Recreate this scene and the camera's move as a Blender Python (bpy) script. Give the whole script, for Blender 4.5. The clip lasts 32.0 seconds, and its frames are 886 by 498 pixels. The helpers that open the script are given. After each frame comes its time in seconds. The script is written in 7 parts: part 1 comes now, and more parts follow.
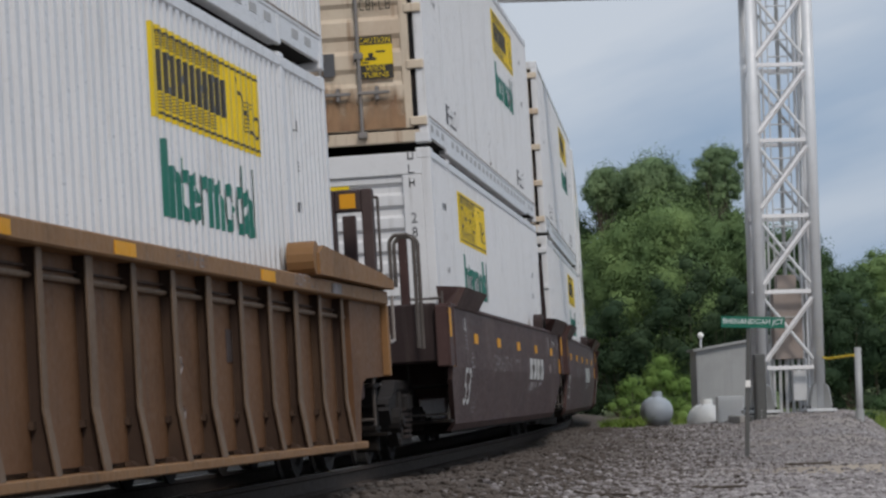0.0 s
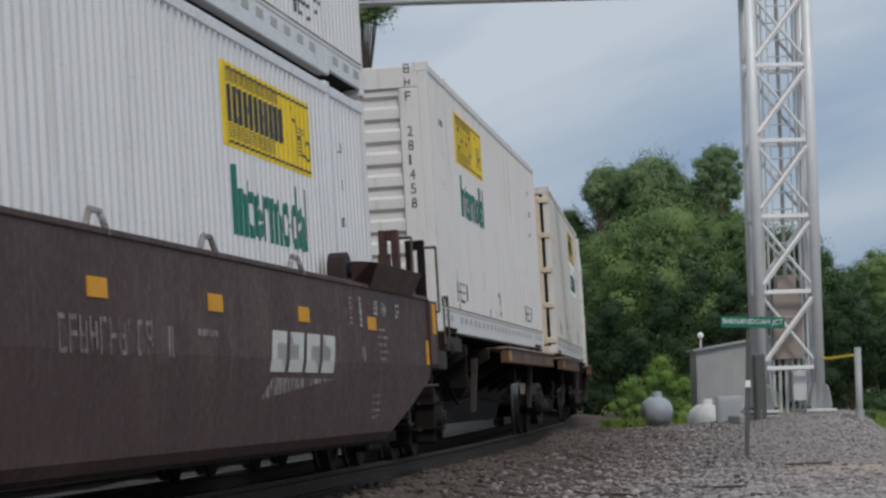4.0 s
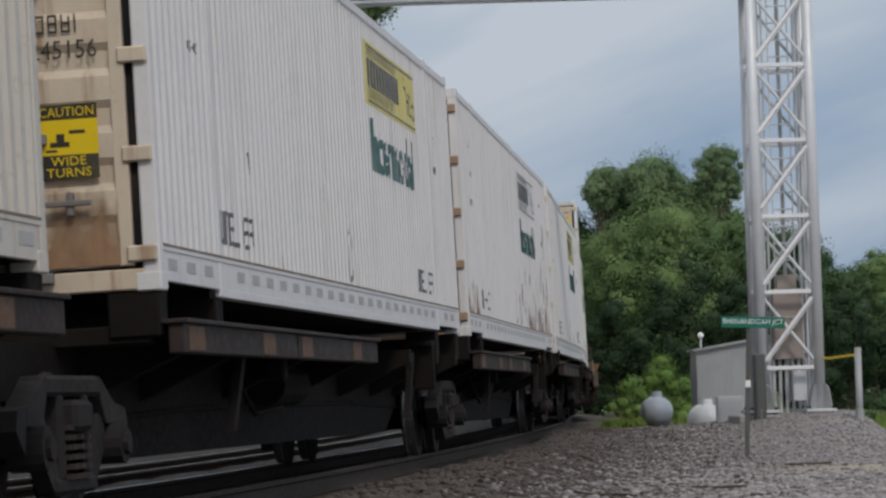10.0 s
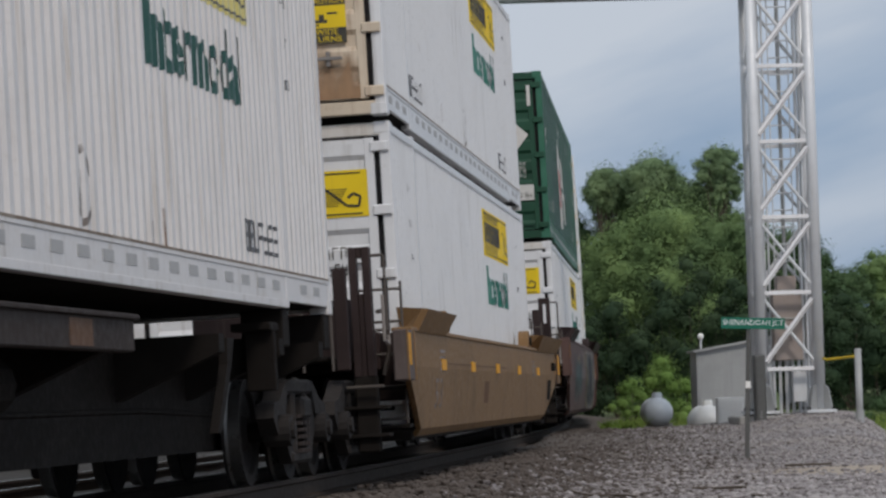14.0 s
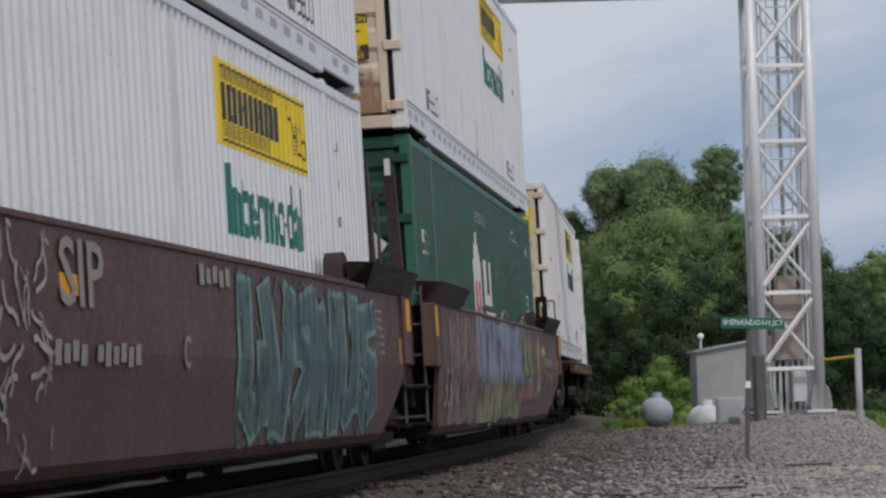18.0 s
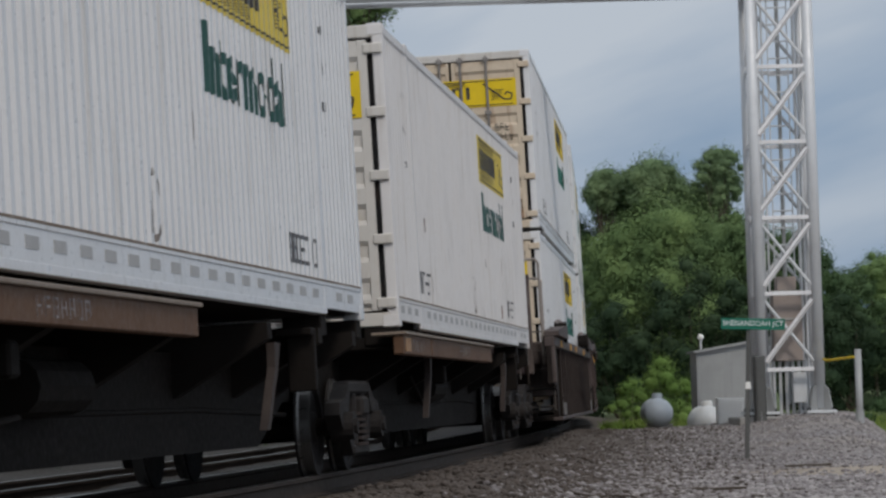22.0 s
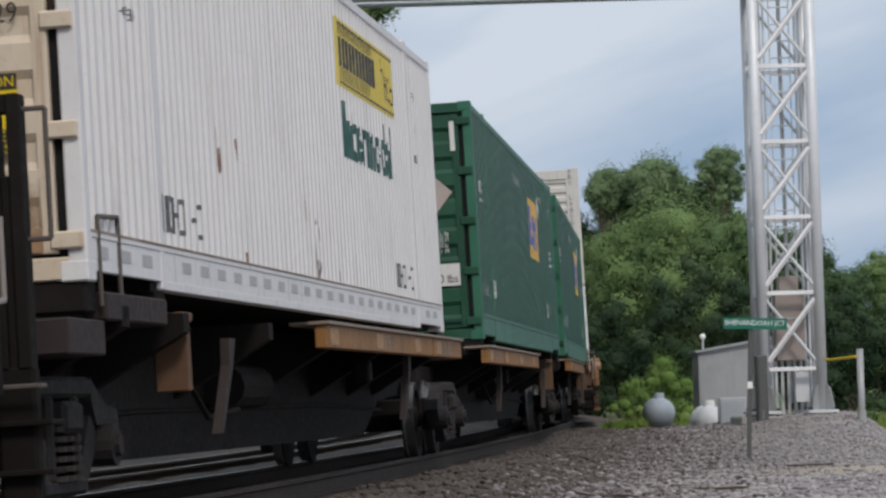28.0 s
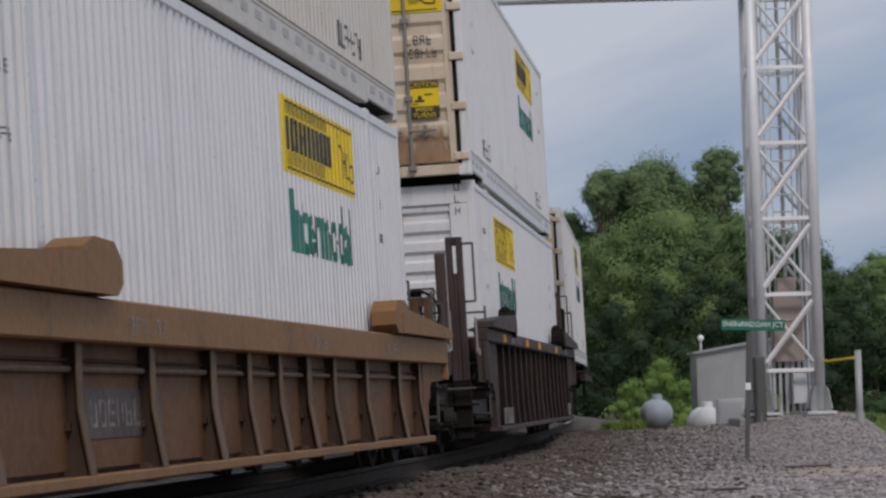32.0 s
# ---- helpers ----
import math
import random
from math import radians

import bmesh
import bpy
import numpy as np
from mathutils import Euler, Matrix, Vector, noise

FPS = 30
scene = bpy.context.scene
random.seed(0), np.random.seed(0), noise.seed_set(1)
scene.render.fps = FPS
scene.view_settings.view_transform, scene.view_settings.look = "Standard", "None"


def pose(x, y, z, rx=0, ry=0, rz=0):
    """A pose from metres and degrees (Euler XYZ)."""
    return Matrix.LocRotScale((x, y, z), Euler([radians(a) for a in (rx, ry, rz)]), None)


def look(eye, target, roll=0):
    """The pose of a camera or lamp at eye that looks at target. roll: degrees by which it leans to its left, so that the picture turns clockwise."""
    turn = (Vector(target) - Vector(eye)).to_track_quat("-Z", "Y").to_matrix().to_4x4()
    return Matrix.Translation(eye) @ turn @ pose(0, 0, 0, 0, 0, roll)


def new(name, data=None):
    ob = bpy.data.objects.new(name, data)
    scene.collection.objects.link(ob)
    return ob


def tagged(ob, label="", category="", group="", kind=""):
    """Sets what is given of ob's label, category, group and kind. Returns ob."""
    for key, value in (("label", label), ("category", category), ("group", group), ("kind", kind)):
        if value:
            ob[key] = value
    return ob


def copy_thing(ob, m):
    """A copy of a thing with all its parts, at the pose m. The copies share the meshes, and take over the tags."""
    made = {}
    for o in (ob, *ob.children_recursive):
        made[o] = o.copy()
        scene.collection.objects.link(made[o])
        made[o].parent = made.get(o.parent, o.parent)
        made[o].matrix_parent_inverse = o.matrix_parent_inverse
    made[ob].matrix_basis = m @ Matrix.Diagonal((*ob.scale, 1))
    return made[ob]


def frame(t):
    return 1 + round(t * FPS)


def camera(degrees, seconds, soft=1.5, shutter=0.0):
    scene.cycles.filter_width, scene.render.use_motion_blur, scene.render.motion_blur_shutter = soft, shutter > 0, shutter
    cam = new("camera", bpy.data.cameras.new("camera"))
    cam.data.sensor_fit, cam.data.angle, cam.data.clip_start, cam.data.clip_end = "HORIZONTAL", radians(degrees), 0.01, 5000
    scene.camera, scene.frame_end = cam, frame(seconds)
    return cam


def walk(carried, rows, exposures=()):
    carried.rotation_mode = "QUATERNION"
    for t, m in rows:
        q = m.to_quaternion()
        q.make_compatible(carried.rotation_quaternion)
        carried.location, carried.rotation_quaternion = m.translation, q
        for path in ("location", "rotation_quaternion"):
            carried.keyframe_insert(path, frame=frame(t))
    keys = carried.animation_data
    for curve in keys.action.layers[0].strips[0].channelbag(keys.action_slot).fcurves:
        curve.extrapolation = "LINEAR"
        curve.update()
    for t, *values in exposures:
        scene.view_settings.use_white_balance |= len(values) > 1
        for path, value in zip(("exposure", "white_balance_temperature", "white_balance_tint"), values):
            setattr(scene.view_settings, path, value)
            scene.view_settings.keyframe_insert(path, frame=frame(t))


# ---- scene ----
# The camera stands beside the line, a little above the rail tops, with a long lens.
EYE = (0.0, 0.0, 0.669)
cam = camera(16.34, 32.0, soft=2.55, shutter=0.06)
PITCH, ROLL = 2.744, -1.668


def aim(turn, tilt):
    a, b = radians(turn), radians(PITCH + tilt)
    return look(EYE, (EYE[0] + math.sin(a) * math.cos(b), EYE[1] + math.cos(a) * math.cos(b), EYE[2] + math.sin(b)), ROLL)


# seconds; turn to the right and tilt up in degrees: the small sway of the stand
walk(cam, [(0, aim(0, 0)), (1, aim(0, 0)), (1.5, aim(0.016, 0)), (3, aim(0.016, 0)), (3.5, aim(0, 0)),
           (5.5, aim(0.016, 0)), (6, aim(0, 0)), (6.5, aim(0, 0)), (7, aim(0.016, 0)), (8.5, aim(0.016, 0)),
           (9, aim(0, 0)), (9.5, aim(0.016, -0.016)), (10, aim(0, 0)), (10.5, aim(0.016, 0.081)), (11, aim(0, 0.048)),
           (11.5, aim(0.016, 0.048)), (12, aim(0.016, 0.048)), (12.5, aim(0, 0.031)), (13, aim(0, 0.016)), (13.5, aim(0, 0.016)),
           (15.5, aim(0, 0.033)), (16, aim(-0.016, 0.016)), (16.5, aim(-0.016, 0)), (17, aim(0.031, 0.017)), (17.5, aim(0, 0.016)),
           (18, aim(0, 0.016)), (18.5, aim(0, -0.016)), (19, aim(0, 0)), (19.5, aim(0, 0.017)), (20, aim(0.016, 0.016)),
           (20.5, aim(0.016, 0.064)), (21, aim(0, 0.065)), (21.5, aim(0.016, 0.048)), (22, aim(0, 0.031)), (22.5, aim(0, 0.048)),
           (23, aim(0.016, 0)), (23.5, aim(0.016, 0.017)), (24, aim(0.016, 0)), (24.5, aim(0.016, 0.08)), (25, aim(0.016, -0.033)),
           (25.5, aim(0, 0)), (26, aim(0.016, 0.016)), (26.5, aim(0, 0.031)), (28.5, aim(-0.048, 0.016)), (29, aim(-0.065, 0)),
           (29.5, aim(-0.08, 0)), (30, aim(-0.065, 0.016)), (30.5, aim(-0.048, 0.016)), (31, aim(-0.048, 0.031)), (31.5, aim(-0.097, 0.016)),
           (32, aim(0, 0.048))],
     exposures=[(0, -0.05, 6500, 11), (1, -0.03, 6500, 10), (2, -0.10, 6500, 10), (3, -0.10, 6450, 8), (6, -0.22, 6500, 11), (9, -0.14, 6500, 10), (10, -0.18, 6500, 10), (12, -0.22, 6500, 11), (13.5, -0.15, 6500, 11),
                (16, 0.00, 6550, 14), (18, -0.06, 6550, 13), (19, 0.22, 6550, 12), (20, 0.00, 6600, 15), (21, -0.18, 6500, 11), (22, -0.24, 6500, 10), (23, -0.22, 6500, 10), (24, -0.04, 6500, 11), (26, -0.08, 6500, 10),
                (28.5, 0.20, 6500, 12), (29, 0.28, 6600, 15), (30, 0.54, 7000, 23), (31, 0.36, 6950, 23), (32, -0.22, 6550, 15)])

# ---- light ----
world = bpy.data.worlds.new("overcast_sky")
scene.world = world
world.use_nodes = True
SUN_ELEVATION, SUN_ROTATION = radians(45), radians(164)


def sky_nodes():
    nt = world.node_tree
    nt.nodes.clear()
    out = nt.nodes.new("ShaderNodeOutputWorld")
    back = nt.nodes.new("ShaderNodeBackground")
    sky = nt.nodes.new("ShaderNodeTexSky")
    sky.sky_type, sky.sun_disc = "NISHITA", False
    sky.sun_elevation, sky.sun_rotation = SUN_ELEVATION, SUN_ROTATION
    sky.air_density, sky.dust_density = 1.0, 2.0
    coord = nt.nodes.new("ShaderNodeTexCoord")
    # long thin banks of cloud that climb slowly to the right
    split = nt.nodes.new("ShaderNodeSeparateXYZ")
    climb = nt.nodes.new("ShaderNodeMath")
    climb.operation = "MULTIPLY_ADD"
    climb.inputs[1].default_value = -0.30
    squeeze = nt.nodes.new("ShaderNodeCombineXYZ")
    stretch = nt.nodes.new("ShaderNodeMapping")
    stretch.inputs["Scale"].default_value = (6.5, 6.5, 26.0)
    stretch.inputs["Location"].default_value = (4.3, 0.4, 7.1)
    n = nt.nodes.new("ShaderNodeTexNoise")
    n.inputs["Scale"].default_value, n.inputs["Detail"].default_value = 1.0, 5.0
    n.inputs["Roughness"].default_value = 0.48
    ramp = nt.nodes.new("ShaderNodeValToRGB")
    ramp.color_ramp.elements[0].position, ramp.color_ramp.elements[1].position = 0.26, 0.70
    ramp.color_ramp.elements[0].color = (4.8, 7.2, 10.6, 1)
    ramp.color_ramp.elements[1].color = (11.7, 12.9, 14.5, 1)
    mix = nt.nodes.new("ShaderNodeMix")
    mix.data_type = "RGBA"
    mix.inputs[0].default_value = 0.88
    link = nt.links.new
    link(coord.outputs["Generated"], split.inputs[0])
    link(split.outputs["X"], climb.inputs[0])
    link(split.outputs["Z"], climb.inputs[2])
    link(split.outputs["X"], squeeze.inputs["X"])
    link(split.outputs["Y"], squeeze.inputs["Y"])
    link(climb.outputs[0], squeeze.inputs["Z"])
    link(squeeze.outputs[0], stretch.inputs["Vector"])
    link(stretch.outputs["Vector"], n.inputs["Vector"])
    # bluer and thinner cloud low down, paler higher up
    lift = nt.nodes.new("ShaderNodeMapRange")
    lift.inputs["From Min"].default_value, lift.inputs["From Max"].default_value = 0.0, 0.14
    lift.inputs["To Min"].default_value, lift.inputs["To Max"].default_value = -0.20, 0.24
    link(split.outputs["Z"], lift.inputs["Value"])
    total = nt.nodes.new("ShaderNodeMath")
    link(n.outputs["Fac"], total.inputs[0])
    link(lift.outputs[0], total.inputs[1])
    # clearer towards the right
    side = nt.nodes.new("ShaderNodeMapRange")
    side.inputs["From Min"].default_value, side.inputs["From Max"].default_value = -0.1, 0.16
    side.inputs["To Min"].default_value, side.inputs["To Max"].default_value = 0.02, -0.09
    link(split.outputs["X"], side.inputs["Value"])
    both = nt.nodes.new("ShaderNodeMath")
    link(total.outputs[0], both.inputs[0])
    link(side.outputs[0], both.inputs[1])
    link(both.outputs[0], ramp.inputs["Fac"])
    link(sky.outputs["Color"], mix.inputs[6])
    link(ramp.outputs["Color"], mix.inputs[7])
    # the cloud is thinner and brighter round the veiled sun
    way = nt.nodes.new("ShaderNodeVectorMath")
    way.operation = "DOT_PRODUCT"
    way.inputs[1].default_value = (math.sin(SUN_ROTATION) * math.cos(SUN_ELEVATION), math.cos(SUN_ROTATION) * math.cos(SUN_ELEVATION), math.sin(SUN_ELEVATION))
    link(coord.outputs["Generated"], way.inputs[0])
    halo = nt.nodes.new("ShaderNodeMapRange")
    halo.interpolation_type = "SMOOTHSTEP"
    halo.inputs["From Min"].default_value, halo.inputs["From Max"].default_value = -0.35, 0.95
    halo.inputs["To Min"].default_value, halo.inputs["To Max"].default_value = 1.0, 1.25
    link(way.outputs["Value"], halo.inputs["Value"])
    lit = nt.nodes.new("ShaderNodeVectorMath")
    lit.operation = "SCALE"
    link(mix.outputs[2], lit.inputs[0])
    link(halo.outputs[0], lit.inputs["Scale"])
    link(lit.outputs[0], back.inputs["Color"])
    back.inputs["Strength"].default_value = 0.052
    link(back.outputs["Background"], out.inputs["Surface"])


sky_nodes()
sun = new("sun", bpy.data.lights.new("sun", "SUN"))
sun.data.energy, sun.data.angle, sun.data.color = 1.5, radians(12), (1.0, 0.93, 0.85)
sun.matrix_world = look((0, 0, 0), (-math.sin(SUN_ROTATION) * math.cos(SUN_ELEVATION), -math.cos(SUN_ROTATION) * math.cos(SUN_ELEVATION), -math.sin(SUN_ELEVATION)))

# ---- materials ----
MATS = {}


def material(name, colour, rough=0.6, metal=0.0, dirt=(0.2, 0.17, 0.14), dirty=0.3, scale=1.2, fine=18.0, streak=0.0, bump=0.15,
             grime=0.25, spread=0.06, spec=0.5):
    """Paint, steel or stone: grain, broad stains, optional runs of dirt down the surface."""
    if name in MATS:
        return MATS[name]
    m = bpy.data.materials.new(name)
    MATS[name] = m
    m.use_nodes = True
    nt = m.node_tree
    bsdf = nt.nodes["Principled BSDF"]
    link = nt.links.new
    coord = nt.nodes.new("ShaderNodeTexCoord")
    info = nt.nodes.new("ShaderNodeObjectInfo")
    shift = nt.nodes.new("ShaderNodeVectorMath")
    shift.operation = "ADD"
    far = nt.nodes.new("ShaderNodeVectorMath")
    far.operation = "SCALE"
    link(info.outputs["Random"], far.inputs[0])
    far.inputs["Scale"].default_value = 37.0
    link(coord.outputs["Object"], shift.inputs[0])
    link(far.outputs[0], shift.inputs[1])

    def noise_node(s, detail, squeeze=(1, 1, 1)):
        mp = nt.nodes.new("ShaderNodeMapping")
        mp.inputs["Scale"].default_value = [s * q for q in squeeze]
        n = nt.nodes.new("ShaderNodeTexNoise")
        n.inputs["Scale"].default_value, n.inputs["Detail"].default_value = 1.0, detail
        n.inputs["Roughness"].default_value = 0.62
        link(shift.outputs[0], mp.inputs["Vector"])
        link(mp.outputs[0], n.inputs["Vector"])
        return n.outputs["Fac"]

    def ranged(value, a, b, lo=0.0, hi=1.0):
        r = nt.nodes.new("ShaderNodeMapRange")
        r.inputs["From Min"].default_value, r.inputs["From Max"].default_value = a, b
        r.inputs["To Min"].default_value, r.inputs["To Max"].default_value = lo, hi
        link(value, r.inputs["Value"])
        return r.outputs[0]

    def mixed(fac, a, b):
        x = nt.nodes.new("ShaderNodeMix")
        x.data_type = "RGBA"
        for socket, v in ((x.inputs[0], fac), (x.inputs[6], a), (x.inputs[7], b)):
            if isinstance(v, (tuple, list)):
                socket.default_value = (*v, 1)
            elif isinstance(v, float):
                socket.default_value = v
            else:
                link(v, socket)
        return x.outputs[2]

    broad, grain = noise_node(scale, 4.0), noise_node(fine, 3.0)
    dark = tuple(c * (1 - spread * 3) for c in colour)
    light = tuple(min(1, c * (1 + spread)) for c in colour)
    c = mixed(ranged(broad, 0.3, 0.7), dark, light)
    c = mixed(ranged(grain, 0.58, 0.8, 0.0, grime), c, dirt)
    c = mixed(ranged(broad, 0.52, 0.78, 0.0, dirty), c, dirt)
    if streak:
        runs = noise_node(1.0, 3.0, (9.0, 9.0, 0.55))
        c = mixed(ranged(runs, 0.56, 0.74, 0.0, streak), c, dirt)
    link(c, bsdf.inputs["Base Color"])
    link(ranged(grain, 0.3, 0.75, max(0.05, rough - 0.12), min(1, rough + 0.15)), bsdf.inputs["Roughness"])
    bsdf.inputs["Metallic"].default_value = metal
    bsdf.inputs["Specular IOR Level"].default_value = spec
    if bump:
        b = nt.nodes.new("ShaderNodeBump")
        b.inputs["Strength"].default_value, b.inputs["Distance"].default_value = bump, 0.02
        link(grain, b.inputs["Height"])
        link(b.outputs[0], bsdf.inputs["Normal"])
    return m


M_WHITE = material("white_container_paint", (0.69, 0.685, 0.685), 0.36, dirt=(0.34, 0.32, 0.29), dirty=0.22, streak=0.45, bump=0.05, grime=0.2, spread=0.03, spec=0.5)
M_CREAM = material("weathered_white_paint", (0.61, 0.578, 0.535), 0.5, dirt=(0.33, 0.27, 0.2), dirty=0.35, streak=0.6, bump=0.06, grime=0.25, spread=0.04, spec=0.3)
M_PLAIN = material("chalky_white_paint", (0.70, 0.675, 0.66), 0.5, dirt=(0.36, 0.31, 0.25), dirty=0.28, streak=0.5, bump=0.05, grime=0.22, spread=0.035, spec=0.3)
M_RUSTY = material("rust_streaked_white_paint", (0.58, 0.535, 0.47), 0.55, dirt=(0.24, 0.12, 0.06), dirty=0.35, streak=0.75, bump=0.08, grime=0.3, spread=0.05, spec=0.3)
M_DOOR = material("yellowed_door_paint", (0.63, 0.525, 0.40), 0.5, dirt=(0.27, 0.15, 0.08), dirty=0.55, streak=0.75, bump=0.06, grime=0.3, spread=0.06, spec=0.3)
M_DOORRUST = material("rusted_door_paint", (0.36, 0.25, 0.17), 0.6, dirt=(0.17, 0.085, 0.045), dirty=0.7, streak=0.8, bump=0.08, grime=0.4, spread=0.08, spec=0.2)
M_GREEN = material("green_container_paint", (0.0165, 0.068, 0.037), 0.42, dirt=(0.03, 0.09, 0.062), dirty=0.3, streak=0.35, bump=0.05, spread=0.1, spec=0.3)
M_GREENRAIL = material("faded_green_rail_paint", (0.034, 0.135, 0.083), 0.5, dirt=(0.1, 0.18, 0.14), dirty=0.3, bump=0.05, spread=0.08, spec=0.3)
M_BLACK = material("black_rubber_gasket", (0.012, 0.012, 0.013), 0.7, dirt=(0.08, 0.05, 0.03), dirty=0.5, bump=0.1, spec=0.15)
M_ROD = material("galvanised_lock_rod", (0.24, 0.22, 0.205), 0.5, 0.3, dirt=(0.16, 0.12, 0.09), dirty=0.5)
M_YELLOW = material("yellow_decal", (0.78, 0.55, 0.015), 0.5, dirt=(0.55, 0.40, 0.05), dirty=0.3, streak=0.2, bump=0.03, grime=0.1, spec=0.25)
M_FADED = material("faded_yellow_decal", (0.60, 0.52, 0.17), 0.5, dirt=(0.5, 0.48, 0.36), dirty=0.5, streak=0.35, bump=0.03)
M_DULL = material("dull_yellow_decal", (0.60, 0.46, 0.06), 0.5, dirt=(0.42, 0.36, 0.16), dirty=0.4, streak=0.3, bump=0.03)
M_BLEACHED = material("bleached_decal_film", (0.62, 0.61, 0.60), 0.5, dirt=(0.45, 0.44, 0.42), dirty=0.5, streak=0.4, bump=0.0)
M_FRESH = material("fresh_white_paint", (0.80, 0.79, 0.77), 0.4, dirt=(0.6, 0.57, 0.53), dirty=0.2, bump=0.02, grime=0.1, spread=0.02)
M_DARKTEAL = material("weathered_green_lettering", (0.015, 0.075, 0.062), 0.5, dirt=(0.14, 0.2, 0.18), dirty=0.5, streak=0.25, bump=0.0)
M_INK = material("black_decal_ink", (0.03, 0.026, 0.018), 0.5, dirt=(0.2, 0.17, 0.08), dirty=0.3, bump=0.0)
M_TEAL = material("green_lettering", (0.008, 0.15, 0.105), 0.45, dirt=(0.2, 0.33, 0.28), dirty=0.4, streak=0.25, bump=0.0)
M_FADEDTEAL = material("faded_green_lettering", (0.05, 0.12, 0.115), 0.5, dirt=(0.3, 0.36, 0.34), dirty=0.6, streak=0.3, bump=0.0)
M_GREYINK = material("grey_stencil_paint", (0.085, 0.085, 0.09), 0.5, dirt=(0.35, 0.34, 0.32), dirty=0.5, bump=0.0)
M_SLOT = material("grey_lashing_slot", (0.42, 0.41, 0.40), 0.6, dirt=(0.2, 0.19, 0.18), dirty=0.4, bump=0.0)
M_SOOT = material("soot", (0.02, 0.018, 0.017), 0.9, dirt=(0.05, 0.06, 0.05), dirty=0.5, bump=0.1, spec=0.1)
M_PALE = material("pale_stencil_paint", (0.62, 0.60, 0.56), 0.55, dirt=(0.25, 0.2, 0.18), dirty=0.5, bump=0.0)
M_DIM = material("dirty_stencil_paint", (0.30, 0.26, 0.25), 0.6, dirt=(0.12, 0.08, 0.075), dirty=0.6, bump=0.0)
M_SEAMLINE = material("brown_seam_line", (0.20, 0.15, 0.11), 0.8, dirt=(0.42, 0.38, 0.33), dirty=0.8, scale=2.0, fine=10.0, bump=0.0)
M_RED = material("red_reflector", (0.5, 0.03, 0.025), 0.3, dirt=(0.2, 0.05, 0.04), dirty=0.4, bump=0.0)
M_ORANGE = material("amber_reflector", (0.74, 0.34, 0.02), 0.6, dirt=(0.4, 0.2, 0.04), dirty=0.4, bump=0.0, spec=0.15, grime=0.1)
M_AMBER = material("dirty_amber_reflector", (0.36, 0.17, 0.045), 0.5, dirt=(0.1, 0.06, 0.035), dirty=0.7, bump=0.0)
M_EMBLEM = material("golden_decal", (0.60, 0.35, 0.045), 0.45, dirt=(0.35, 0.24, 0.1), dirty=0.4, bump=0.0)
M_BLUE = material("blue_decal", (0.06, 0.10, 0.36), 0.45, dirt=(0.2, 0.22, 0.3), dirty=0.4, bump=0.0)
M_WELL = material("brown_well_car_paint", (0.076, 0.043, 0.039), 0.6, dirt=(0.13, 0.10, 0.085), dirty=0.45, streak=0.4, bump=0.1, spread=0.08, spec=0.16)
M_WELLDARK = material("dark_brown_well_car_paint", (0.040, 0.027, 0.026), 0.62, dirt=(0.09, 0.07, 0.06), dirty=0.5, streak=0.5, bump=0.12, spread=0.1, spec=0.14)
M_WELLFADED = material("faded_brown_well_car_paint", (0.118, 0.070, 0.060), 0.6, dirt=(0.15, 0.104, 0.087), dirty=0.5, streak=0.45, bump=0.1, spread=0.08, spec=0.16)
M_WELLRED = material("red_brown_well_car_paint", (0.098, 0.052, 0.046), 0.6, dirt=(0.12, 0.085, 0.075), dirty=0.45, streak=0.4, bump=0.1, spread=0.08, spec=0.16)
M_TAN = material("tan_well_car_paint", (0.262, 0.138, 0.058), 0.6, dirt=(0.11, 0.075, 0.045), dirty=0.6, streak=0.55, bump=0.1, spread=0.1, spec=0.18)
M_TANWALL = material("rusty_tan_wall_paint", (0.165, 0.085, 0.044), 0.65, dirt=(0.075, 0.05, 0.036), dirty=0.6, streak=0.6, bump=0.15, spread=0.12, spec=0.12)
# rib webs: the shade between ribs is put into this brown
M_TANWEB = material("shade_dark_tan_paint", (0.062, 0.040, 0.030), 0.75, dirt=(0.12, 0.075, 0.045), dirty=0.5, streak=0.6, bump=0.15, spec=0.1)
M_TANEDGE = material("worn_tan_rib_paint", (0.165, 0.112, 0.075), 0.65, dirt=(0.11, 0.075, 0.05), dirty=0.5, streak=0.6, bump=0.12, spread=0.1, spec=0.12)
M_STEEL = material("near_black_steel", (0.0145, 0.012, 0.0105), 0.8, 0.0, dirt=(0.026, 0.022, 0.019), dirty=0.5, bump=0.2, spec=0.08)
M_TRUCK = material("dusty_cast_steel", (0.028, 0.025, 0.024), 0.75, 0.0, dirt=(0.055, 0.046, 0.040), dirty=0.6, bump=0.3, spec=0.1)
M_WHEEL = material("worn_wheel_tread", (0.13, 0.125, 0.12), 0.35, 0.75, dirt=(0.1, 0.085, 0.07), dirty=0.3)
M_SPRUST = material("rusted_spine_paint", (0.14, 0.078, 0.047), 0.65, dirt=(0.075, 0.05, 0.038), dirty=0.6, streak=0.4, bump=0.2, spread=0.12, spec=0.15)
M_SPDARK = material("dark_spine_paint", (0.04, 0.031, 0.028), 0.7, dirt=(0.075, 0.06, 0.05), dirty=0.5, streak=0.3, bump=0.2, spec=0.12)
M_SPYEL = material("ochre_spine_paint", (0.30, 0.145, 0.05), 0.6, dirt=(0.085, 0.045, 0.028), dirty=0.95, streak=0.75, bump=0.15, spread=0.1, spec=0.18)
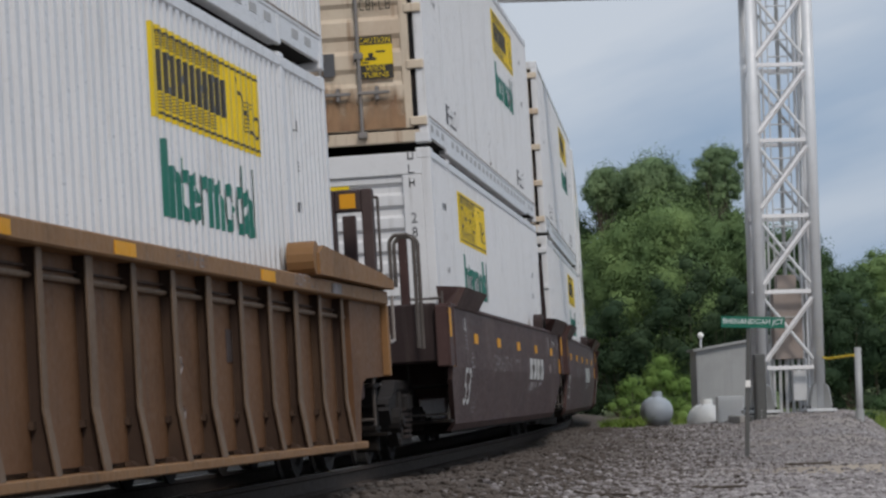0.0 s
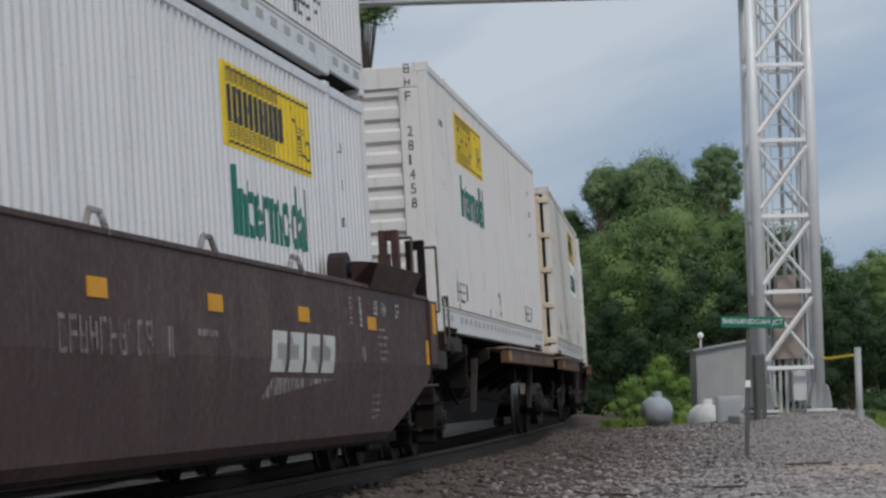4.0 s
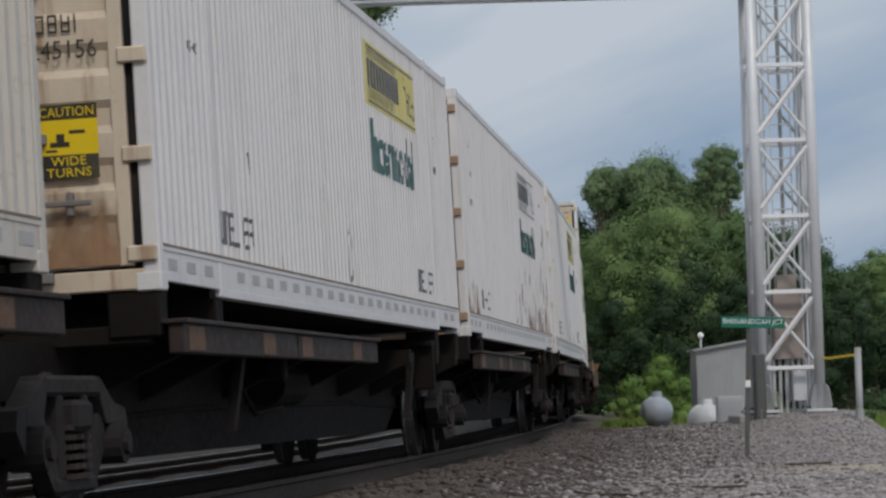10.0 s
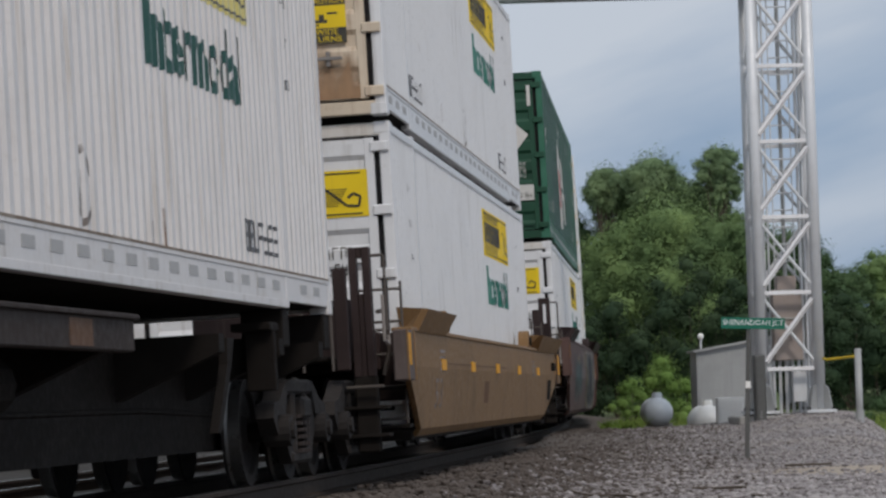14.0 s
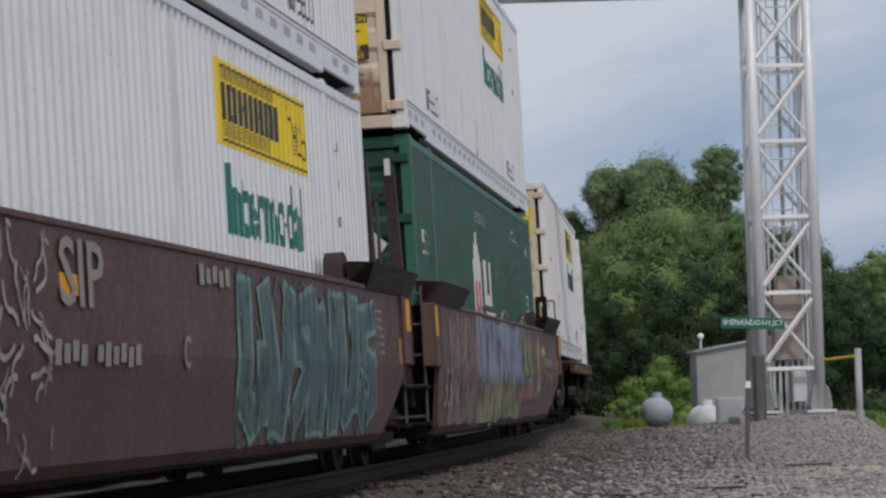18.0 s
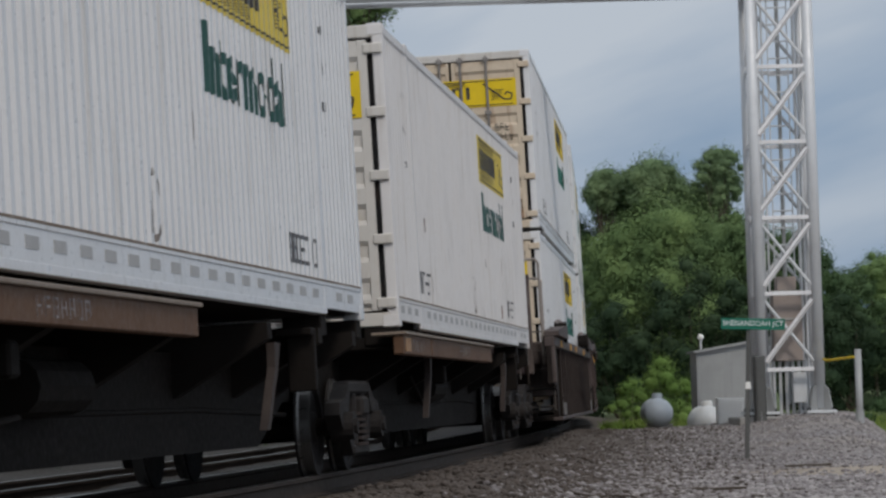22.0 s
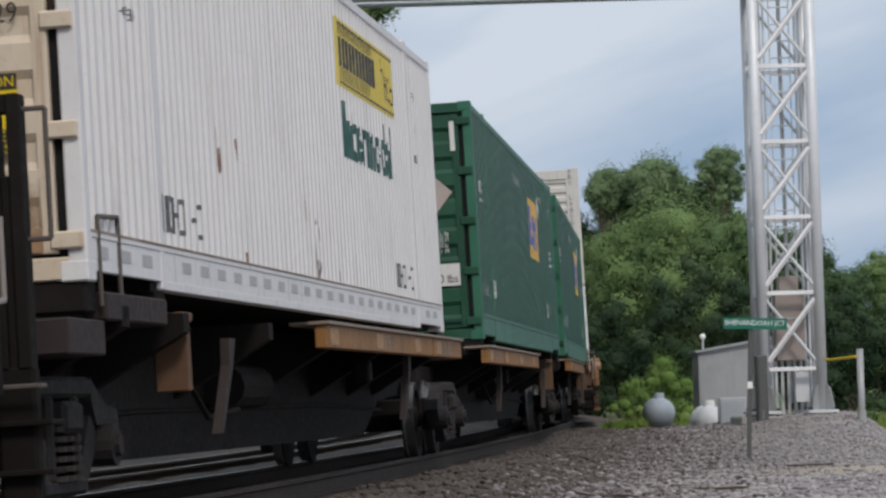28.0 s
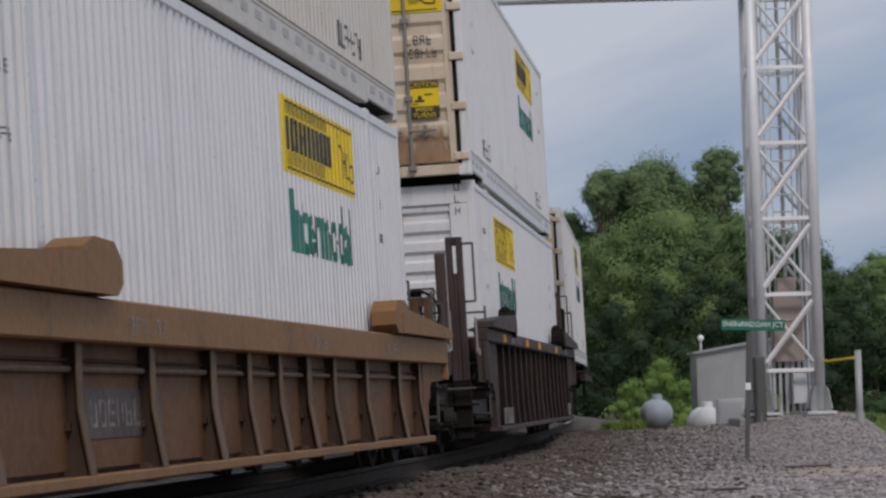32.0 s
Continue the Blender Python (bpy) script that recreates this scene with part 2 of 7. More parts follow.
M_GRAB = material("dirty_grab_iron", (0.10, 0.085, 0.075), 0.6, dirt=(0.04, 0.032, 0.027), dirty=0.6, spec=0.2)
M_OCHRE = material("dirty_ochre_well_car_paint", (0.245, 0.142, 0.064), 0.6, dirt=(0.11, 0.07, 0.04), dirty=0.55, streak=0.5, bump=0.1, spread=0.1, spec=0.16)
M_PIPE = material("pale_grab_rail_paint", (0.26, 0.225, 0.20), 0.5, dirt=(0.16, 0.12, 0.1), dirty=0.5)
M_WELLGREY = material("grey_brown_well_car_paint", (0.10, 0.078, 0.073), 0.62, dirt=(0.15, 0.125, 0.11), dirty=0.5, streak=0.6, bump=0.12, spread=0.12, spec=0.15)
M_WELLUMBER = material("dark_umber_well_car_paint", (0.070, 0.049, 0.047), 0.62, dirt=(0.10, 0.08, 0.07), dirty=0.5, streak=0.6, bump=0.12, spread=0.1, spec=0.15)
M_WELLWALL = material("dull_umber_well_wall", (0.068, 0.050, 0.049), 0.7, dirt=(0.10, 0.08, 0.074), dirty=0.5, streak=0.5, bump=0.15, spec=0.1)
# shade of the recesses put into a near-black wall and web colour
M_WALLBLACK = material("shade_black_well_paint", (0.024, 0.019, 0.017), 0.8, dirt=(0.07, 0.055, 0.047), dirty=0.5, streak=0.5, bump=0.15, spec=0.08)
M_LIP = material("worn_flange_steel", (0.21, 0.16, 0.12), 0.6, dirt=(0.10, 0.065, 0.045), dirty=0.5)
M_RAIL = material("rail_side_rust", (0.055, 0.043, 0.036), 0.75, 0.1, dirt=(0.035, 0.027, 0.022), dirty=0.5, spec=0.1)
M_RAILTOP = material("polished_rail_head", (0.36, 0.35, 0.34), 0.35, 0.9, dirt=(0.2, 0.18, 0.16), dirty=0.2)
M_TIE = material("weathered_tie", (0.085, 0.07, 0.058), 0.85, dirt=(0.05, 0.04, 0.033), dirty=0.5, bump=0.4, spec=0.1)
M_GALV = material("galvanised_steel", (0.66, 0.67, 0.68), 0.45, 0.12, dirt=(0.36, 0.37, 0.38), dirty=0.35, streak=0.2, bump=0.03)
# paler than the legs' steel: the glint is put into the colour
M_BRACE = material("glint_bright_galvanised", (0.86, 0.84, 0.83), 0.35, 0.15, dirt=(0.42, 0.42, 0.42), dirty=0.3, bump=0.02)
M_SHED = material("grey_metal_housing", (0.37, 0.375, 0.37), 0.5, 0.15, dirt=(0.2, 0.2, 0.2), dirty=0.35, streak=0.3, bump=0.05)
M_CABINET = material("brown_signal_cabinet", (0.33, 0.275, 0.245), 0.6, dirt=(0.16, 0.13, 0.11), dirty=0.4)
M_TANK = material("white_tank_enamel", (0.86, 0.84, 0.80), 0.35, dirt=(0.4, 0.4, 0.38), dirty=0.3, bump=0.02)
M_TANKGREY = material("silver_grey_tank_paint", (0.58, 0.61, 0.64), 0.4, 0.0, dirt=(0.25, 0.26, 0.27), dirty=0.3, bump=0.02)
M_SIGN = material("green_sign_sheeting", (0.0, 0.14, 0.085), 0.4, dirt=(0.03, 0.16, 0.1), dirty=0.2, bump=0.0)
M_SIGNWHITE = material("white_sign_sheeting", (0.85, 0.87, 0.86), 0.4, dirty=0.1, bump=0.0, grime=0.05)
M_SIGNPOST = material("steel_sign_post", (0.12, 0.12, 0.115), 0.6, 0.5, dirt=(0.08, 0.07, 0.06), dirty=0.5)
M_CONCRETE = material("pale_concrete", (0.36, 0.35, 0.33), 0.85, dirt=(0.22, 0.21, 0.19), dirty=0.4, bump=0.3)
M_STONE = material("gravel_stone", (0.27, 0.243, 0.24), 0.85, dirt=(0.10, 0.08, 0.075), dirty=0.5, scale=2.5, fine=30, bump=0.3, spread=0.15)
M_STONEDIRTY = material("oily_gravel_stone", (0.115, 0.095, 0.083), 0.9, dirt=(0.05, 0.04, 0.033), dirty=0.5, scale=2.5, fine=30, bump=0.3, spread=0.15, spec=0.2)
M_STONEPALE = material("pale_gravel_stone", (0.40, 0.37, 0.36), 0.85, dirt=(0.2, 0.18, 0.17), dirty=0.4, scale=2.5, fine=30, bump=0.3, spread=0.15)
M_BARK = material("rough_bark", (0.09, 0.07, 0.052), 0.9, dirt=(0.05, 0.045, 0.035), dirty=0.5, bump=0.6)


def broken_edges(m, scale, lo, hi, fade=None):
    """Lets a wash of paint or dirt break up into specks and runs, and thin out with height."""
    nt = m.node_tree
    coord = nt.nodes.new("ShaderNodeTexCoord")
    squeeze = nt.nodes.new("ShaderNodeMapping")
    squeeze.inputs["Scale"].default_value = (scale, scale, scale * 0.35)
    n = nt.nodes.new("ShaderNodeTexNoise")
    n.inputs["Scale"].default_value, n.inputs["Detail"].default_value = 1.0, 6.0
    r = nt.nodes.new("ShaderNodeMapRange")
    r.inputs["From Min"].default_value, r.inputs["From Max"].default_value = lo, hi
    nt.links.new(coord.outputs["Object"], squeeze.inputs["Vector"])
    nt.links.new(squeeze.outputs["Vector"], n.inputs["Vector"])
    value = n.outputs["Fac"]
    if fade:
        sep = nt.nodes.new("ShaderNodeSeparateXYZ")
        nt.links.new(coord.outputs["Object"], sep.inputs[0])
        f = nt.nodes.new("ShaderNodeMapRange")
        f.inputs["From Min"].default_value, f.inputs["From Max"].default_value = fade
        f.inputs["To Min"].default_value, f.inputs["To Max"].default_value = 0.2, -0.35
        nt.links.new(sep.outputs["Z"], f.inputs["Value"])
        total = nt.nodes.new("ShaderNodeMath")
        nt.links.new(value, total.inputs[0])
        nt.links.new(f.outputs[0], total.inputs[1])
        value = total.outputs[0]
    nt.links.new(value, r.inputs["Value"])
    nt.links.new(r.outputs[0], nt.nodes["Principled BSDF"].inputs["Alpha"])


broken_edges(M_SOOT, 6.0, 0.22, 0.55)
broken_edges(M_DIM, 11.0, 0.28, 0.62)
M_GRAFF = {n: material(f"{n}_spray_paint", c, 0.55, dirt=(0.1, 0.075, 0.07), dirty=0.55, scale=2.0, streak=0.5, bump=0.03, spec=0.15)
           for n, c in {"blue": (0.25, 0.26, 0.34), "olive": (0.25, 0.235, 0.12), "teal": (0.075, 0.13, 0.13), "pale": (0.40, 0.37, 0.33), "red": (0.36, 0.15, 0.12),
                        "mauve": (0.22, 0.16, 0.148), "black": (0.035, 0.034, 0.042), "indigo": (0.14, 0.14, 0.21), "ochre": (0.24, 0.17, 0.075), "mint": (0.17, 0.29, 0.25)}.items()}


for worn in M_GRAFF.values():
    broken_edges(worn, 6.0, 0.30, 0.50)


M_SCRAWL = material("pale_scrawl_paint", (0.30, 0.265, 0.235), 0.6, dirt=(0.17, 0.14, 0.12), dirty=0.5, scale=3.0, bump=0.03, spec=0.15)


def leaf_material(name, a, b):
    m = bpy.data.materials.new(name)
    m.use_nodes = True
    nt = m.node_tree
    bsdf = nt.nodes["Principled BSDF"]
    geo = nt.nodes.new("ShaderNodeNewGeometry")
    mix = nt.nodes.new("ShaderNodeMix")
    mix.data_type = "RGBA"
    mix.inputs[6].default_value, mix.inputs[7].default_value = (*a, 1), (*b, 1)
    coord = nt.nodes.new("ShaderNodeTexCoord")
    n = nt.nodes.new("ShaderNodeTexNoise")
    n.inputs["Scale"].default_value, n.inputs["Detail"].default_value = 0.55, 2.0
    nt.links.new(coord.outputs["Object"], n.inputs["Vector"])
    both = nt.nodes.new("ShaderNodeMath")
    both.operation = "MULTIPLY_ADD"
    both.use_clamp = True
    both.inputs[1].default_value = 0.2
    nt.links.new(geo.outputs["Random Per Island"], both.inputs[0])
    spread = nt.nodes.new("ShaderNodeMapRange")
    spread.inputs["From Min"].default_value, spread.inputs["From Max"].default_value = 0.35, 0.65
    spread.inputs["To Min"].default_value, spread.inputs["To Max"].default_value = -0.15, 0.65
    nt.links.new(n.outputs["Fac"], spread.inputs["Value"])
    nt.links.new(spread.outputs[0], both.inputs[2])
    nt.links.new(both.outputs[0], mix.inputs[0])
    nt.links.new(mix.outputs[2], bsdf.inputs["Base Color"])
    bsdf.inputs["Roughness"].default_value = 0.8
    bsdf.inputs["Specular IOR Level"].default_value = 0.06
    bsdf.inputs["Subsurface Weight"].default_value = 0.0
    bsdf.inputs["Transmission Weight"].default_value = 0.0
    return m


M_LEAF = leaf_material("dull_green_leaves", (0.118, 0.182, 0.072), (0.195, 0.275, 0.100))
M_LEAFDARK = leaf_material("deep_green_leaves", (0.056, 0.098, 0.046), (0.098, 0.148, 0.066))
# back row: distance haze put into a paler, bluer leaf colour
M_LEAFBACK = leaf_material("haze_blue_green_leaves", (0.130, 0.195, 0.100), (0.200, 0.270, 0.130))
M_LEAFMID = leaf_material("mid_green_leaves", (0.085, 0.140, 0.060), (0.150, 0.215, 0.085))
# undergrowth: the shade inside the wood is put into the leaf colour
M_LEAFUNDER = leaf_material("shade_darkened_leaves", (0.030, 0.052, 0.028), (0.056, 0.084, 0.042))
M_LEAFBUSH = leaf_material("fresh_green_leaves", (0.111, 0.186, 0.046), (0.186, 0.267, 0.078))
M_GRASS = leaf_material("rank_grass_blades", (0.10, 0.16, 0.03), (0.22, 0.27, 0.08))


def ground_material():
    m = bpy.data.materials.new("gravelly_ground")
    m.use_nodes = True
    nt = m.node_tree
    bsdf = nt.nodes["Principled BSDF"]
    link = nt.links.new
    coord = nt.nodes.new("ShaderNodeTexCoord")
    sep = nt.nodes.new("ShaderNodeSeparateXYZ")
    link(coord.outputs["Object"], sep.inputs[0])

    def tex(kind, s, socket, **values):
        n = nt.nodes.new(kind)
        n.inputs["Scale"].default_value = s
        for k, v in values.items():
            n.inputs[k].default_value = v
        link(coord.outputs["Object"], n.inputs["Vector"])
        return n.outputs[socket]

    def ranged(value, a, b, lo=0.0, hi=1.0):
        r = nt.nodes.new("ShaderNodeMapRange")
        r.inputs["From Min"].default_value, r.inputs["From Max"].default_value = a, b
        r.inputs["To Min"].default_value, r.inputs["To Max"].default_value = lo, hi
        link(value, r.inputs["Value"])
        return r.outputs[0]

    def mixed(fac, a, b):
        x = nt.nodes.new("ShaderNodeMix")
        x.data_type = "RGBA"
        for socket, v in ((x.inputs[0], fac), (x.inputs[6], a), (x.inputs[7], b)):
            if isinstance(v, tuple):
                socket.default_value = (*v, 1)
            else:
                link(v, socket)
        return x.outputs[2]

    cells = tex("ShaderNodeTexVoronoi", 16.0, "Color")
    edges = tex("ShaderNodeTexVoronoi", 16.0, "Distance")
    broad = tex("ShaderNodeTexNoise", 0.35, "Fac", Detail=5.0)
    fine = tex("ShaderNodeTexNoise", 3.0, "Fac", Detail=4.0)
    grey = nt.nodes.new("ShaderNodeRGBToBW")
    link(cells, grey.inputs[0])
    c = mixed(ranged(grey.outputs[0], 0.1, 0.9), (0.16, 0.145, 0.143), (0.34, 0.318, 0.315))
    c = mixed(ranged(broad, 0.45, 0.7, 0.0, 0.5), c, (0.42, 0.36, 0.28))
    c = mixed(ranged(fine, 0.55, 0.75, 0.0, 0.35), c, (0.12, 0.10, 0.09))
    grass = nt.nodes.new("ShaderNodeMath")
    grass.operation = "ADD"
    link(sep.outputs["Y"], grass.inputs[0])
    link(ranged(fine, 0.3, 0.7, -4.0, 4.0), grass.inputs[1])
    c = mixed(ranged(grass.outputs[0], 62.0, 67.0), c, (0.10, 0.15, 0.04))
    sand = tex("ShaderNodeTexNoise", 0.22, "Fac", Detail=3.0)
    c = mixed(ranged(sand, 0.50, 0.62, 0.0, 0.3), c, (0.36, 0.30, 0.235))
    # a sandy, trodden patch on the bank
    spot = nt.nodes.new("ShaderNodeVectorMath")
    spot.operation = "DISTANCE"
    spot.inputs[1].default_value = (5.2, 39.4, -0.4)
    link(coord.outputs["Object"], spot.inputs[0])
    ragged = nt.nodes.new("ShaderNodeMath")
    ragged.operation = "MULTIPLY_ADD"
    ragged.inputs[1].default_value = 2.4
    link(fine, ragged.inputs[0])
    link(spot.outputs["Value"], ragged.inputs[2])
    c = mixed(ranged(ragged.outputs[0], 2.6, 4.2, 0.85, 0.0), c, (0.40, 0.335, 0.26))
    # dark oily ballast along the rails
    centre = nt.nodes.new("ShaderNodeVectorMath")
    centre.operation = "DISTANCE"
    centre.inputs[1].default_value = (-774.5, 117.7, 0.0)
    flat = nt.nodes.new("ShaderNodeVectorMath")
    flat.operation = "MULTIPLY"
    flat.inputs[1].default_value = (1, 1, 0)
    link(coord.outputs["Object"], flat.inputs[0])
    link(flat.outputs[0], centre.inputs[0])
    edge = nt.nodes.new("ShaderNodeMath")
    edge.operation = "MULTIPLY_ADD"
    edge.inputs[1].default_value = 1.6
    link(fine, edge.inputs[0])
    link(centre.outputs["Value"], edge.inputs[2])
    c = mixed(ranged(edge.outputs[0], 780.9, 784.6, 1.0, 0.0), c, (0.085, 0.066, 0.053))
    # shade under and beyond the train, put into the dark ballast's colour
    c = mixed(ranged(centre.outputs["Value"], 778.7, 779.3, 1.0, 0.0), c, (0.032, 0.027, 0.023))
    link(c, bsdf.inputs["Base Color"])
    bsdf.inputs["Roughness"].default_value = 0.9
    b = nt.nodes.new("ShaderNodeBump")
    b.inputs["Strength"].default_value, b.inputs["Distance"].default_value = 0.7, 0.04
    link(edges, b.inputs["Height"])
    link(b.outputs[0], bsdf.inputs["Normal"])
    return m


M_GROUND = ground_material()

# ---- mesh helpers ----


def mesh_object(name, verts, faces, mats, parent=None, label="", slots=None, smooth=False):
    me = bpy.data.meshes.new(name)
    me.from_pydata([tuple(v) for v in verts], [], faces)
    for m in (mats if isinstance(mats, (list, tuple)) else [mats]):
        me.materials.append(m)
    if slots is not None:
        me.polygons.foreach_set("material_index", slots)
    if smooth:
        me.polygons.foreach_set("use_smooth", [True] * len(me.polygons))
    me.update()
    ob = new(name, me)
    if parent is not None:
        ob.parent = parent
    if label:
        ob["label"] = label
    return ob


def part(name, bm, mat, parent, label="", smooth=False):
    me = bpy.data.meshes.new(name)
    if smooth:
        for f in bm.faces:
            f.smooth = True
    bm.to_mesh(me)
    bm.free()
    for m in (mat if isinstance(mat, (list, tuple)) else [mat]):
        me.materials.append(m)
    ob = new(name, me)
    if parent is not None:
        ob.parent = parent
    if label:
        ob["label"] = label
    if name in ("stencil", "owner_code", "weight_line", "anchor", "sprayed_word", "placard_symbol", "logo_mark"):
        tagged(ob, kind="stuff")
    return ob


def box(bm, x0, x1, y0, y1, z0, z1, bevel=0.0, slot=0):
    r = bmesh.ops.create_cube(bm, size=1.0, matrix=Matrix.LocRotScale(((x0 + x1) / 2, (y0 + y1) / 2, (z0 + z1) / 2), None, (abs(x1 - x0), abs(y1 - y0), abs(z1 - z0))))
    faces = {f for v in r["verts"] for f in v.link_faces}
    for f in faces:
        f.material_index = slot
    if bevel:
        bmesh.ops.bevel(bm, geom=list({e for v in r["verts"] for e in v.link_edges}), offset=bevel, segments=1, affect="EDGES")
    return bm


def boxes(*items, bevel=0.0):
    bm = bmesh.new()
    for it in items:
        box(bm, *it, bevel=bevel)
    return bm


def tube(bm, a, b, r, n=8, r2=None):
    a, b = Vector(a), Vector(b)
    d = b - a
    turn = d.to_track_quat("Z", "Y").to_matrix().to_4x4()
    bmesh.ops.create_cone(bm, cap_ends=True, segments=n, radius1=r, radius2=r if r2 is None else r2, depth=d.length, matrix=Matrix.Translation((a + b) / 2) @ turn)
    return bm


def tubes(paths, r, n=8):
    bm = bmesh.new()
    for p in paths:
        for a, b in zip(p, p[1:]):
            tube(bm, a, b, r, n)
    return bm


def prism(outline, axis, lo, hi):
    """A closed outline of two coordinates, pulled along the third axis."""
    bm = bmesh.new()

    def at(p, v):
        return {"x": (v, p[0], p[1]), "y": (p[0], v, p[1]), "z": (p[0], p[1], v)}[axis]
    a = [bm.verts.new(at(p, lo)) for p in outline]
    b = [bm.verts.new(at(p, hi)) for p in outline]
    bm.faces.new(a)
    bm.faces.new(b[::-1])
    for i in range(len(a)):
        j = (i + 1) % len(a)
        bm.faces.new((a[j], a[i], b[i], b[j]))
    bmesh.ops.recalc_face_normals(bm, faces=bm.faces)
    return bm


LETTERS = {}


def letters(text, height, width=0.0, extrude=0.0, bold=0.0):
    """The outline of a word as a flat bmesh in x, y, from its lower left corner, scaled to a height and width."""
    key = (text, extrude, bold)
    if key not in LETTERS:
        cu = bpy.data.curves.new("lettering", "FONT")
        cu.body, cu.size, cu.resolution_u, cu.extrude, cu.offset = text, 1.0, 2, extrude, bold
        ob = bpy.data.objects.new("lettering", cu)
        scene.collection.objects.link(ob)
        bpy.context.view_layer.update()
        LETTERS[key] = bpy.data.meshes.new_from_object(ob.evaluated_get(bpy.context.evaluated_depsgraph_get()))
        bpy.data.objects.remove(ob)
    bm = bmesh.new()
    bm.from_mesh(LETTERS[key])
    lo = [min(v.co[i] for v in bm.verts) for i in (0, 1)]
    hi = [max(v.co[i] for v in bm.verts) for i in (0, 1)]
    sy = height / (hi[1] - lo[1])
    sx = width / (hi[0] - lo[0]) if width else sy
    for v in bm.verts:
        v.co.x, v.co.y = (v.co.x - lo[0]) * sx, (v.co.y - lo[1]) * sy
    return bm


def on_side(bm, y, z, x=1.3, flip=1):
    """Turns a flat drawing so that it stands on a vessel's right side (seen from outside, reading towards +y)."""
    for v in bm.verts:
        a, b, c = v.co
        v.co = (flip * (x + c), y + flip * a, z + b)
    return bm


def on_end(bm, x, z, y):
    """Turns a flat drawing so that it stands on the near end (facing -y)."""
    for v in bm.verts:
        a, b, c = v.co
        v.co = (x + a, y - c, z + b)
    return bm


def rect(bm, x0, x1, y0, y1, z=0.0, slot=0):
    f = bm.faces.new([bm.verts.new(p) for p in ((x0, y0, z), (x1, y0, z), (x1, y1, z), (x0, y1, z))])
    f.material_index = slot
    return f


def merge(*items):
    out = bmesh.new()
    for b in items:
        me = bpy.data.meshes.new("t")
        b.to_mesh(me)
        b.free()
        out.from_mesh(me)
        bpy.data.meshes.remove(me)
    return out


# ---- the line ----
X0, HEADING, BEND, CANT = -5.644, radians(8.706), 0.0012856, radians(1.795)


def line(s):
    """Centre of the track s metres along it, and the angle by which it heads to the right of y."""
    a = HEADING - BEND * s
    return X0 + (math.cos(a) - math.cos(HEADING)) / BEND, (math.sin(HEADING) - math.sin(a)) / BEND, a


def at_track(s, half=6.0):
    """The pose of a vehicle whose bogie centres lie at s - half and s + half: y along the track, x to its right, leaning with the cant."""
    xa, ya, _ = line(s - half)
    xb, yb, _ = line(s + half)
    turn = math.atan2(xb - xa, yb - ya)
    return Matrix.Translation(((xa + xb) / 2, (ya + yb) / 2, 0)) @ Matrix.Rotation(-turn, 4, "Z") @ Matrix.Rotation(-CANT, 4, "Y")


def travel(t):
    """How far the train has come by t seconds."""
    a = t / 32.0
    return 15.2937 * t + a * (1 - a) * (-10.618 + 2.740 * (a - 0.5) - 20.12 * (a - 0.5) ** 2)


def track_point(s, lat, h):
    x, y, a = line(s)
    l, z = lat * math.cos(CANT) - h * math.sin(CANT), lat * math.sin(CANT) + h * math.cos(CANT)
    return (x + l * math.cos(a), y - l * math.sin(a), z)


def swept(name, profile, lat, h, s0, s1, step, mat, parent, label="", slots=None):
    n = int((s1 - s0) / step) + 1
    verts, faces, k = [], [], len(profile)
    for i in range(n):
        s = s0 + (s1 - s0) * i / (n - 1)
        verts += [track_point(s, lat + p[0], h + p[1]) for p in profile]
    idx = []
    for i in range(n - 1):
        for j in range(k):
            q = (j + 1) % k
            faces.append((i * k + j, i * k + q, (i + 1) * k + q, (i + 1) * k + j))
            idx.append(slots[j] if slots else 0)
    return mesh_object(name, verts, faces, mat, parent, label, idx)


RAIL = [(-0.037, 0.0), (-0.037, -0.035), (-0.009, -0.05), (-0.009, -0.15), (-0.07, -0.165), (-0.07, -0.18), (0.07, -0.18), (0.07, -0.165), (0.009, -0.15), (0.009, -0.05),
        (0.037, -0.035), (0.037, 0.0)]
RAILSLOT = [0] * 11 + [1]


def build_track(name, centre, h, label):
    root = tagged(new(name), label, "railway track", kind="structure")
    for side in (-1, 1):
        swept("rail", RAIL, centre + side * 0.754, h, -40, 330, 2.0, [M_RAIL, M_RAILTOP], root, "steel rail with a polished head", RAILSLOT)
    tie = None
    for i in range(130):
        s = 12 + i * 0.55
        x, y, a = line(s)
        p = track_point(s, centre, h - 0.195)
        m = Matrix.Translation(p) @ Matrix.Rotation(-a, 4, "Z") @ Matrix.Rotation(-CANT, 4, "Y")
        if tie is None:
            tie = part("tie", boxes((-1.3, 1.3, -0.11, 0.11, -0.16, 0.012), bevel=0.012), M_TIE, root)
            ob = tie
        else:
            ob = new("tie", tie.data)
            ob.parent = root
        ob.matrix_basis = m
    return root


build_track("main_track", 0.0, 0.0, "curved railway track with rusty rails on timber ties")
build_track("second_track", -4.22, -0.07, "parallel railway track behind the train, on timber ties")


def near_line(x, y):
    """Distance to the right of the main track's centre."""
    r = 1 / BEND
    cx, cy = X0 - math.cos(HEADING) * r, math.sin(HEADING) * r
    return math.hypot(x - cx, y - cy) - r


def smooth_step(v, a, b):
    t = min(1.0, max(0.0, (v - a) / (b - a)))
    return t * t * (3 - 2 * t)


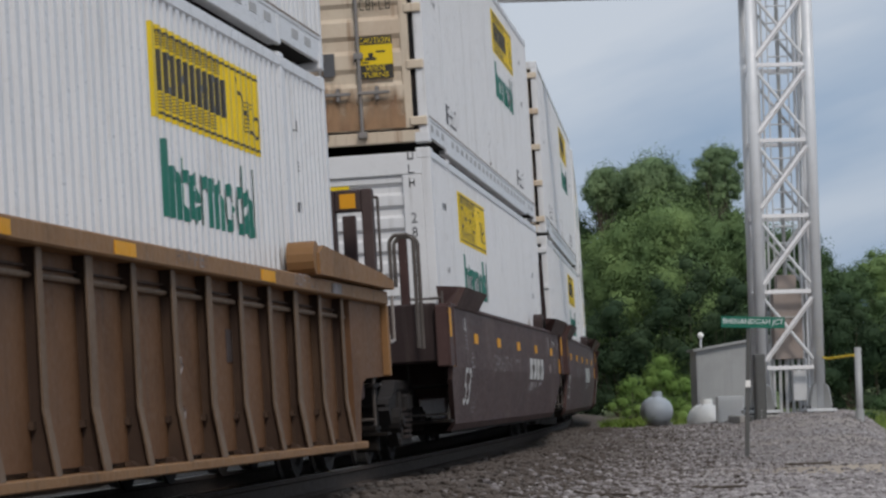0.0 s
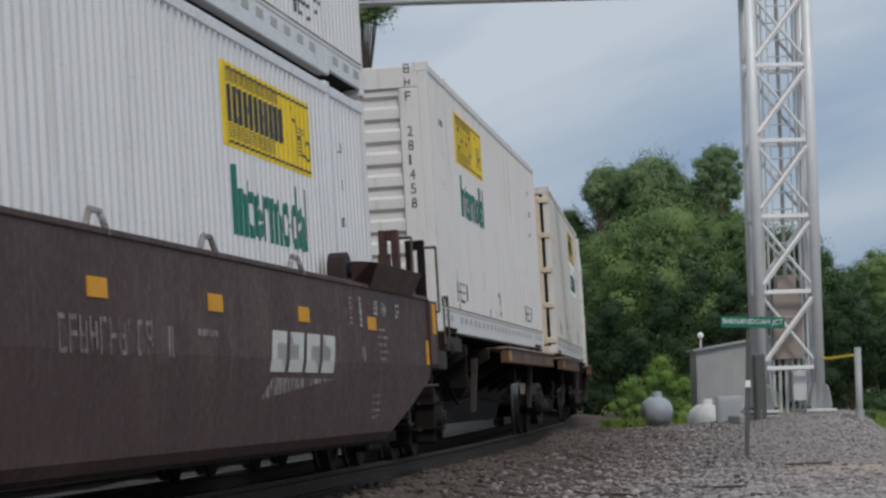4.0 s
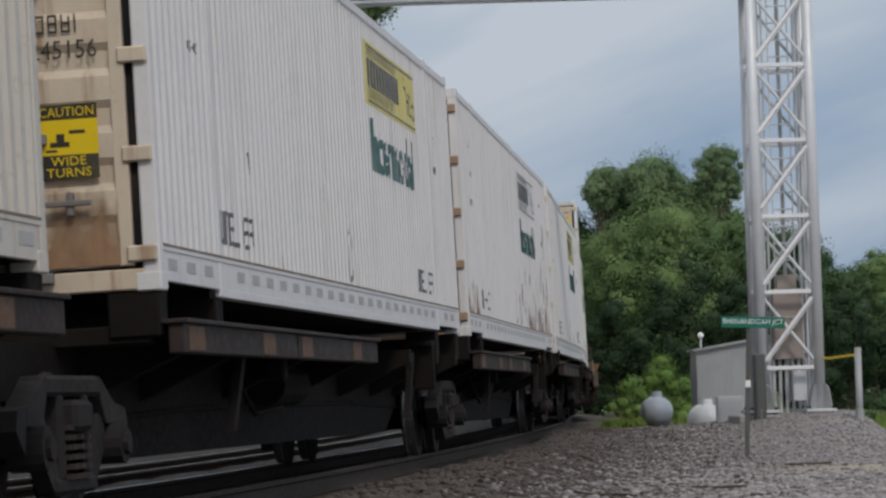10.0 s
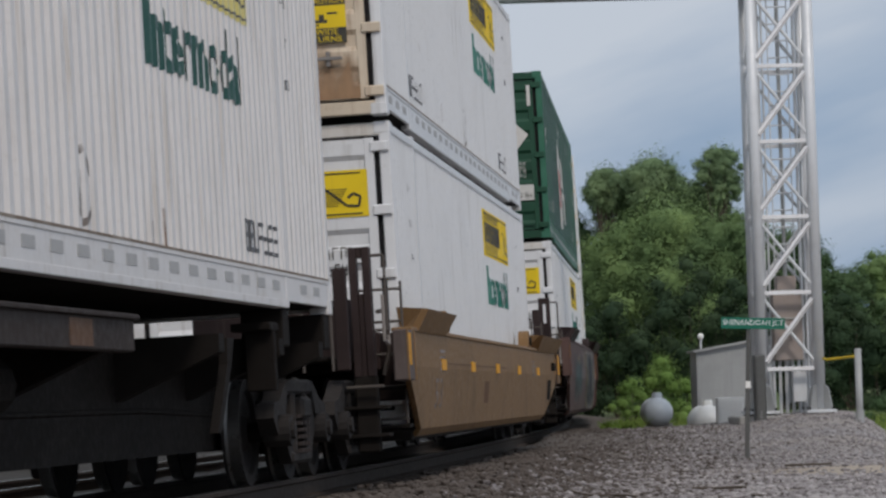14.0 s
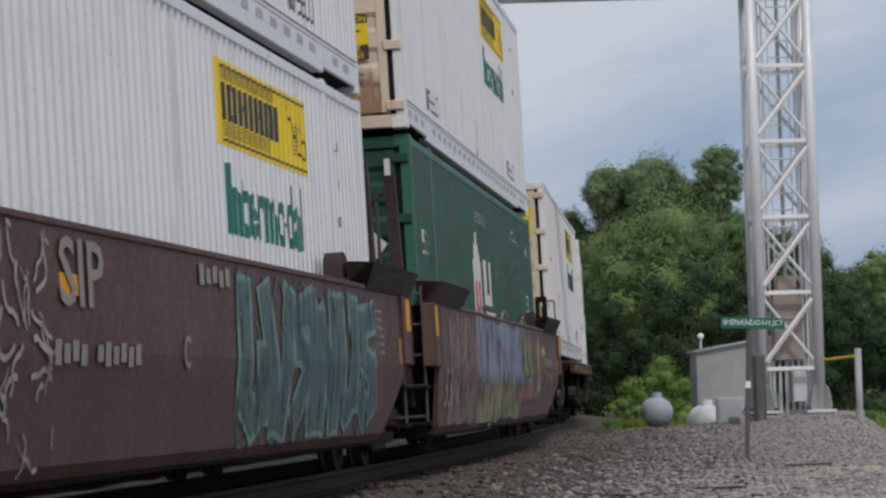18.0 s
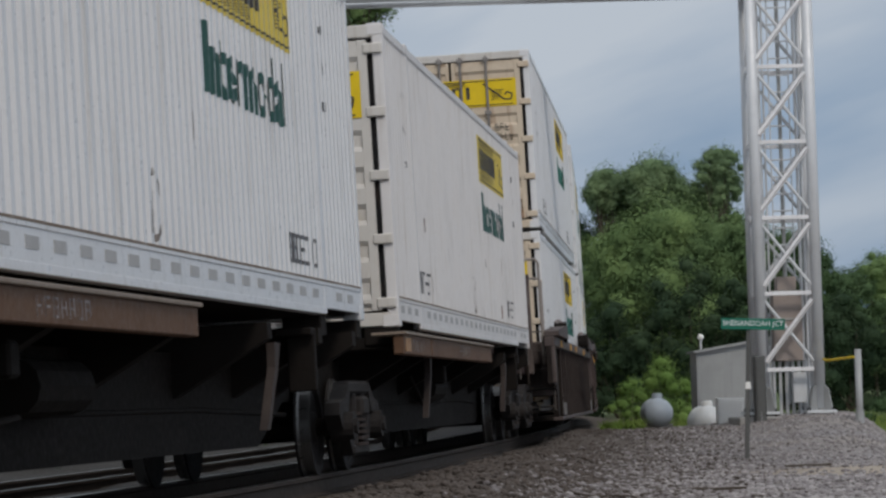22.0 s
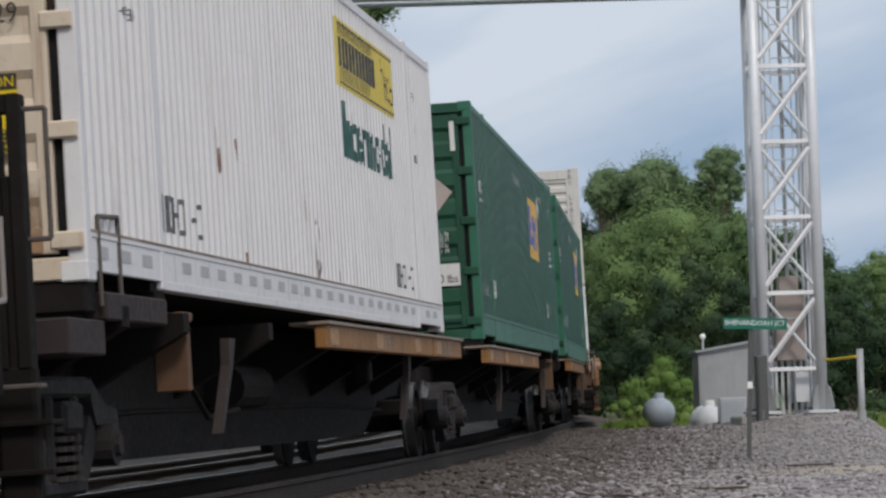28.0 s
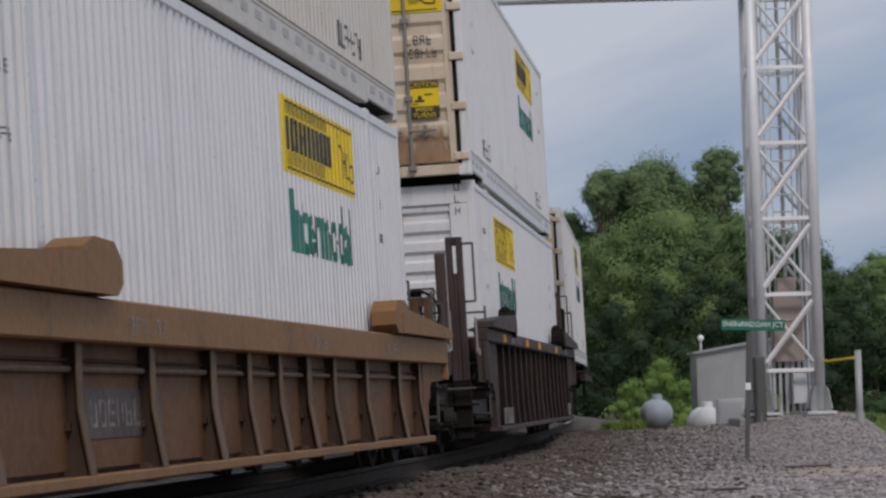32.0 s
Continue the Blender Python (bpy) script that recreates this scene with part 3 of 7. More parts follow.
def ground_height(x, y):
    d = near_line(x, y)
    z = -0.40
    pad = smooth_step(y, 41.0, 52.5) * (1 - smooth_step(y, 56.5, 64.0))
    pad *= 1 - smooth_step(x - 6.95 * y / 54.0, 0.0, 1.2)
    z += (0.42 + 0.18 * smooth_step(x, 4.6, 6.0)) * pad
    z += smooth_step(y, 62, 75) * 0.02
    bed = smooth_step(d, -9.5, -7.2) * (1 - smooth_step(d, 1.75, 3.1))
    top = -0.19 + math.tan(CANT) * max(-6.5, min(1.8, d)) * 1.0
    z = z * (1 - bed) + max(top, z if d > 1.2 else -9) * bed
    z += 0.035 * noise.noise((x * 0.8, y * 0.8, 0.3)) + 0.02 * noise.noise((x * 2.3, y * 2.3, 5.1))
    if d < -9:
        z -= 0.3 * smooth_step(-d, 9, 14)
    return z


def build_ground():
    xs = sorted(set([-2500, -900, -400, -200, -120, -80, -60, -45, -35, -28] + [-22 + i for i in range(18)] + [-4 + 0.3 * i for i in range(50)] + [11 + i for i in range(12)]
                    + [25, 30, 40, 60, 100, 200, 500, 1200, 2500]))
    ys = sorted(set([-2500, -900, -300, -100, -50, -20, -8, 0, 6, 10, 14, 18] + [20 + 0.3 * i for i in range(150)] + [65 + i for i in range(25)]
                    + [92, 96, 100, 110, 125, 150, 200, 300, 500, 900, 1600, 2500, 4500]))
    verts = [(x, y, ground_height(x, y)) for y in ys for x in xs]
    n = len(xs)
    faces = [(j * n + i, j * n + i + 1, (j + 1) * n + i + 1, (j + 1) * n + i) for j in range(len(ys) - 1) for i in range(n - 1)]
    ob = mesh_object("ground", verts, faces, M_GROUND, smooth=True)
    return tagged(ob, "grey crushed gravel beside the track, grassy farther off", "ground", kind="structure")


build_ground()

# ---- containers ----
LONG, WIDE, TALL = 16.15, 2.6, 2.896
END = LONG / 2
PERIOD, DEPTH = 0.2, 0.056
SEAM = END - 1.98


def rib(y):
    """How far a side panel lies behind its ribs' crests at y."""
    q = (y / PERIOD) % 1.0
    if q < 0.42:
        return 0.0
    if q < 0.60:
        return DEPTH * (q - 0.42) / 0.18
    if q < 0.82:
        return DEPTH
    return DEPTH * (1.0 - q) / 0.18


def rib_breaks(y0, y1):
    out = [y0]
    k = math.floor(y0 / PERIOD)
    while k * PERIOD < y1:
        out += [(k + q) * PERIOD for q in (0.0, 0.42, 0.60, 0.82) if y0 + 1e-4 < (k + q) * PERIOD < y1 - 1e-4]
        k += 1
    return out + [y1]


def side_sheet(name, flip, z0, z1, mat, parent, label=""):
    verts, faces = [], []
    for y0, y1 in ((-END + 0.1, -SEAM - 0.05), (-SEAM + 0.05, SEAM - 0.05), (SEAM + 0.05, END - 0.1)):
        ys = rib_breaks(y0, y1)
        base = len(verts)
        for y in ys:
            x = flip * (1.29 - rib(y))
            verts += [(x, y, z0), (x, y, z1)]
        for i in range(len(ys) - 1):
            a = base + 2 * i
            faces.append((a, a + 2, a + 3, a + 1) if flip > 0 else (a + 1, a + 3, a + 2, a))
    return mesh_object(name, verts, faces, mat, parent, label)


def conform(bm, flip, lift=0.004):
    """Lets a drawing that stands on a side follow the ribs."""
    ys = [v.co.y for v in bm.verts]
    for y in rib_breaks(min(ys), max(ys))[1:-1]:
        bmesh.ops.bisect_plane(bm, geom=list(bm.verts) + list(bm.edges) + list(bm.faces), plane_co=(0, y, 0), plane_no=(0, 1, 0))
    for v in bm.verts:
        v.co.x = flip * (1.29 - rib(v.co.y) + lift)
    return bm


def shapes(items, slot=0):
    bm = bmesh.new()
    for x0, x1, y0, y1 in items:
        rect(bm, x0, x1, y0, y1, 0.0, slot)
    return bm


def brand_marks(width, height):
    """Plain dark shapes that stand for the brand's name and its arrow, in a panel of that size."""
    w, h = width, height
    items = [(0.03 * w, 0.97 * w, 0.05 * h, 0.08 * h), (0.03 * w, 0.97 * w, 0.92 * h, 0.95 * h)]
    for i in range(5):
        items.append((0.05 * w, 0.55 * w, (0.12 + 0.035 * i) * h, (0.132 + 0.035 * i) * h))
        items.append((0.05 * w, 0.60 * w, (0.78 + 0.03 * i) * h, (0.792 + 0.03 * i) * h))
    x = 0.04
    for stems, bars in ((1, ()), (2, (0.30, 0.66)), (2, (0.48,)), (1, ()), (2, (0.48,)), (2, (0.30, 0.66)), (1, ())):
        items.append((x * w, (x + 0.028) * w, 0.30 * h, 0.74 * h))
        for z in bars:
            items.append(((x + 0.0285) * w, (x + 0.056) * w, z * h, (z + 0.08) * h))
        if stems == 2:
            items.append(((x + 0.0565) * w, (x + 0.084) * w, 0.30 * h, 0.74 * h))
        x += 0.112 if stems == 2 else 0.058
    for i in range(8):
        items.append((0.80 * w, (0.86 + 0.006 * i) * w, (0.24 + 0.05 * i) * h, (0.255 + 0.05 * i) * h))
    bm = shapes(items)
    for a, b in (((0.74, 0.84), (0.90, 0.24)), ((0.90, 0.24), (0.955, 0.22)), ((0.955, 0.22), (0.965, 0.42)), ((0.965, 0.42), (0.93, 0.5)), ((0.93, 0.5), (0.905, 0.4))):
        p, q = Vector((a[0] * w, a[1] * h, 0)), Vector((b[0] * w, b[1] * h, 0))
        o = Vector((-(q - p).y, (q - p).x, 0)).normalized() * 0.012
        bm.faces.new([bm.verts.new(v) for v in (p - o, q - o, q + o, p + o)])
    return bm


def code_bars(n, height, pitch, seed, gap=0.3):
    rng = random.Random(seed)
    items = []
    for i in range(n):
        x = i * pitch
        w = pitch * (1 - gap)
        v, h = w * 0.2, height * 0.14
        items.append((x, x + v, 0, height))
        for low, chance in ((0.0, 0.5), (height * 0.44, 0.5), (height - h, 0.6)):
            if rng.random() < chance:
                items.append((x + v, x + w, low, low + h))
        if rng.random() < 0.5:
            items.append((x + w - v, x + w, h, height - h))
    return shapes([(a, b, min(c, d), max(c, d)) for a, b, c, d in items])


def side_drawing(name, bm, y, z, flip, mat, parent, label=""):
    return part(name, conform(on_side(bm, y, z, 1.29, flip), flip), mat, parent, label)


def wave_wall(x0, x1, z0, z1, y, period, depth, facing, taper=0.5):
    """A wall of horizontal corrugations across the vessel's end."""
    zs, z = [], z0
    n = max(1, round((z1 - z0) / period))
    p = (z1 - z0) / n
    for i in range(n):
        b = z0 + i * p
        zs += [(b, 0.0), (b + p * 0.12, 0.0), (b + p * 0.26, depth), (b + p * (0.26 + 0.6 * taper), depth), (b + p * (0.40 + 0.6 * taper), 0.0)]
    zs.append((z1, 0.0))
    verts = []
    for z, d in zs:
        yy = y + facing * d
        verts += [(x0, yy, z), (x1, yy, z)]
    faces = [(2 * i, 2 * i + 1, 2 * i + 3, 2 * i + 2) if facing < 0 else (2 * i + 2, 2 * i + 3, 2 * i + 1, 2 * i) for i in range(len(zs) - 1)]
    return verts, faces


def container_frame(root, paint, rail_paint, slots, low):
    """Posts, rails, roof and floor, alike on every container."""
    for sx in (-1, 1):
        for sy in (-1, 1):
            bm = boxes((sx * 1.19, sx * 1.3, sy * (END - 0.12), sy * END, 0.0, TALL), bevel=0.012)
            box(bm, sx * 1.14, sx * 1.302, sy * (END - 0.19), sy * (END + 0.004), -0.01, 0.11, 0.01)
            box(bm, sx * 1.14, sx * 1.302, sy * (END - 0.19), sy * (END + 0.004), TALL - 0.11, TALL + 0.006, 0.01)
            part("corner_post", bm, paint, root)
            bm = boxes((sx * 1.25, sx * 1.299, sy * (SEAM - 0.055), sy * (SEAM + 0.055), 0.0, TALL - 0.02), bevel=0.01)
            box(bm, sx * 1.20, sx * 1.302, sy * (SEAM - 0.09), sy * (SEAM + 0.09), TALL - 0.1, TALL + 0.01, 0.01)
            part("stacking_post", bm, paint, root)
        part("top_rail", boxes((sx * 1.24, sx * 1.298, -END + 0.05, END - 0.05, TALL - 0.11, TALL - 0.012), bevel=0.012), rail_paint, root)
        rail = part("bottom_rail", boxes((sx * 1.26, sx * 1.294, -END + 0.05, END - 0.05, 0.05, low), bevel=0.006), rail_paint, root)
        part("rail_foot", boxes((sx * 1.2, sx * 1.297, -END + 2.0, END - 2.0, 0.0, 0.06), bevel=0.006), rail_paint, rail)
        part("seam_dirt", boxes((sx * 1.27, sx * 1.3025, -END + 0.1, END - 0.1, low - 0.006, low + 0.012)), M_SEAMLINE if rail_paint is not M_GREENRAIL else M_GREENRAIL, rail, "thin line along the rail")
        part("rail_lip", boxes((sx * 1.26, sx * 1.301, -END + 0.06, END - 0.06, low - 0.035, low), bevel=0.006), rail_paint, rail)
        if slots:
            items = []
            y = -END + 0.25
            while y < END - 0.25:
                if abs(abs(y) - SEAM) > 0.2:
                    items.append((sx * 1.29, sx * 1.2975, y, y + 0.27, 0.125, 0.195))
                y += 0.58
            tagged(part("lashing_strip", boxes(*items), M_SLOT, root, "row of grey lashing slots"), kind="stuff")
    part("roof", boxes((-1.24, 1.24, -END + 0.06, END - 0.06, TALL - 0.09, TALL - 0.04)), paint, root)
    part("floor", boxes((-1.26, 1.26, -END + 0.06, END - 0.06, 0.05, 0.12)), M_STEEL, root)


def front_wall(root, paint, number, seed):
    f = END - 0.035
    v, fc = wave_wall(-1.1, 1.1, 0.2, 2.62, f, 0.235, 0.045, -1)
    mesh_object("front_panel", v, [tuple(reversed(q)) for q in fc], paint, root, "front wall with horizontal corrugations")
    part("front_header", boxes((-1.2, 1.2, f - 0.08, END, 2.62, 2.86), bevel=0.01), paint, root)
    part("front_sill", boxes((-1.2, 1.2, f - 0.08, END, 0.02, 0.2), bevel=0.01), paint, root)
    for sx in (-1, 1):
        part("front_post", boxes((sx * 0.98, sx * 1.2, f - 0.06, END - 0.002, 0.2, 2.62), bevel=0.01), paint, root)
    bm = bmesh.new()
    rect(bm, 0, 1.15, 0, 0.24)
    for vtx in bm.verts:
        vtx.co = (0.75 - vtx.co.x, f + 0.0, 2.3 + vtx.co.y)
    part("front_placard", bm, M_YELLOW, root)
    bm = shapes([(0.08 + 0.16 * i, 0.18 + 0.16 * i, 0.06, 0.17) for i in range(6)])
    for vtx in bm.verts:
        vtx.co = (0.75 - vtx.co.x, f + 0.005, 2.3 + vtx.co.y)
    part("placard_symbol", bm, M_INK, root)
    z = 2.5
    for i, ch in enumerate(number or "------"):
        bm = letters(ch, 0.11, 0.06 if ch != "1" else 0.025) if number else code_bars(1, 0.11, 0.09, seed + i)
        for vtx in bm.verts:
            vtx.co = (-1.055 - vtx.co.x, END + 0.004, 2.1 - 0.155 * i + vtx.co.y)
        part("number", bm, M_GREYINK, root)
    bm = code_bars(1, 0.1, 0.09, seed)
    for i in range(3):
        bm = merge(bm, code_bars(1, 0.1, 0.09, seed + i + 1))
        for vtx in bm.verts:
            vtx.co.y += 0.15
    for vtx in bm.verts:
        vtx.co = (-1.05 - vtx.co.x, END + 0.004, 2.33 + vtx.co.y)
    part("owner_code", bm, M_GREYINK, root)


def door_end(root, paint, number, strip, caution, seed, green=False, style_soot=False):
    f = -END + 0.03
    wall = paint
    part("door_header", boxes((-1.2, 1.2, -END, f + 0.05, TALL - 0.13, TALL - 0.005), bevel=0.01), M_GREEN if green else M_CREAM, root)
    part("door_sill", boxes((-1.2, 1.2, -END, f + 0.05, 0.0, 0.13), bevel=0.01), paint, root)
    part("gasket", boxes((-1.2, 1.2, f + 0.012, f + 0.05, 0.1, TALL - 0.1)), M_BLACK, root, "black door seal")
    for sx in (-1, 1):
        a, b = sorted((sx * 0.02, sx * 1.135))
        door = part("door", boxes((a, b, f - 0.004, f + 0.02, 0.15, TALL - 0.15)), wall, root, "door leaf with horizontal corrugations")
        v, fc = wave_wall(min(sx * 0.06, sx * 1.06), max(sx * 0.06, sx * 1.06), 0.22, TALL - 0.2, f - 0.038, 0.345, 0.032, 1)
        mesh_object("corrugation", v, fc, wall, door)
        part("door_stile", boxes((sx * 1.045, sx * 1.135, f - 0.04, f, 0.15, TALL - 0.15), (sx * 0.02, sx * 0.075, f - 0.04, f, 0.15, TALL - 0.15), bevel=0.006), wall, door)
        for z in (0.22, 0.83, 1.44, 2.05, 2.66):
            part("hinge", boxes((sx * 1.10, sx * 1.285, -END - 0.035, f - 0.03, z - 0.05, z + 0.05), bevel=0.012), wall, door)
        for x in (0.17, 0.59) if not green else (0.41,):
            bm = tube(bmesh.new(), (sx * x, f - 0.075, 0.08), (sx * x, f - 0.075, TALL - 0.07), 0.021, 8)
            for z in (0.1, 0.95, 1.9, TALL - 0.13):
                box(bm, sx * x - 0.05, sx * x + 0.05, f - 0.1, f - 0.03, z - 0.035, z + 0.035, 0.008)
            part("lock_rod", bm, M_ROD, door)
            box_ = boxes((sx * x - 0.03, sx * x + 0.32, f - 0.115, f - 0.09, 0.53, 0.565), (sx * x + 0.16, sx * x + 0.2, f - 0.1, f - 0.03, 0.47, 0.62), bevel=0.006)
            part("lock_handle", box_, M_ROD, door)
    y = f - 0.048
    if paint in (M_DOOR, M_DOORRUST):
        rng = random.Random(seed + 2)
        bm = bmesh.new()
        row = []
        for i in range(61):
            row.append((-1.06 + 2.12 * i / 60, 1.0))
        for a, b in zip(row, row[1:]):
            bm.faces.new([bm.verts.new(q) for q in ((a[0], y + 0.006, 0.16), (b[0], y + 0.006, 0.16), (b[0], y + 0.006, b[1]), (a[0], y + 0.006, a[1]))])
        bmesh.ops.remove_doubles(bm, verts=bm.verts, dist=1e-5)
        part("rust_stain", bm, MATS["rust_wash"], root, "orange rust wash at the door's foot")
    if strip:
        bm = bmesh.new()
        rect(bm, -1.0, 1.06, 2.0, 2.45)
        for v in bm.verts:
            v.co = (v.co.x, y, v.co.y)
        part("logo_strip", bm, M_YELLOW, root, "yellow brand panel across the doors")
        part("logo_mark", on_end(brand_marks(2.06, 0.45), -1.0, 2.0, y - 0.006), M_INK, root)
    ink = M_PALE if green else M_INK
    zc = 2.02 if green else 1.44
    size = 1.5 if green else 1.0
    part("owner_code", on_end(code_bars(4, 0.115 * size, 0.082 * size, seed), 0.60 if not green else 0.06, zc + 0.16 * size, y - 0.006), ink, root)
    part("number", on_end(letters(number, 0.115 * size, 0.42 * size if not green else 0.66) if number else code_bars(6, 0.115 * size, 0.07 * size, seed + 3), 0.56 if not green else 0.06, zc, y - 0.006), ink, root)
    if caution:
        placard = part("caution_placard", on_end(shapes([(0, 0.38, 0, 0.46)]), 0.58, 0.70, y - 0.004), M_YELLOW, root)
        for low, high in ((0, 0.15), (0.37, 0.46)):
            part("placard_band", on_end(shapes([(0, 0.38, low, high)]), 0.58, 0.70, y - 0.007), M_INK, placard)
        part("placard_text", on_end(letters("CAUTION", 0.06, 0.34), 0.60, 1.085, y - 0.01), M_YELLOW, placard)
        part("placard_text", on_end(letters("WIDE", 0.055, 0.22), 0.66, 0.785, y - 0.01), M_YELLOW, placard)
        part("placard_text", on_end(letters("TURNS", 0.055, 0.28), 0.63, 0.715, y - 0.01), M_YELLOW, placard)
        part("placard_symbol", on_end(shapes([(0.08, 0.2, 0.2, 0.23), (0.12, 0.17, 0.23, 0.28), (0.2, 0.3, 0.28, 0.30), (0.05, 0.12, 0.17, 0.185)]), 0.58, 0.70, y - 0.007), M_INK, placard)
        part("grey_patch", on_end(shapes([(0, 0.13, 0, 0.25)]), 0.2, 0.75, y - 0.004), M_GREYINK, root)
    if green:
        for x in (-0.95, -0.3, 0.35):
            part("reflector", on_end(shapes([(0, 0.2, 0, 0.06)]), x, 0.2, y - 0.004), M_PALE, root)
            part("reflector", on_end(shapes([(0.2, 0.42, 0, 0.06)]), x, 0.2, y - 0.004), M_RED, root)
        part("load_placard", on_end(shapes([(0, 0.56, 0, 0.27)]), 0.50, 0.66, y - 0.004), M_PALE, root)
        part("placard_text", on_end(letters("000 lbs", 0.1, 0.35), 0.68, 0.70, y - 0.007), M_INK, root)
        part("warning_placard", on_end(shapes([(0, 0.42, 0, 0.27)]), -0.02, 0.62, y - 0.004), M_ORANGE, root)
        part("warning_symbol", on_end(shapes([(0.08, 0.22, 0.1, 0.18), (0.22, 0.28, 0.06, 0.14), (0.26, 0.33, 0.16, 0.21)]), -0.02, 0.62, y - 0.007), M_PALE, root)
        bm = bmesh.new()
        bm.faces.new([bm.verts.new(p) for p in ((0.58, y - 0.004, 1.74), (0.81, y - 0.004, 1.54), (1.02, y - 0.004, 1.80), (0.79, y - 0.004, 2.02))])
        part("diamond_placard", bm, MATS["soiled_placard"] if style_soot else M_PALE, root, "pale diamond placard")
        for i in range(4):
            part("weight_line", on_end(code_bars(5, 0.05, 0.06, seed + i), 0.05, 1.06 + 0.07 * i, y - 0.006), ink, root)
            part("weight_line", on_end(code_bars(4, 0.05, 0.06, seed + 9 + i), 0.72, 1.06 + 0.07 * i, y - 0.006), ink, root)
        rng = random.Random(seed)
        for low, high, depth in ((0.43, 0.74, 0.012), (0.45, 0.66, 0.0135), (0.47, 0.60, 0.015)) if style_soot else ():
            bm = bmesh.new()
            left = [(low + rng.uniform(-0.015, 0.015), 0.45 + 0.15 * i) for i in range(13)]
            right = [(high + rng.uniform(-0.05, 0.05), 0.45 + 0.15 * i) for i in range(13)]
            for i in range(12):
                bm.faces.new([bm.verts.new((q[0], y - depth, q[1])) for q in (left[i], right[i], right[i + 1], left[i + 1])])
            bmesh.ops.remove_doubles(bm, verts=bm.verts, dist=1e-5)
            part("soot_stain", bm, MATS["thin_soot"], root, "black soot stain")
        part("white_flash", on_end(shapes([(0.25, 0.72, 2.62, 2.68), (1.03, 1.09, 2.3, 2.66)]), 0.0, 0.0, y - 0.006), M_PALE, root)


def patch_of_rust(seed, y0, y1, z0, z1, flip, root, mat, n=16, drip=0.35):
    """Runs of rust that start at dents and seams."""
    rng = random.Random(seed)
    items = []
    for i in range(n):
        y, z = rng.uniform(y0, y1), rng.uniform(z0, z1)
        w, h = rng.uniform(0.015, 0.045), rng.uniform(0.08, drip)
        items.append((y, y + w, z - h, z))
    bm = bmesh.new()
    for a, b, c, d in items:
        k = rng.uniform(0.2, 0.8)
        bm.faces.new([bm.verts.new(p) for p in ((flip * 1.29, a + (b - a) * 0.3, c), (flip * 1.29, a + (b - a) * 0.75, c + (d - c) * 0.1),
                                                (flip * 1.29, b, c + (d - c) * k), (flip * 1.29, b - 0.01, d), (flip * 1.29, a, d - 0.01))])
    return tagged(part("rust_run", conform(bm, flip, 0.003), mat, root, "rust runs and scuffs"), kind="stuff")


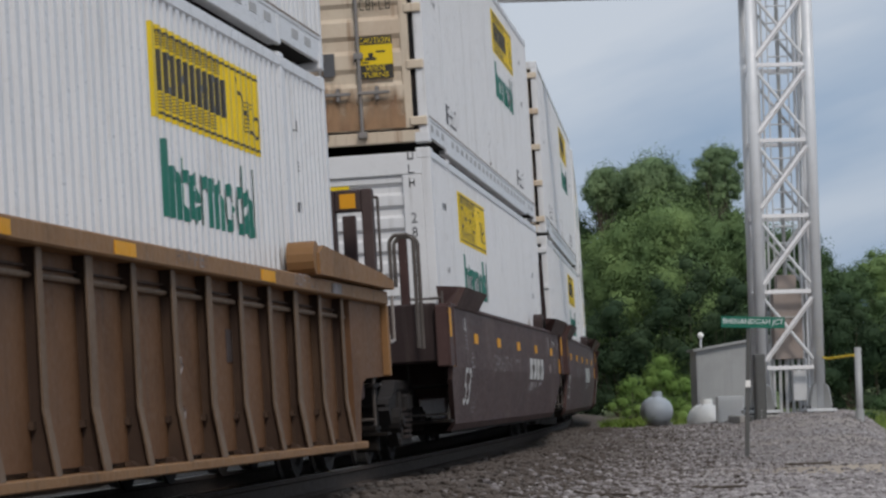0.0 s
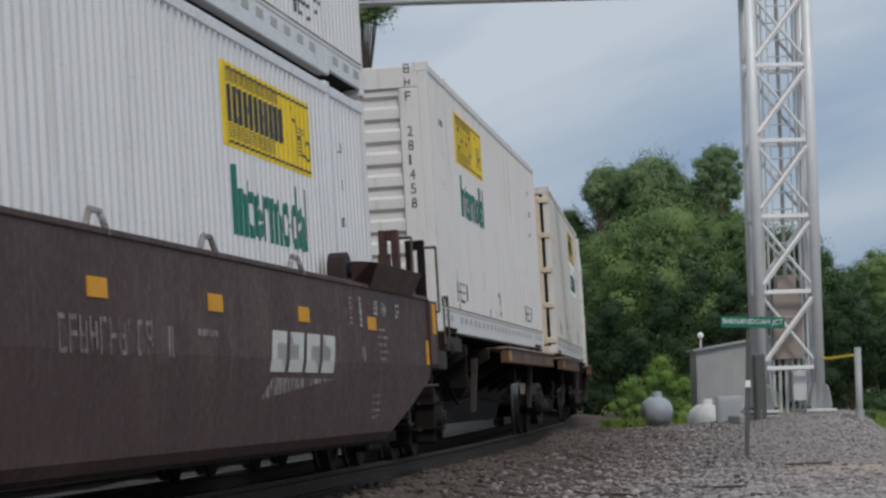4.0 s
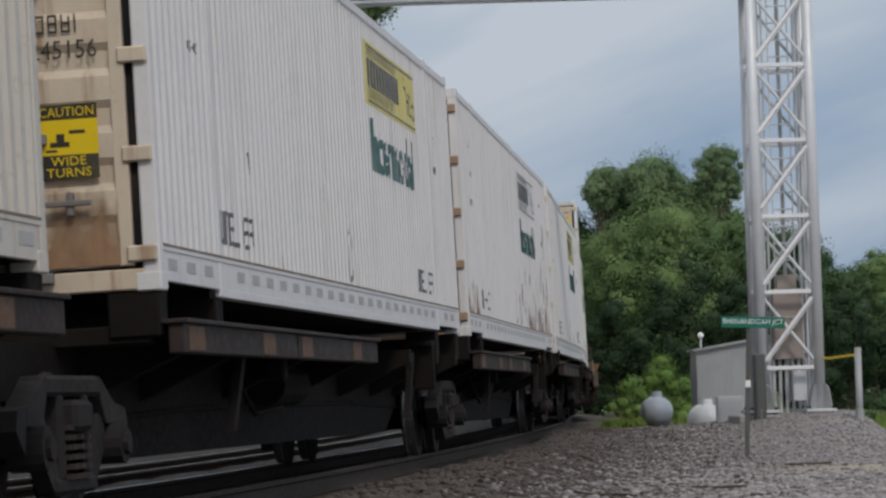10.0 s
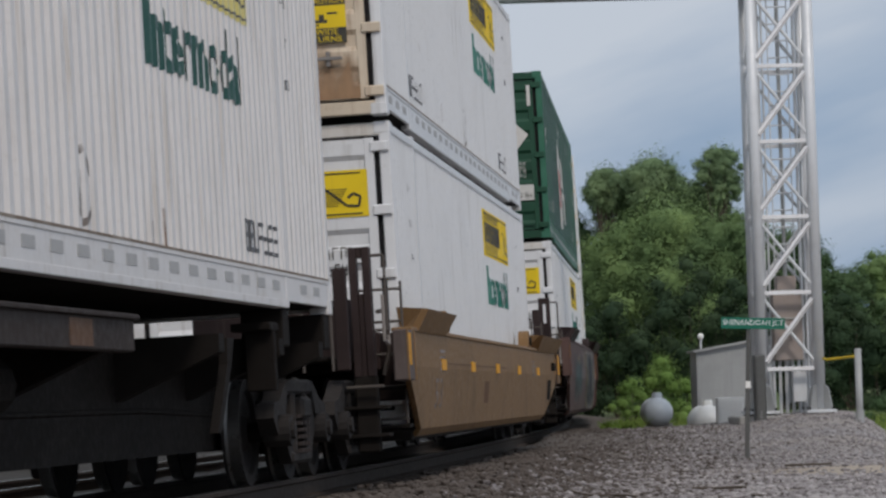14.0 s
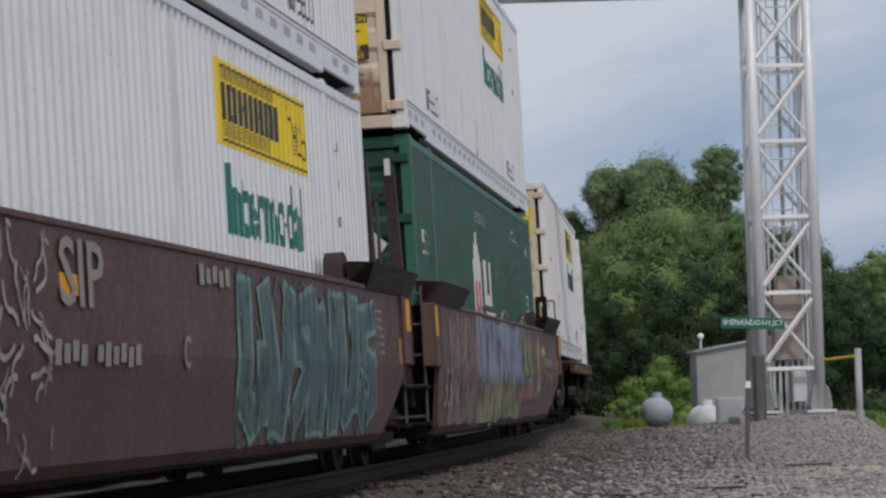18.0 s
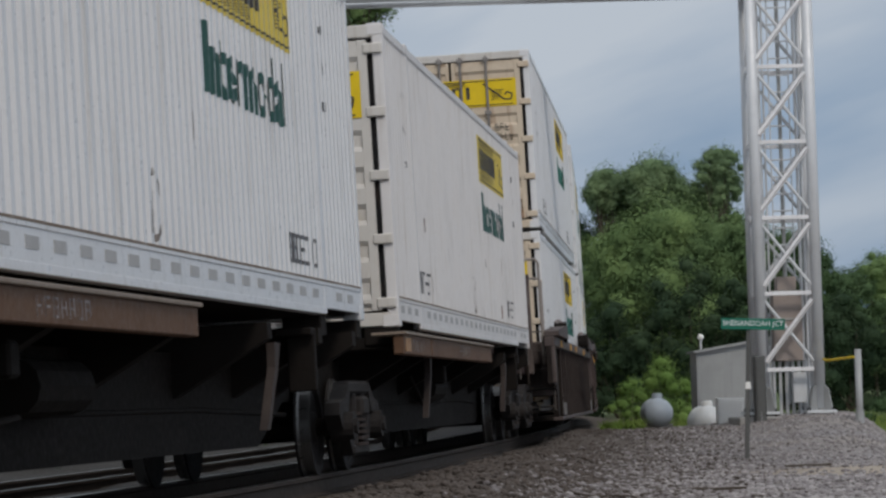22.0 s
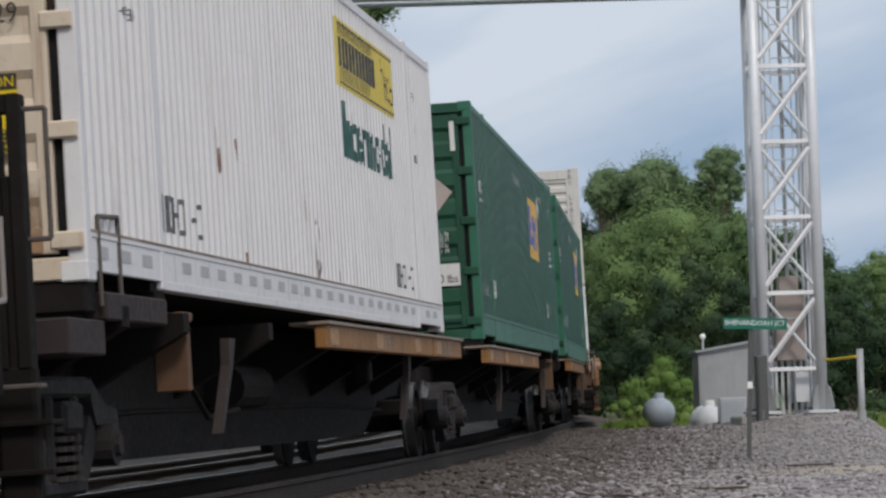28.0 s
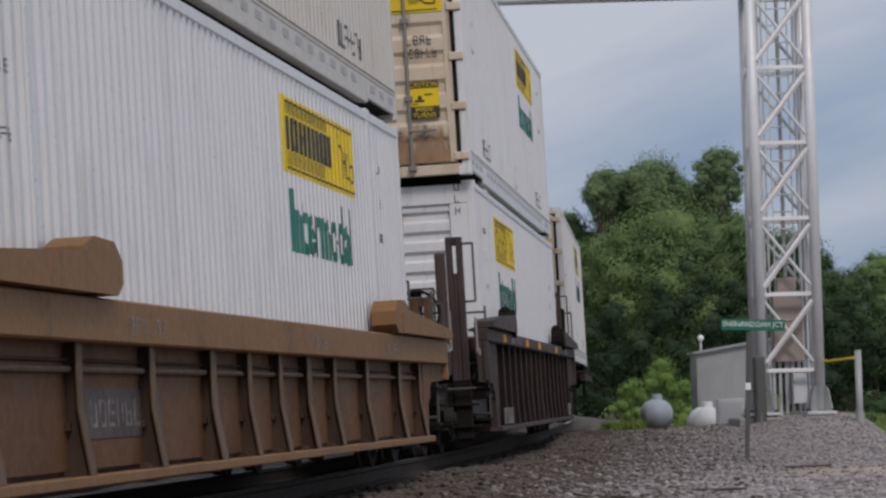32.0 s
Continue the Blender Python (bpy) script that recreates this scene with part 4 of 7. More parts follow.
def white_container(paint, door_paint, number, faded, slots, caution, seed, rusty=0, label="", front_paint=None, patch=False):
    root = tagged(new("intermodal_container"), label, "shipping container", "containers on the train")
    low = 0.27 if slots else 0.17
    container_frame(root, paint, paint, slots, low)
    for flip in (1, -1):
        side_sheet("side_panel", flip, low - 0.01, TALL - 0.1, paint, root, "corrugated steel side")
        yellow, ink, word = {"bleached": (M_BLEACHED, M_GREYINK, M_BLEACHED), "faded": (M_FADED, M_GREYINK, M_FADEDTEAL), "pale": (M_FADED, M_GREYINK, M_DARKTEAL), "grey": (M_BLEACHED, M_GREYINK, M_DARKTEAL), "dull": (M_DULL, M_INK, M_DARKTEAL), "": (M_YELLOW, M_INK, M_TEAL)}[faded]
        ya, yt = (1.575, 1.775) if flip > 0 else (5.175, 4.775)
        panel = side_drawing("logo_panel", shapes([(0, 3.6, 0, 0.6)]), ya, 2.02, flip, yellow, root, "yellow brand panel")
        part("logo_mark", conform(on_side(brand_marks(3.6, 0.6), ya, 2.02, 1.29, flip), flip, 0.007), ink, panel)
        if patch:
            side_drawing("repainted_patch", shapes([(0, 3.5, 0, 0.66)]), ya, 1.33, flip, M_FRESH, root, "fresh white paint behind the lettering")
        part("lettering", conform(on_side(letters("Intermodal", 0.5, 3.0, bold=0.022), yt, 1.4, 1.29, flip), flip, 0.008), word, root, "green lettering")
        yb = -6.0 if flip > 0 else -4.7
        for y0, n in ((yb, 7), (yb + 10.6, 7)):
            if slots:
                side_drawing("stencil", code_bars(n, 0.23, 0.185, seed + n, 0.35), y0, low + 0.10, flip, M_GREYINK, root)
        for k in range(3):
            side_drawing("stencil", code_bars(3, 0.08, 0.09, seed + k), flip * 6.5 + k * 0.02, 1.7 + 0.32 * k, flip, M_GREYINK, root)
            side_drawing("stencil", code_bars(4, 0.07, 0.1, seed + 7 + k), -flip * (6.9 - 0.02 * k), 2.3 - 0.35 * k, flip, M_GREYINK, root)
        decal = bmesh.new()
        outline = [(-0.17, 0.36), (-0.02, 0.30), (0.14, 0.40), (0.17, 0.52), (0.08, 0.66), (0.0, 0.78), (-0.1, 0.66), (-0.15, 0.52)]
        ring = [decal.verts.new((flip * 1.29, a, b)) for a, b in outline] + [decal.verts.new((flip * 1.29, a * 0.72, 0.54 + (b - 0.54) * 0.8)) for a, b in outline]
        for k in range(8):
            decal.faces.new((ring[k], ring[(k + 1) % 8], ring[8 + (k + 1) % 8], ring[8 + k]))
        part("peeled_decal", conform(decal, flip, 0.004), MATS["worn_patch"], root, "outline of a peeled decal")
        patch_of_rust(seed + flip, -6, 6, low + 0.05, low + 1.1, flip, root, MATS["rust_runs"], 4 if paint is M_WHITE else 9, 0.3)
        if rusty:
            patch_of_rust(seed + 5 + flip, 0.5, 7.6, low + 0.02, low + 0.95, flip, root, MATS["rust_runs"], rusty, 0.6)
            if rusty == 5:
                hole = bmesh.new()
                hole.faces.new([hole.verts.new((flip * 1.29, flip * a, b)) for a, b in ((-1.05, 0.46), (-0.75, 0.42), (-0.5, 0.55), (-0.52, 0.72), (-0.8, 0.76), (-1.02, 0.68))])
                part("rust_patch", conform(hole, flip, 0.005), MATS["rust_runs"], root, "patch of bare rust")
            if rusty > 20:
                for lo_y, hi_y, hi_z in ((2.6, 7.5, 1.15), (-7.9, -6.3, 1.0)):
                    bloom = bmesh.new()
                    a, b = sorted((flip * lo_y, flip * hi_y)) if flip > 0 else (lo_y, hi_y)
                    bloom.faces.new([bloom.verts.new((flip * 1.29, u, v)) for u, v in ((a, low), (b, low), (b, low + hi_z), (a, low + hi_z))])
                    part("rust_bloom", conform(bloom, flip, 0.0035), MATS["rust_bloom"], root, "blotches of rust spreading upwards")
                patch_of_rust(seed + 25 + flip, 1.5, 8.0, low + 0.4, low + 1.75, flip, root, MATS["rust_runs"], rusty // 2, 0.4)
                patch_of_rust(seed + 45 + flip, 5.5, 8.0, low + 0.2, low + 1.9, flip, root, MATS["rust_runs"], rusty // 2, 0.5)
    door_end(root, door_paint, number, True, caution, seed)
    front_wall(root, front_paint or paint, number, seed)
    return root


def green_container(number, style, seed, label):
    root = tagged(new("intermodal_container"), label, "shipping container", "containers on the train")
    low = 0.30
    container_frame(root, M_GREENRAIL, M_GREENRAIL, style == "tower", low)
    for flip in (1, -1):
        side_sheet("side_panel", flip, low - 0.01, TALL - 0.1, M_GREEN, root, "corrugated green side")
        if style == "tower":
            a = -1.75 if flip > 0 else -0.6
            tower = shapes([(0, 1.1, 0.5, 1.9), (0.15, 0.95, 1.9, 2.0), (0.3, 0.8, 2.0, 2.1), (0.46, 0.64, 2.1, 2.25)])
            side_drawing("tower_emblem", tower, a, 0.0, flip, M_PALE, root, "white tower emblem")
            part("emblem_inlay", conform(on_side(shapes([(0.2, 0.42, 0.9, 1.65), (0.66, 0.88, 0.9, 1.65), (0.42, 0.66, 1.2, 1.34)]), a, 0.0, 1.29, flip), flip, 0.007), M_RED, root)
            side_drawing("brand_mark", shapes([(1.5, 1.8, 1.5, 1.95), (2.15, 2.45, 1.5, 1.95), (1.5, 2.45, 1.38, 1.52), (1.42, 1.7, 0.7, 1.3), (1.7, 2.9, 1.16, 1.3), (2.5, 2.9, 0.7, 1.16)]), a, 0.0, flip, M_PALE, root)
        else:
            a = 1.85 if flip > 0 else 3.85
            panel = side_drawing("logo_panel", shapes([(0, 2.0, 0, 0.92)]), a, 1.42, flip, M_EMBLEM, root, "yellow brand panel with blue marks")
            part("logo_mark", conform(on_side(shapes([(0.12, 0.42, 0.2, 0.8), (0.42, 0.75, 0.2, 0.34), (0.42, 0.7, 0.46, 0.56), (0.9, 1.15, 0.14, 0.68), (1.4, 1.65, 0.14, 0.68), (1.15, 1.4, 0.46, 0.6)]), a, 1.42, 1.29, flip), flip, 0.007), M_BLUE, panel)
            side_drawing("brand_mark", shapes([(0, 0.5, 0.1, 0.22), (0.14, 0.36, 0.0, 0.32)]), a + flip * 2.15, 2.14, flip, M_PALE, root)
        for y, z in ((-7.24, 1.72), (-5.98, 0.54), (6.72, 1.45), (5.2, 0.55)):
            side_drawing("number", letters("53", 0.26, 0.42), y if flip > 0 else y + 0.42, z, flip, M_PALE, root)
        for y, z, n in ((-7.6, 0.55, 5), (-1.2, 2.38, 8), (4.3, 2.42, 5), (6.7, 2.3, 3)):
            side_drawing("stencil", code_bars(n, 0.13, 0.2, seed + n), y if flip > 0 else y + 1.0, z, flip, M_PALE, root)
    door_end(root, M_GREEN, number, False, False, seed, True, style == "panel")
    front_wall(root, M_GREEN, number, seed)
    return root


broken_edges(material("thin_soot", (0.022, 0.019, 0.018), 0.9, dirt=(0.04, 0.038, 0.035), dirty=0.5, bump=0.05, spec=0.1), 9.0, 0.28, 0.72)
material("soiled_placard", (0.42, 0.34, 0.30), 0.6, dirt=(0.16, 0.11, 0.09), dirty=0.7, scale=4.0, bump=0.03)
broken_edges(material("rust_wash", (0.34, 0.20, 0.105), 0.7, dirt=(0.16, 0.075, 0.04), dirty=0.7, scale=3.0, streak=0.6, bump=0.1), 7.0, 0.30, 0.72, (0.2, 0.95))
broken_edges(material("rust_bloom", (0.22, 0.115, 0.06), 0.7, dirt=(0.13, 0.06, 0.03), dirty=0.7, scale=4.0, bump=0.1), 5.5, 0.58, 0.74, (0.1, 1.7))
broken_edges(material("rust_runs", (0.21, 0.105, 0.055), 0.7, dirt=(0.12, 0.05, 0.025), dirty=0.6, scale=3.0, bump=0.1), 12.0, 0.32, 0.6)
broken_edges(material("worn_patch", (0.19, 0.165, 0.148), 0.6, dirt=(0.12, 0.09, 0.08), dirty=0.6, bump=0.0), 9.0, 0.36, 0.5)

# ---- well cars and spine cars ----


def wedge_guide(root, sx, y0, y1, top, mat):
    """A flared guide along the top of a well's side."""
    a, b = sorted((y0, y1))
    k = 0.2 if a < 0 else 0.0
    verts = [(sx * 1.47, a + 0.2 - k, top), (sx * 1.55, a + 0.2 - k, top), (sx * 1.55, b - k, top), (sx * 1.47, b - k, top),
             (sx * 1.60, a, top + 0.21), (sx * 1.66, a, top + 0.20), (sx * 1.66, b, top + 0.20), (sx * 1.60, b, top + 0.21),
             (sx * 1.33, a + 0.2, top + 0.24), (sx * 1.33, b - 0.2, top + 0.24), (sx * 1.36, a + 0.2, top), (sx * 1.36, b - 0.2, top)]
    faces = [(0, 1, 2, 3), (1, 5, 6, 2), (0, 4, 5, 1), (3, 2, 6, 7), (4, 7, 6, 5), (8, 9, 7, 4), (10, 11, 9, 8), (0, 3, 11, 10), (10, 8, 4, 0), (11, 3, 7, 9)]
    bm = bmesh.new()
    vs = [bm.verts.new(v) for v in verts]
    for f in faces:
        bm.faces.new([vs[i] for i in f])
    bmesh.ops.recalc_face_normals(bm, faces=bm.faces)
    return part("guide", bm, mat, root, "flared steel loading guide")


def end_post(root, y, tall, mat, framed=False):
    """A slotted channel post with its grab irons, on the platform above a bogie."""
    part("post_foot", boxes((1.08, 1.29, y - 0.06, y + 0.06, 0.16, 0.86), bevel=0.02), M_STEEL, root, "near-black foot of the end post")
    if framed:
        post = part("end_post", boxes((0.92, 1.02, y - 0.07, y + 0.07, 0.84, tall), (1.26, 1.36, y - 0.07, y + 0.07, 0.84, tall), (1.02, 1.26, y - 0.06, y + 0.06, tall - 0.2, tall - 0.002), (1.02, 1.26, y - 0.05, y + 0.05, 1.1, 1.5), bevel=0.012), mat, root, "dark brown end frame of two posts and a head")
        part("reflector", boxes((1.07, 1.21, y - 0.068, y - 0.061, tall - 0.17, tall - 0.04)), M_ORANGE, post, "amber reflector")
    else:
        part("end_post", boxes((1.09, 1.16, y - 0.07, y + 0.07, 0.84, tall), (1.21, 1.28, y - 0.07, y + 0.07, 0.84, tall), (1.16, 1.21, y - 0.05, y + 0.05, 0.84, tall - 0.42), (1.16, 1.21, y - 0.05, y + 0.05, tall - 0.1, tall), bevel=0.008), mat, root, "tall slotted end post")
    part("grab_iron", tubes([[(1.28, y, tall - 0.75), (1.40, y, tall - 0.75), (1.40, y, tall - 0.08), (1.28, y, tall - 0.08)]], 0.014, 6), M_GRAB, root)
    part("grab_iron", tubes([[(1.02, y - 0.06, 0.75), (1.02, y - 0.16, 0.75), (1.34, y - 0.16, 0.75), (1.34, y - 0.06, 0.75)]], 0.014, 6), M_GRAB, root)
    for z in (0.30, 0.55):
        part("step", boxes((1.0, 1.38, y - 0.12, y + 0.16, z, z + 0.03), bevel=0.005), M_STEEL, root)


def end_gear(root, e, mat, tall, far, top, brake=False, pipes=False, framed=False):
    """Steps, posts, grab irons and coupler platform at one end (e is -1 near, 1 far)."""
    y = e * (END + 0.42)
    # at inner ends the narrow gap's shade is put into the bulkhead's colour
    part("bulkhead", boxes((-1.42, 1.42, y - e * 0.06, y, 0.62, top - 0.06), (-1.2, 1.2, y - e * 0.02, y + e * 0.5, top - 0.42, top - 0.06), bevel=0.02), mat if far > 2 else M_STEEL, root)
    part("draft_sill", boxes((-0.32, 0.32, y, y + e * far, 0.62, 0.98), (-0.9, 0.9, y + e * 0.1, y + e * (far - 0.5), 0.98, 1.04), bevel=0.02), M_STEEL, root)
    if far > 2:
        if pipes:
            brown = mat is M_WELL and tall < 2.4
            for x, d in ((1.30, 1.85), (1.30, 1.45)) if brown else ((1.30, 1.0), (1.30, 0.5)):
                hoop = [(x, 1.12), (x, tall - 0.06), (x - 0.05, tall), (x - 0.19, tall), (x - 0.24, tall - 0.06), (x - 0.24, tall - 0.5 if brown else 1.12)]
                lift = 0.0 if brown or d < 0.6 else 0.28
                part("grab_rail", tubes([[(u, y + e * d, v + (lift if v > 1.2 else 0.0)) for u, v in hoop]], 0.02, 8), M_GRAB if brown else M_PIPE, root, "hooped steel grab rail")
            part("end_post", boxes((1.05, 1.14, y + e * 0.92, y + e * 1.02, 0.98, tall + 0.05), bevel=0.012), mat, root, "tall steel end post")
            if brown:
                part("end_box", boxes((0.1, 1.42, y + e * 0.3, y + e * 1.25, 0.98, top - 0.04), bevel=0.02), M_WELLDARK, root)
            else:
                part("end_box", boxes((-1.1, 1.0, y + e * 0.5, y + e * 1.6, 0.98, 1.74), bevel=0.02), M_WELLDARK, root)
            part("reflector", boxes((0.55, 0.95, y + e * 1.6, y + e * 1.605, 1.05, 1.2)), M_ORANGE, root, "amber reflector")
        else:
            end_post(root, y + e * 1.5, tall, mat, framed)
            part("inner_post", boxes((1.0, 1.12, y + e * 1.95, y + e * 2.03, 0.9, tall - 0.2), bevel=0.01), mat, root)
            part("gusset", prism([(y + e * 1.97, 1.0), (y + e * 1.55, 1.0), (y + e * 1.55, tall - 0.6), (y + e * 1.9, tall - 0.85)], "x", 1.02, 1.06), M_STEEL, root)
            part("end_box", boxes((-0.4, 1.05, y + e * 0.45, y + e * 1.3, 0.98, 1.55), bevel=0.02), mat, root)
            part("air_hose", tubes([[(1.3, y + e * 1.35, 1.42), (1.33, y + e * 1.1, 1.44), (1.34, y + e * 0.95, 1.30), (1.33, y + e * 0.9, 1.05), (1.28, y + e * 0.95, 0.85)]], 0.02, 8), M_GRAB, root, "looped air hose")
            part("cut_lever", tubes([[(1.42, y + e * 1.9, 1.55), (1.42, y + e * 1.9, 1.15), (1.42, y + e * 1.6, 1.12), (1.42, y + e * 1.6, 1.2)]], 0.016, 6), M_PIPE, root, "pale bent cut lever")
            part("brake_hose", tubes([[(1.1, y + e * 1.5, 1.1), (1.15, y + e * 1.1, 1.05), (1.12, y + e * 0.8, 0.8), (1.0, y + e * 0.7, 0.5)]], 0.022, 8), M_STEEL, root)
        part("grab_iron", tubes([[(0.72, y + e * 2.1, 0.9), (0.72, y + e * 2.1, 1.9), (0.98, y + e * 2.1, 1.9), (0.98, y + e * 2.1, 0.9)]], 0.014, 6), M_GRAB, root)
    elif far < 1.5:
        for x, h in ((0.86, tall), (1.22, tall - 0.12)):
            part("end_post", prism([(x - 0.06, 0.55), (x + 0.06, 0.55), (x - 0.005, h), (x - 0.105, h)], "y", y + e * 0.27, y + e * 0.40), M_WELLDARK, root, "tall dark brown end post")
        if mat in (M_WELLUMBER, M_WELLGREY):
            plate = part("end_plate", boxes((0.74, 1.02, y + e * 0.12, y + e * 0.25, 0.9, 2.5), bevel=0.02), mat, root, "broad brown end plate")
            part("reflector", boxes((0.79, 0.97, y + e * 0.115 - 0.004, y + e * 0.115 + 0.002, 2.3, 2.46)), M_AMBER, plate, "amber reflector")
        part("grab_rail", tubes([[(1.02, y + e * 0.2, 1.2), (1.0, y + e * 0.2, tall - 0.35), (1.06, y + e * 0.24, tall - 0.28), (1.14, y + e * 0.26, tall - 0.34)]], 0.018, 6), M_GRAB, root, "bent steel grab rail")
    for x in (1.02, 1.42):
        part("ladder_stile", tube(bmesh.new(), (x, y + e * 0.5, 0.40), (x, y + e * 0.5, 1.72), 0.014, 6), M_GRAB, root)
    for i in range(5):
        part("ladder_rung", tube(bmesh.new(), (1.02, y + e * 0.5, 0.45 + 0.3 * i), (1.42, y + e * 0.5, 0.45 + 0.3 * i), 0.013, 6), M_GRAB, root)
    for z in (0.36, 0.72):
        part("step", boxes((1.0, 1.45, y + e * 0.3, y + e * 0.62, z, z + 0.035), bevel=0.005), M_STEEL, root)
    if brake:
        bm = bmesh.new()
        cx, cy, cz = 0.78, y + e * 2.2, 1.62
        ring = [(cx + 0.26 * math.cos(a), cy, cz + 0.26 * math.sin(a)) for a in [i * math.pi / 8 for i in range(17)]]
        for a, b in zip(ring, ring[1:]):
            tube(bm, a, b, 0.016, 6)
        for i in range(0, 16, 4):
            tube(bm, ring[i], (cx, cy, cz), 0.012, 6)
        part("brake_wheel", bm, M_STEEL, root, "round hand brake wheel")
        part("brake_stand", boxes((cx - 0.06, cx + 0.06, cy - e * 0.12, cy - e * 0.03, 1.0, 1.9), bevel=0.01), M_STEEL, root)


def plate_marks(root, sx, items, mat, x=1.534, name="stencil"):
    bm = bmesh.new()
    for y0, y1, z0, z1 in items:
        lean0, lean1 = (max(0.0, 0.92 - z) * 0.125 for z in (z0, z1))
        bm.faces.new([bm.verts.new(p) for p in ((sx * (x - lean0), y0, z0), (sx * (x - lean0), y1, z0), (sx * (x - lean1), y1, z1), (sx * (x - lean1), y0, z1))])
    bmesh.ops.recalc_face_normals(bm, faces=bm.faces)
    return part(name, bm, mat, root)


def slanted(bm, k):
    for v in bm.verts:
        v.co.x += k * v.co.y
    return bm


def lean_text(bm, y, z, x=1.536):
    on_side(bm, y, z, x, 1)
    for v in bm.verts:
        v.co.x -= max(0.0, 0.92 - v.co.z) * 0.125
    return bm


def smooth_side(root, sx, top, cut, mat):
    """The flat side of a well: upright above, leaning in below its crease. cut: near top, near foot, far top, far foot."""
    na, nb, fa, fb = cut
    e0, e1 = -na, fa
    mid = 0.80
    rows = [(top, 1.53, -na, fa), (0.92, 1.53, -na, fa), (mid, 1.515, -na, fa), (0.55, 1.484, -na + (na - nb) * 0.55, fa - (fa - fb) * 0.5),
            (0.34, 1.458, -nb, fb), (0.27, 1.40, -nb + 0.05, fb - 0.05)]
    verts, faces = [], []
    cols = 12
    for d in (0.0, -0.05):
        for z, x, a, b in rows:
            for i in range(cols + 1):
                verts.append((sx * (x + d), a + (b - a) * i / cols, z))
    n, m = len(rows), cols + 1
    for k in range(2):
        for j in range(n - 1):
            for i in range(cols):
                q = [k * n * m + j * m + i, k * n * m + j * m + i + 1, k * n * m + (j + 1) * m + i + 1, k * n * m + (j + 1) * m + i]
                faces.append(tuple(q) if (k == 0) == (sx < 0) else tuple(reversed(q)))
    for i in range(cols):
        faces.append((i, n * m + i, n * m + i + 1, i + 1))
        b = (n - 1) * m
        faces.append((b + i, b + i + 1, n * m + b + i + 1, n * m + b + i))
    for j in range(n - 1):
        for c in (0, cols):
            a = j * m + c
            faces.append((a, a + m, n * m + a + m, n * m + a))
    side = mesh_object("side", verts, faces, mat, root, "smooth steel well side")
    part("top_flange", boxes((sx * 1.36, sx * 1.545, e0, e1, top - 0.03, top + 0.012), bevel=0.008), mat, side)
    return side


def graffiti(root, seed, y0, y1, z0, z1, fills, stroke, n, lift=0.0):
    """Sprayed fills and letter strokes on a well's side."""
    rng = random.Random(seed)
    y = y0
    for k, (name, w) in enumerate(fills):
        bm = bmesh.new()
        w = w * (y1 - y0)
        low_edge = [bm.verts.new((1.5, y + w * i / 9 + rng.uniform(-0.05, 0.05), z0 + rng.uniform(0, 0.1))) for i in range(10)]
        high_edge = [bm.verts.new((1.5, y + w * i / 9 + rng.uniform(-0.05, 0.05), z1 - rng.uniform(0, 0.1))) for i in range(10)]
        for i in range(9):
            bm.faces.new((low_edge[i], low_edge[i + 1], high_edge[i + 1], high_edge[i]))
        bmesh.ops.bisect_plane(bm, geom=list(bm.verts) + list(bm.edges) + list(bm.faces), plane_co=(0, 0, 0.92), plane_no=(0, 0, 1))
        for v in bm.verts:
            v.co.x = 1.5345 + 0.001 * k + lift - max(0.0, 0.92 - v.co.z) * 0.125
        bmesh.ops.recalc_face_normals(bm, faces=bm.faces)
        part("sprayed_fill", bm, M_GRAFF[name], root, f"{name} spray paint")
        y += w
    for i in range(n):
        bm = bmesh.new()
        y = y0 + (y1 - y0) * (i + rng.uniform(0.1, 0.9)) / n
        z = rng.uniform(z0 + 0.1, z1 - 0.15)
        pts = [(y, z)]
        ang = rng.choice((1.57, 1.2, 1.9, -1.57, -1.2)) + rng.uniform(-0.2, 0.2)
        step, bend = (0.07, 0.9) if n > 60 else (0.13, 0.6)
        for j in range(6 if n > 60 else 9):
            ang += rng.uniform(-bend, bend)
            y2, z2 = pts[-1][0] + step * math.cos(ang), pts[-1][1] + step * 0.77 * math.sin(ang)
            if not z0 < z2 < z1:
                ang = -ang
                z2 = min(z1, max(z0, z2))
            pts.append((min(y1, max(y0, y2)), z2))
        w = rng.uniform(0.008, 0.02) if stroke in ("indigo", "red") or n > 20 else rng.uniform(0.012, 0.03) if stroke != "pale" or n > 60 else rng.uniform(0.025, 0.055)
        last = None
        for k, (a, b) in enumerate(pts):
            c, d = pts[min(k + 1, len(pts) - 1)] if k + 1 < len(pts) else (2 * a - pts[k - 1][0], 2 * b - pts[k - 1][1])
            o = Vector((-(d - b), c - a))
            o = o.normalized() * w if o.length > 1e-4 else Vector((w, 0))
            pair = [bm.verts.new((1.541 - max(0.0, 0.92 - v) * 0.125, u, v)) for u, v in ((a - o.x, b - o.y), (a + o.x, b + o.y))]
            if last:
                bm.faces.new((last[0], pair[0], pair[1], last[1]))
            last = pair
        for f in bm.faces:
            f.normal_update()
            if f.normal.x < 0:
                f.normal_flip()
        part("sprayed_stroke", bm, M_GRAFF[stroke], root)


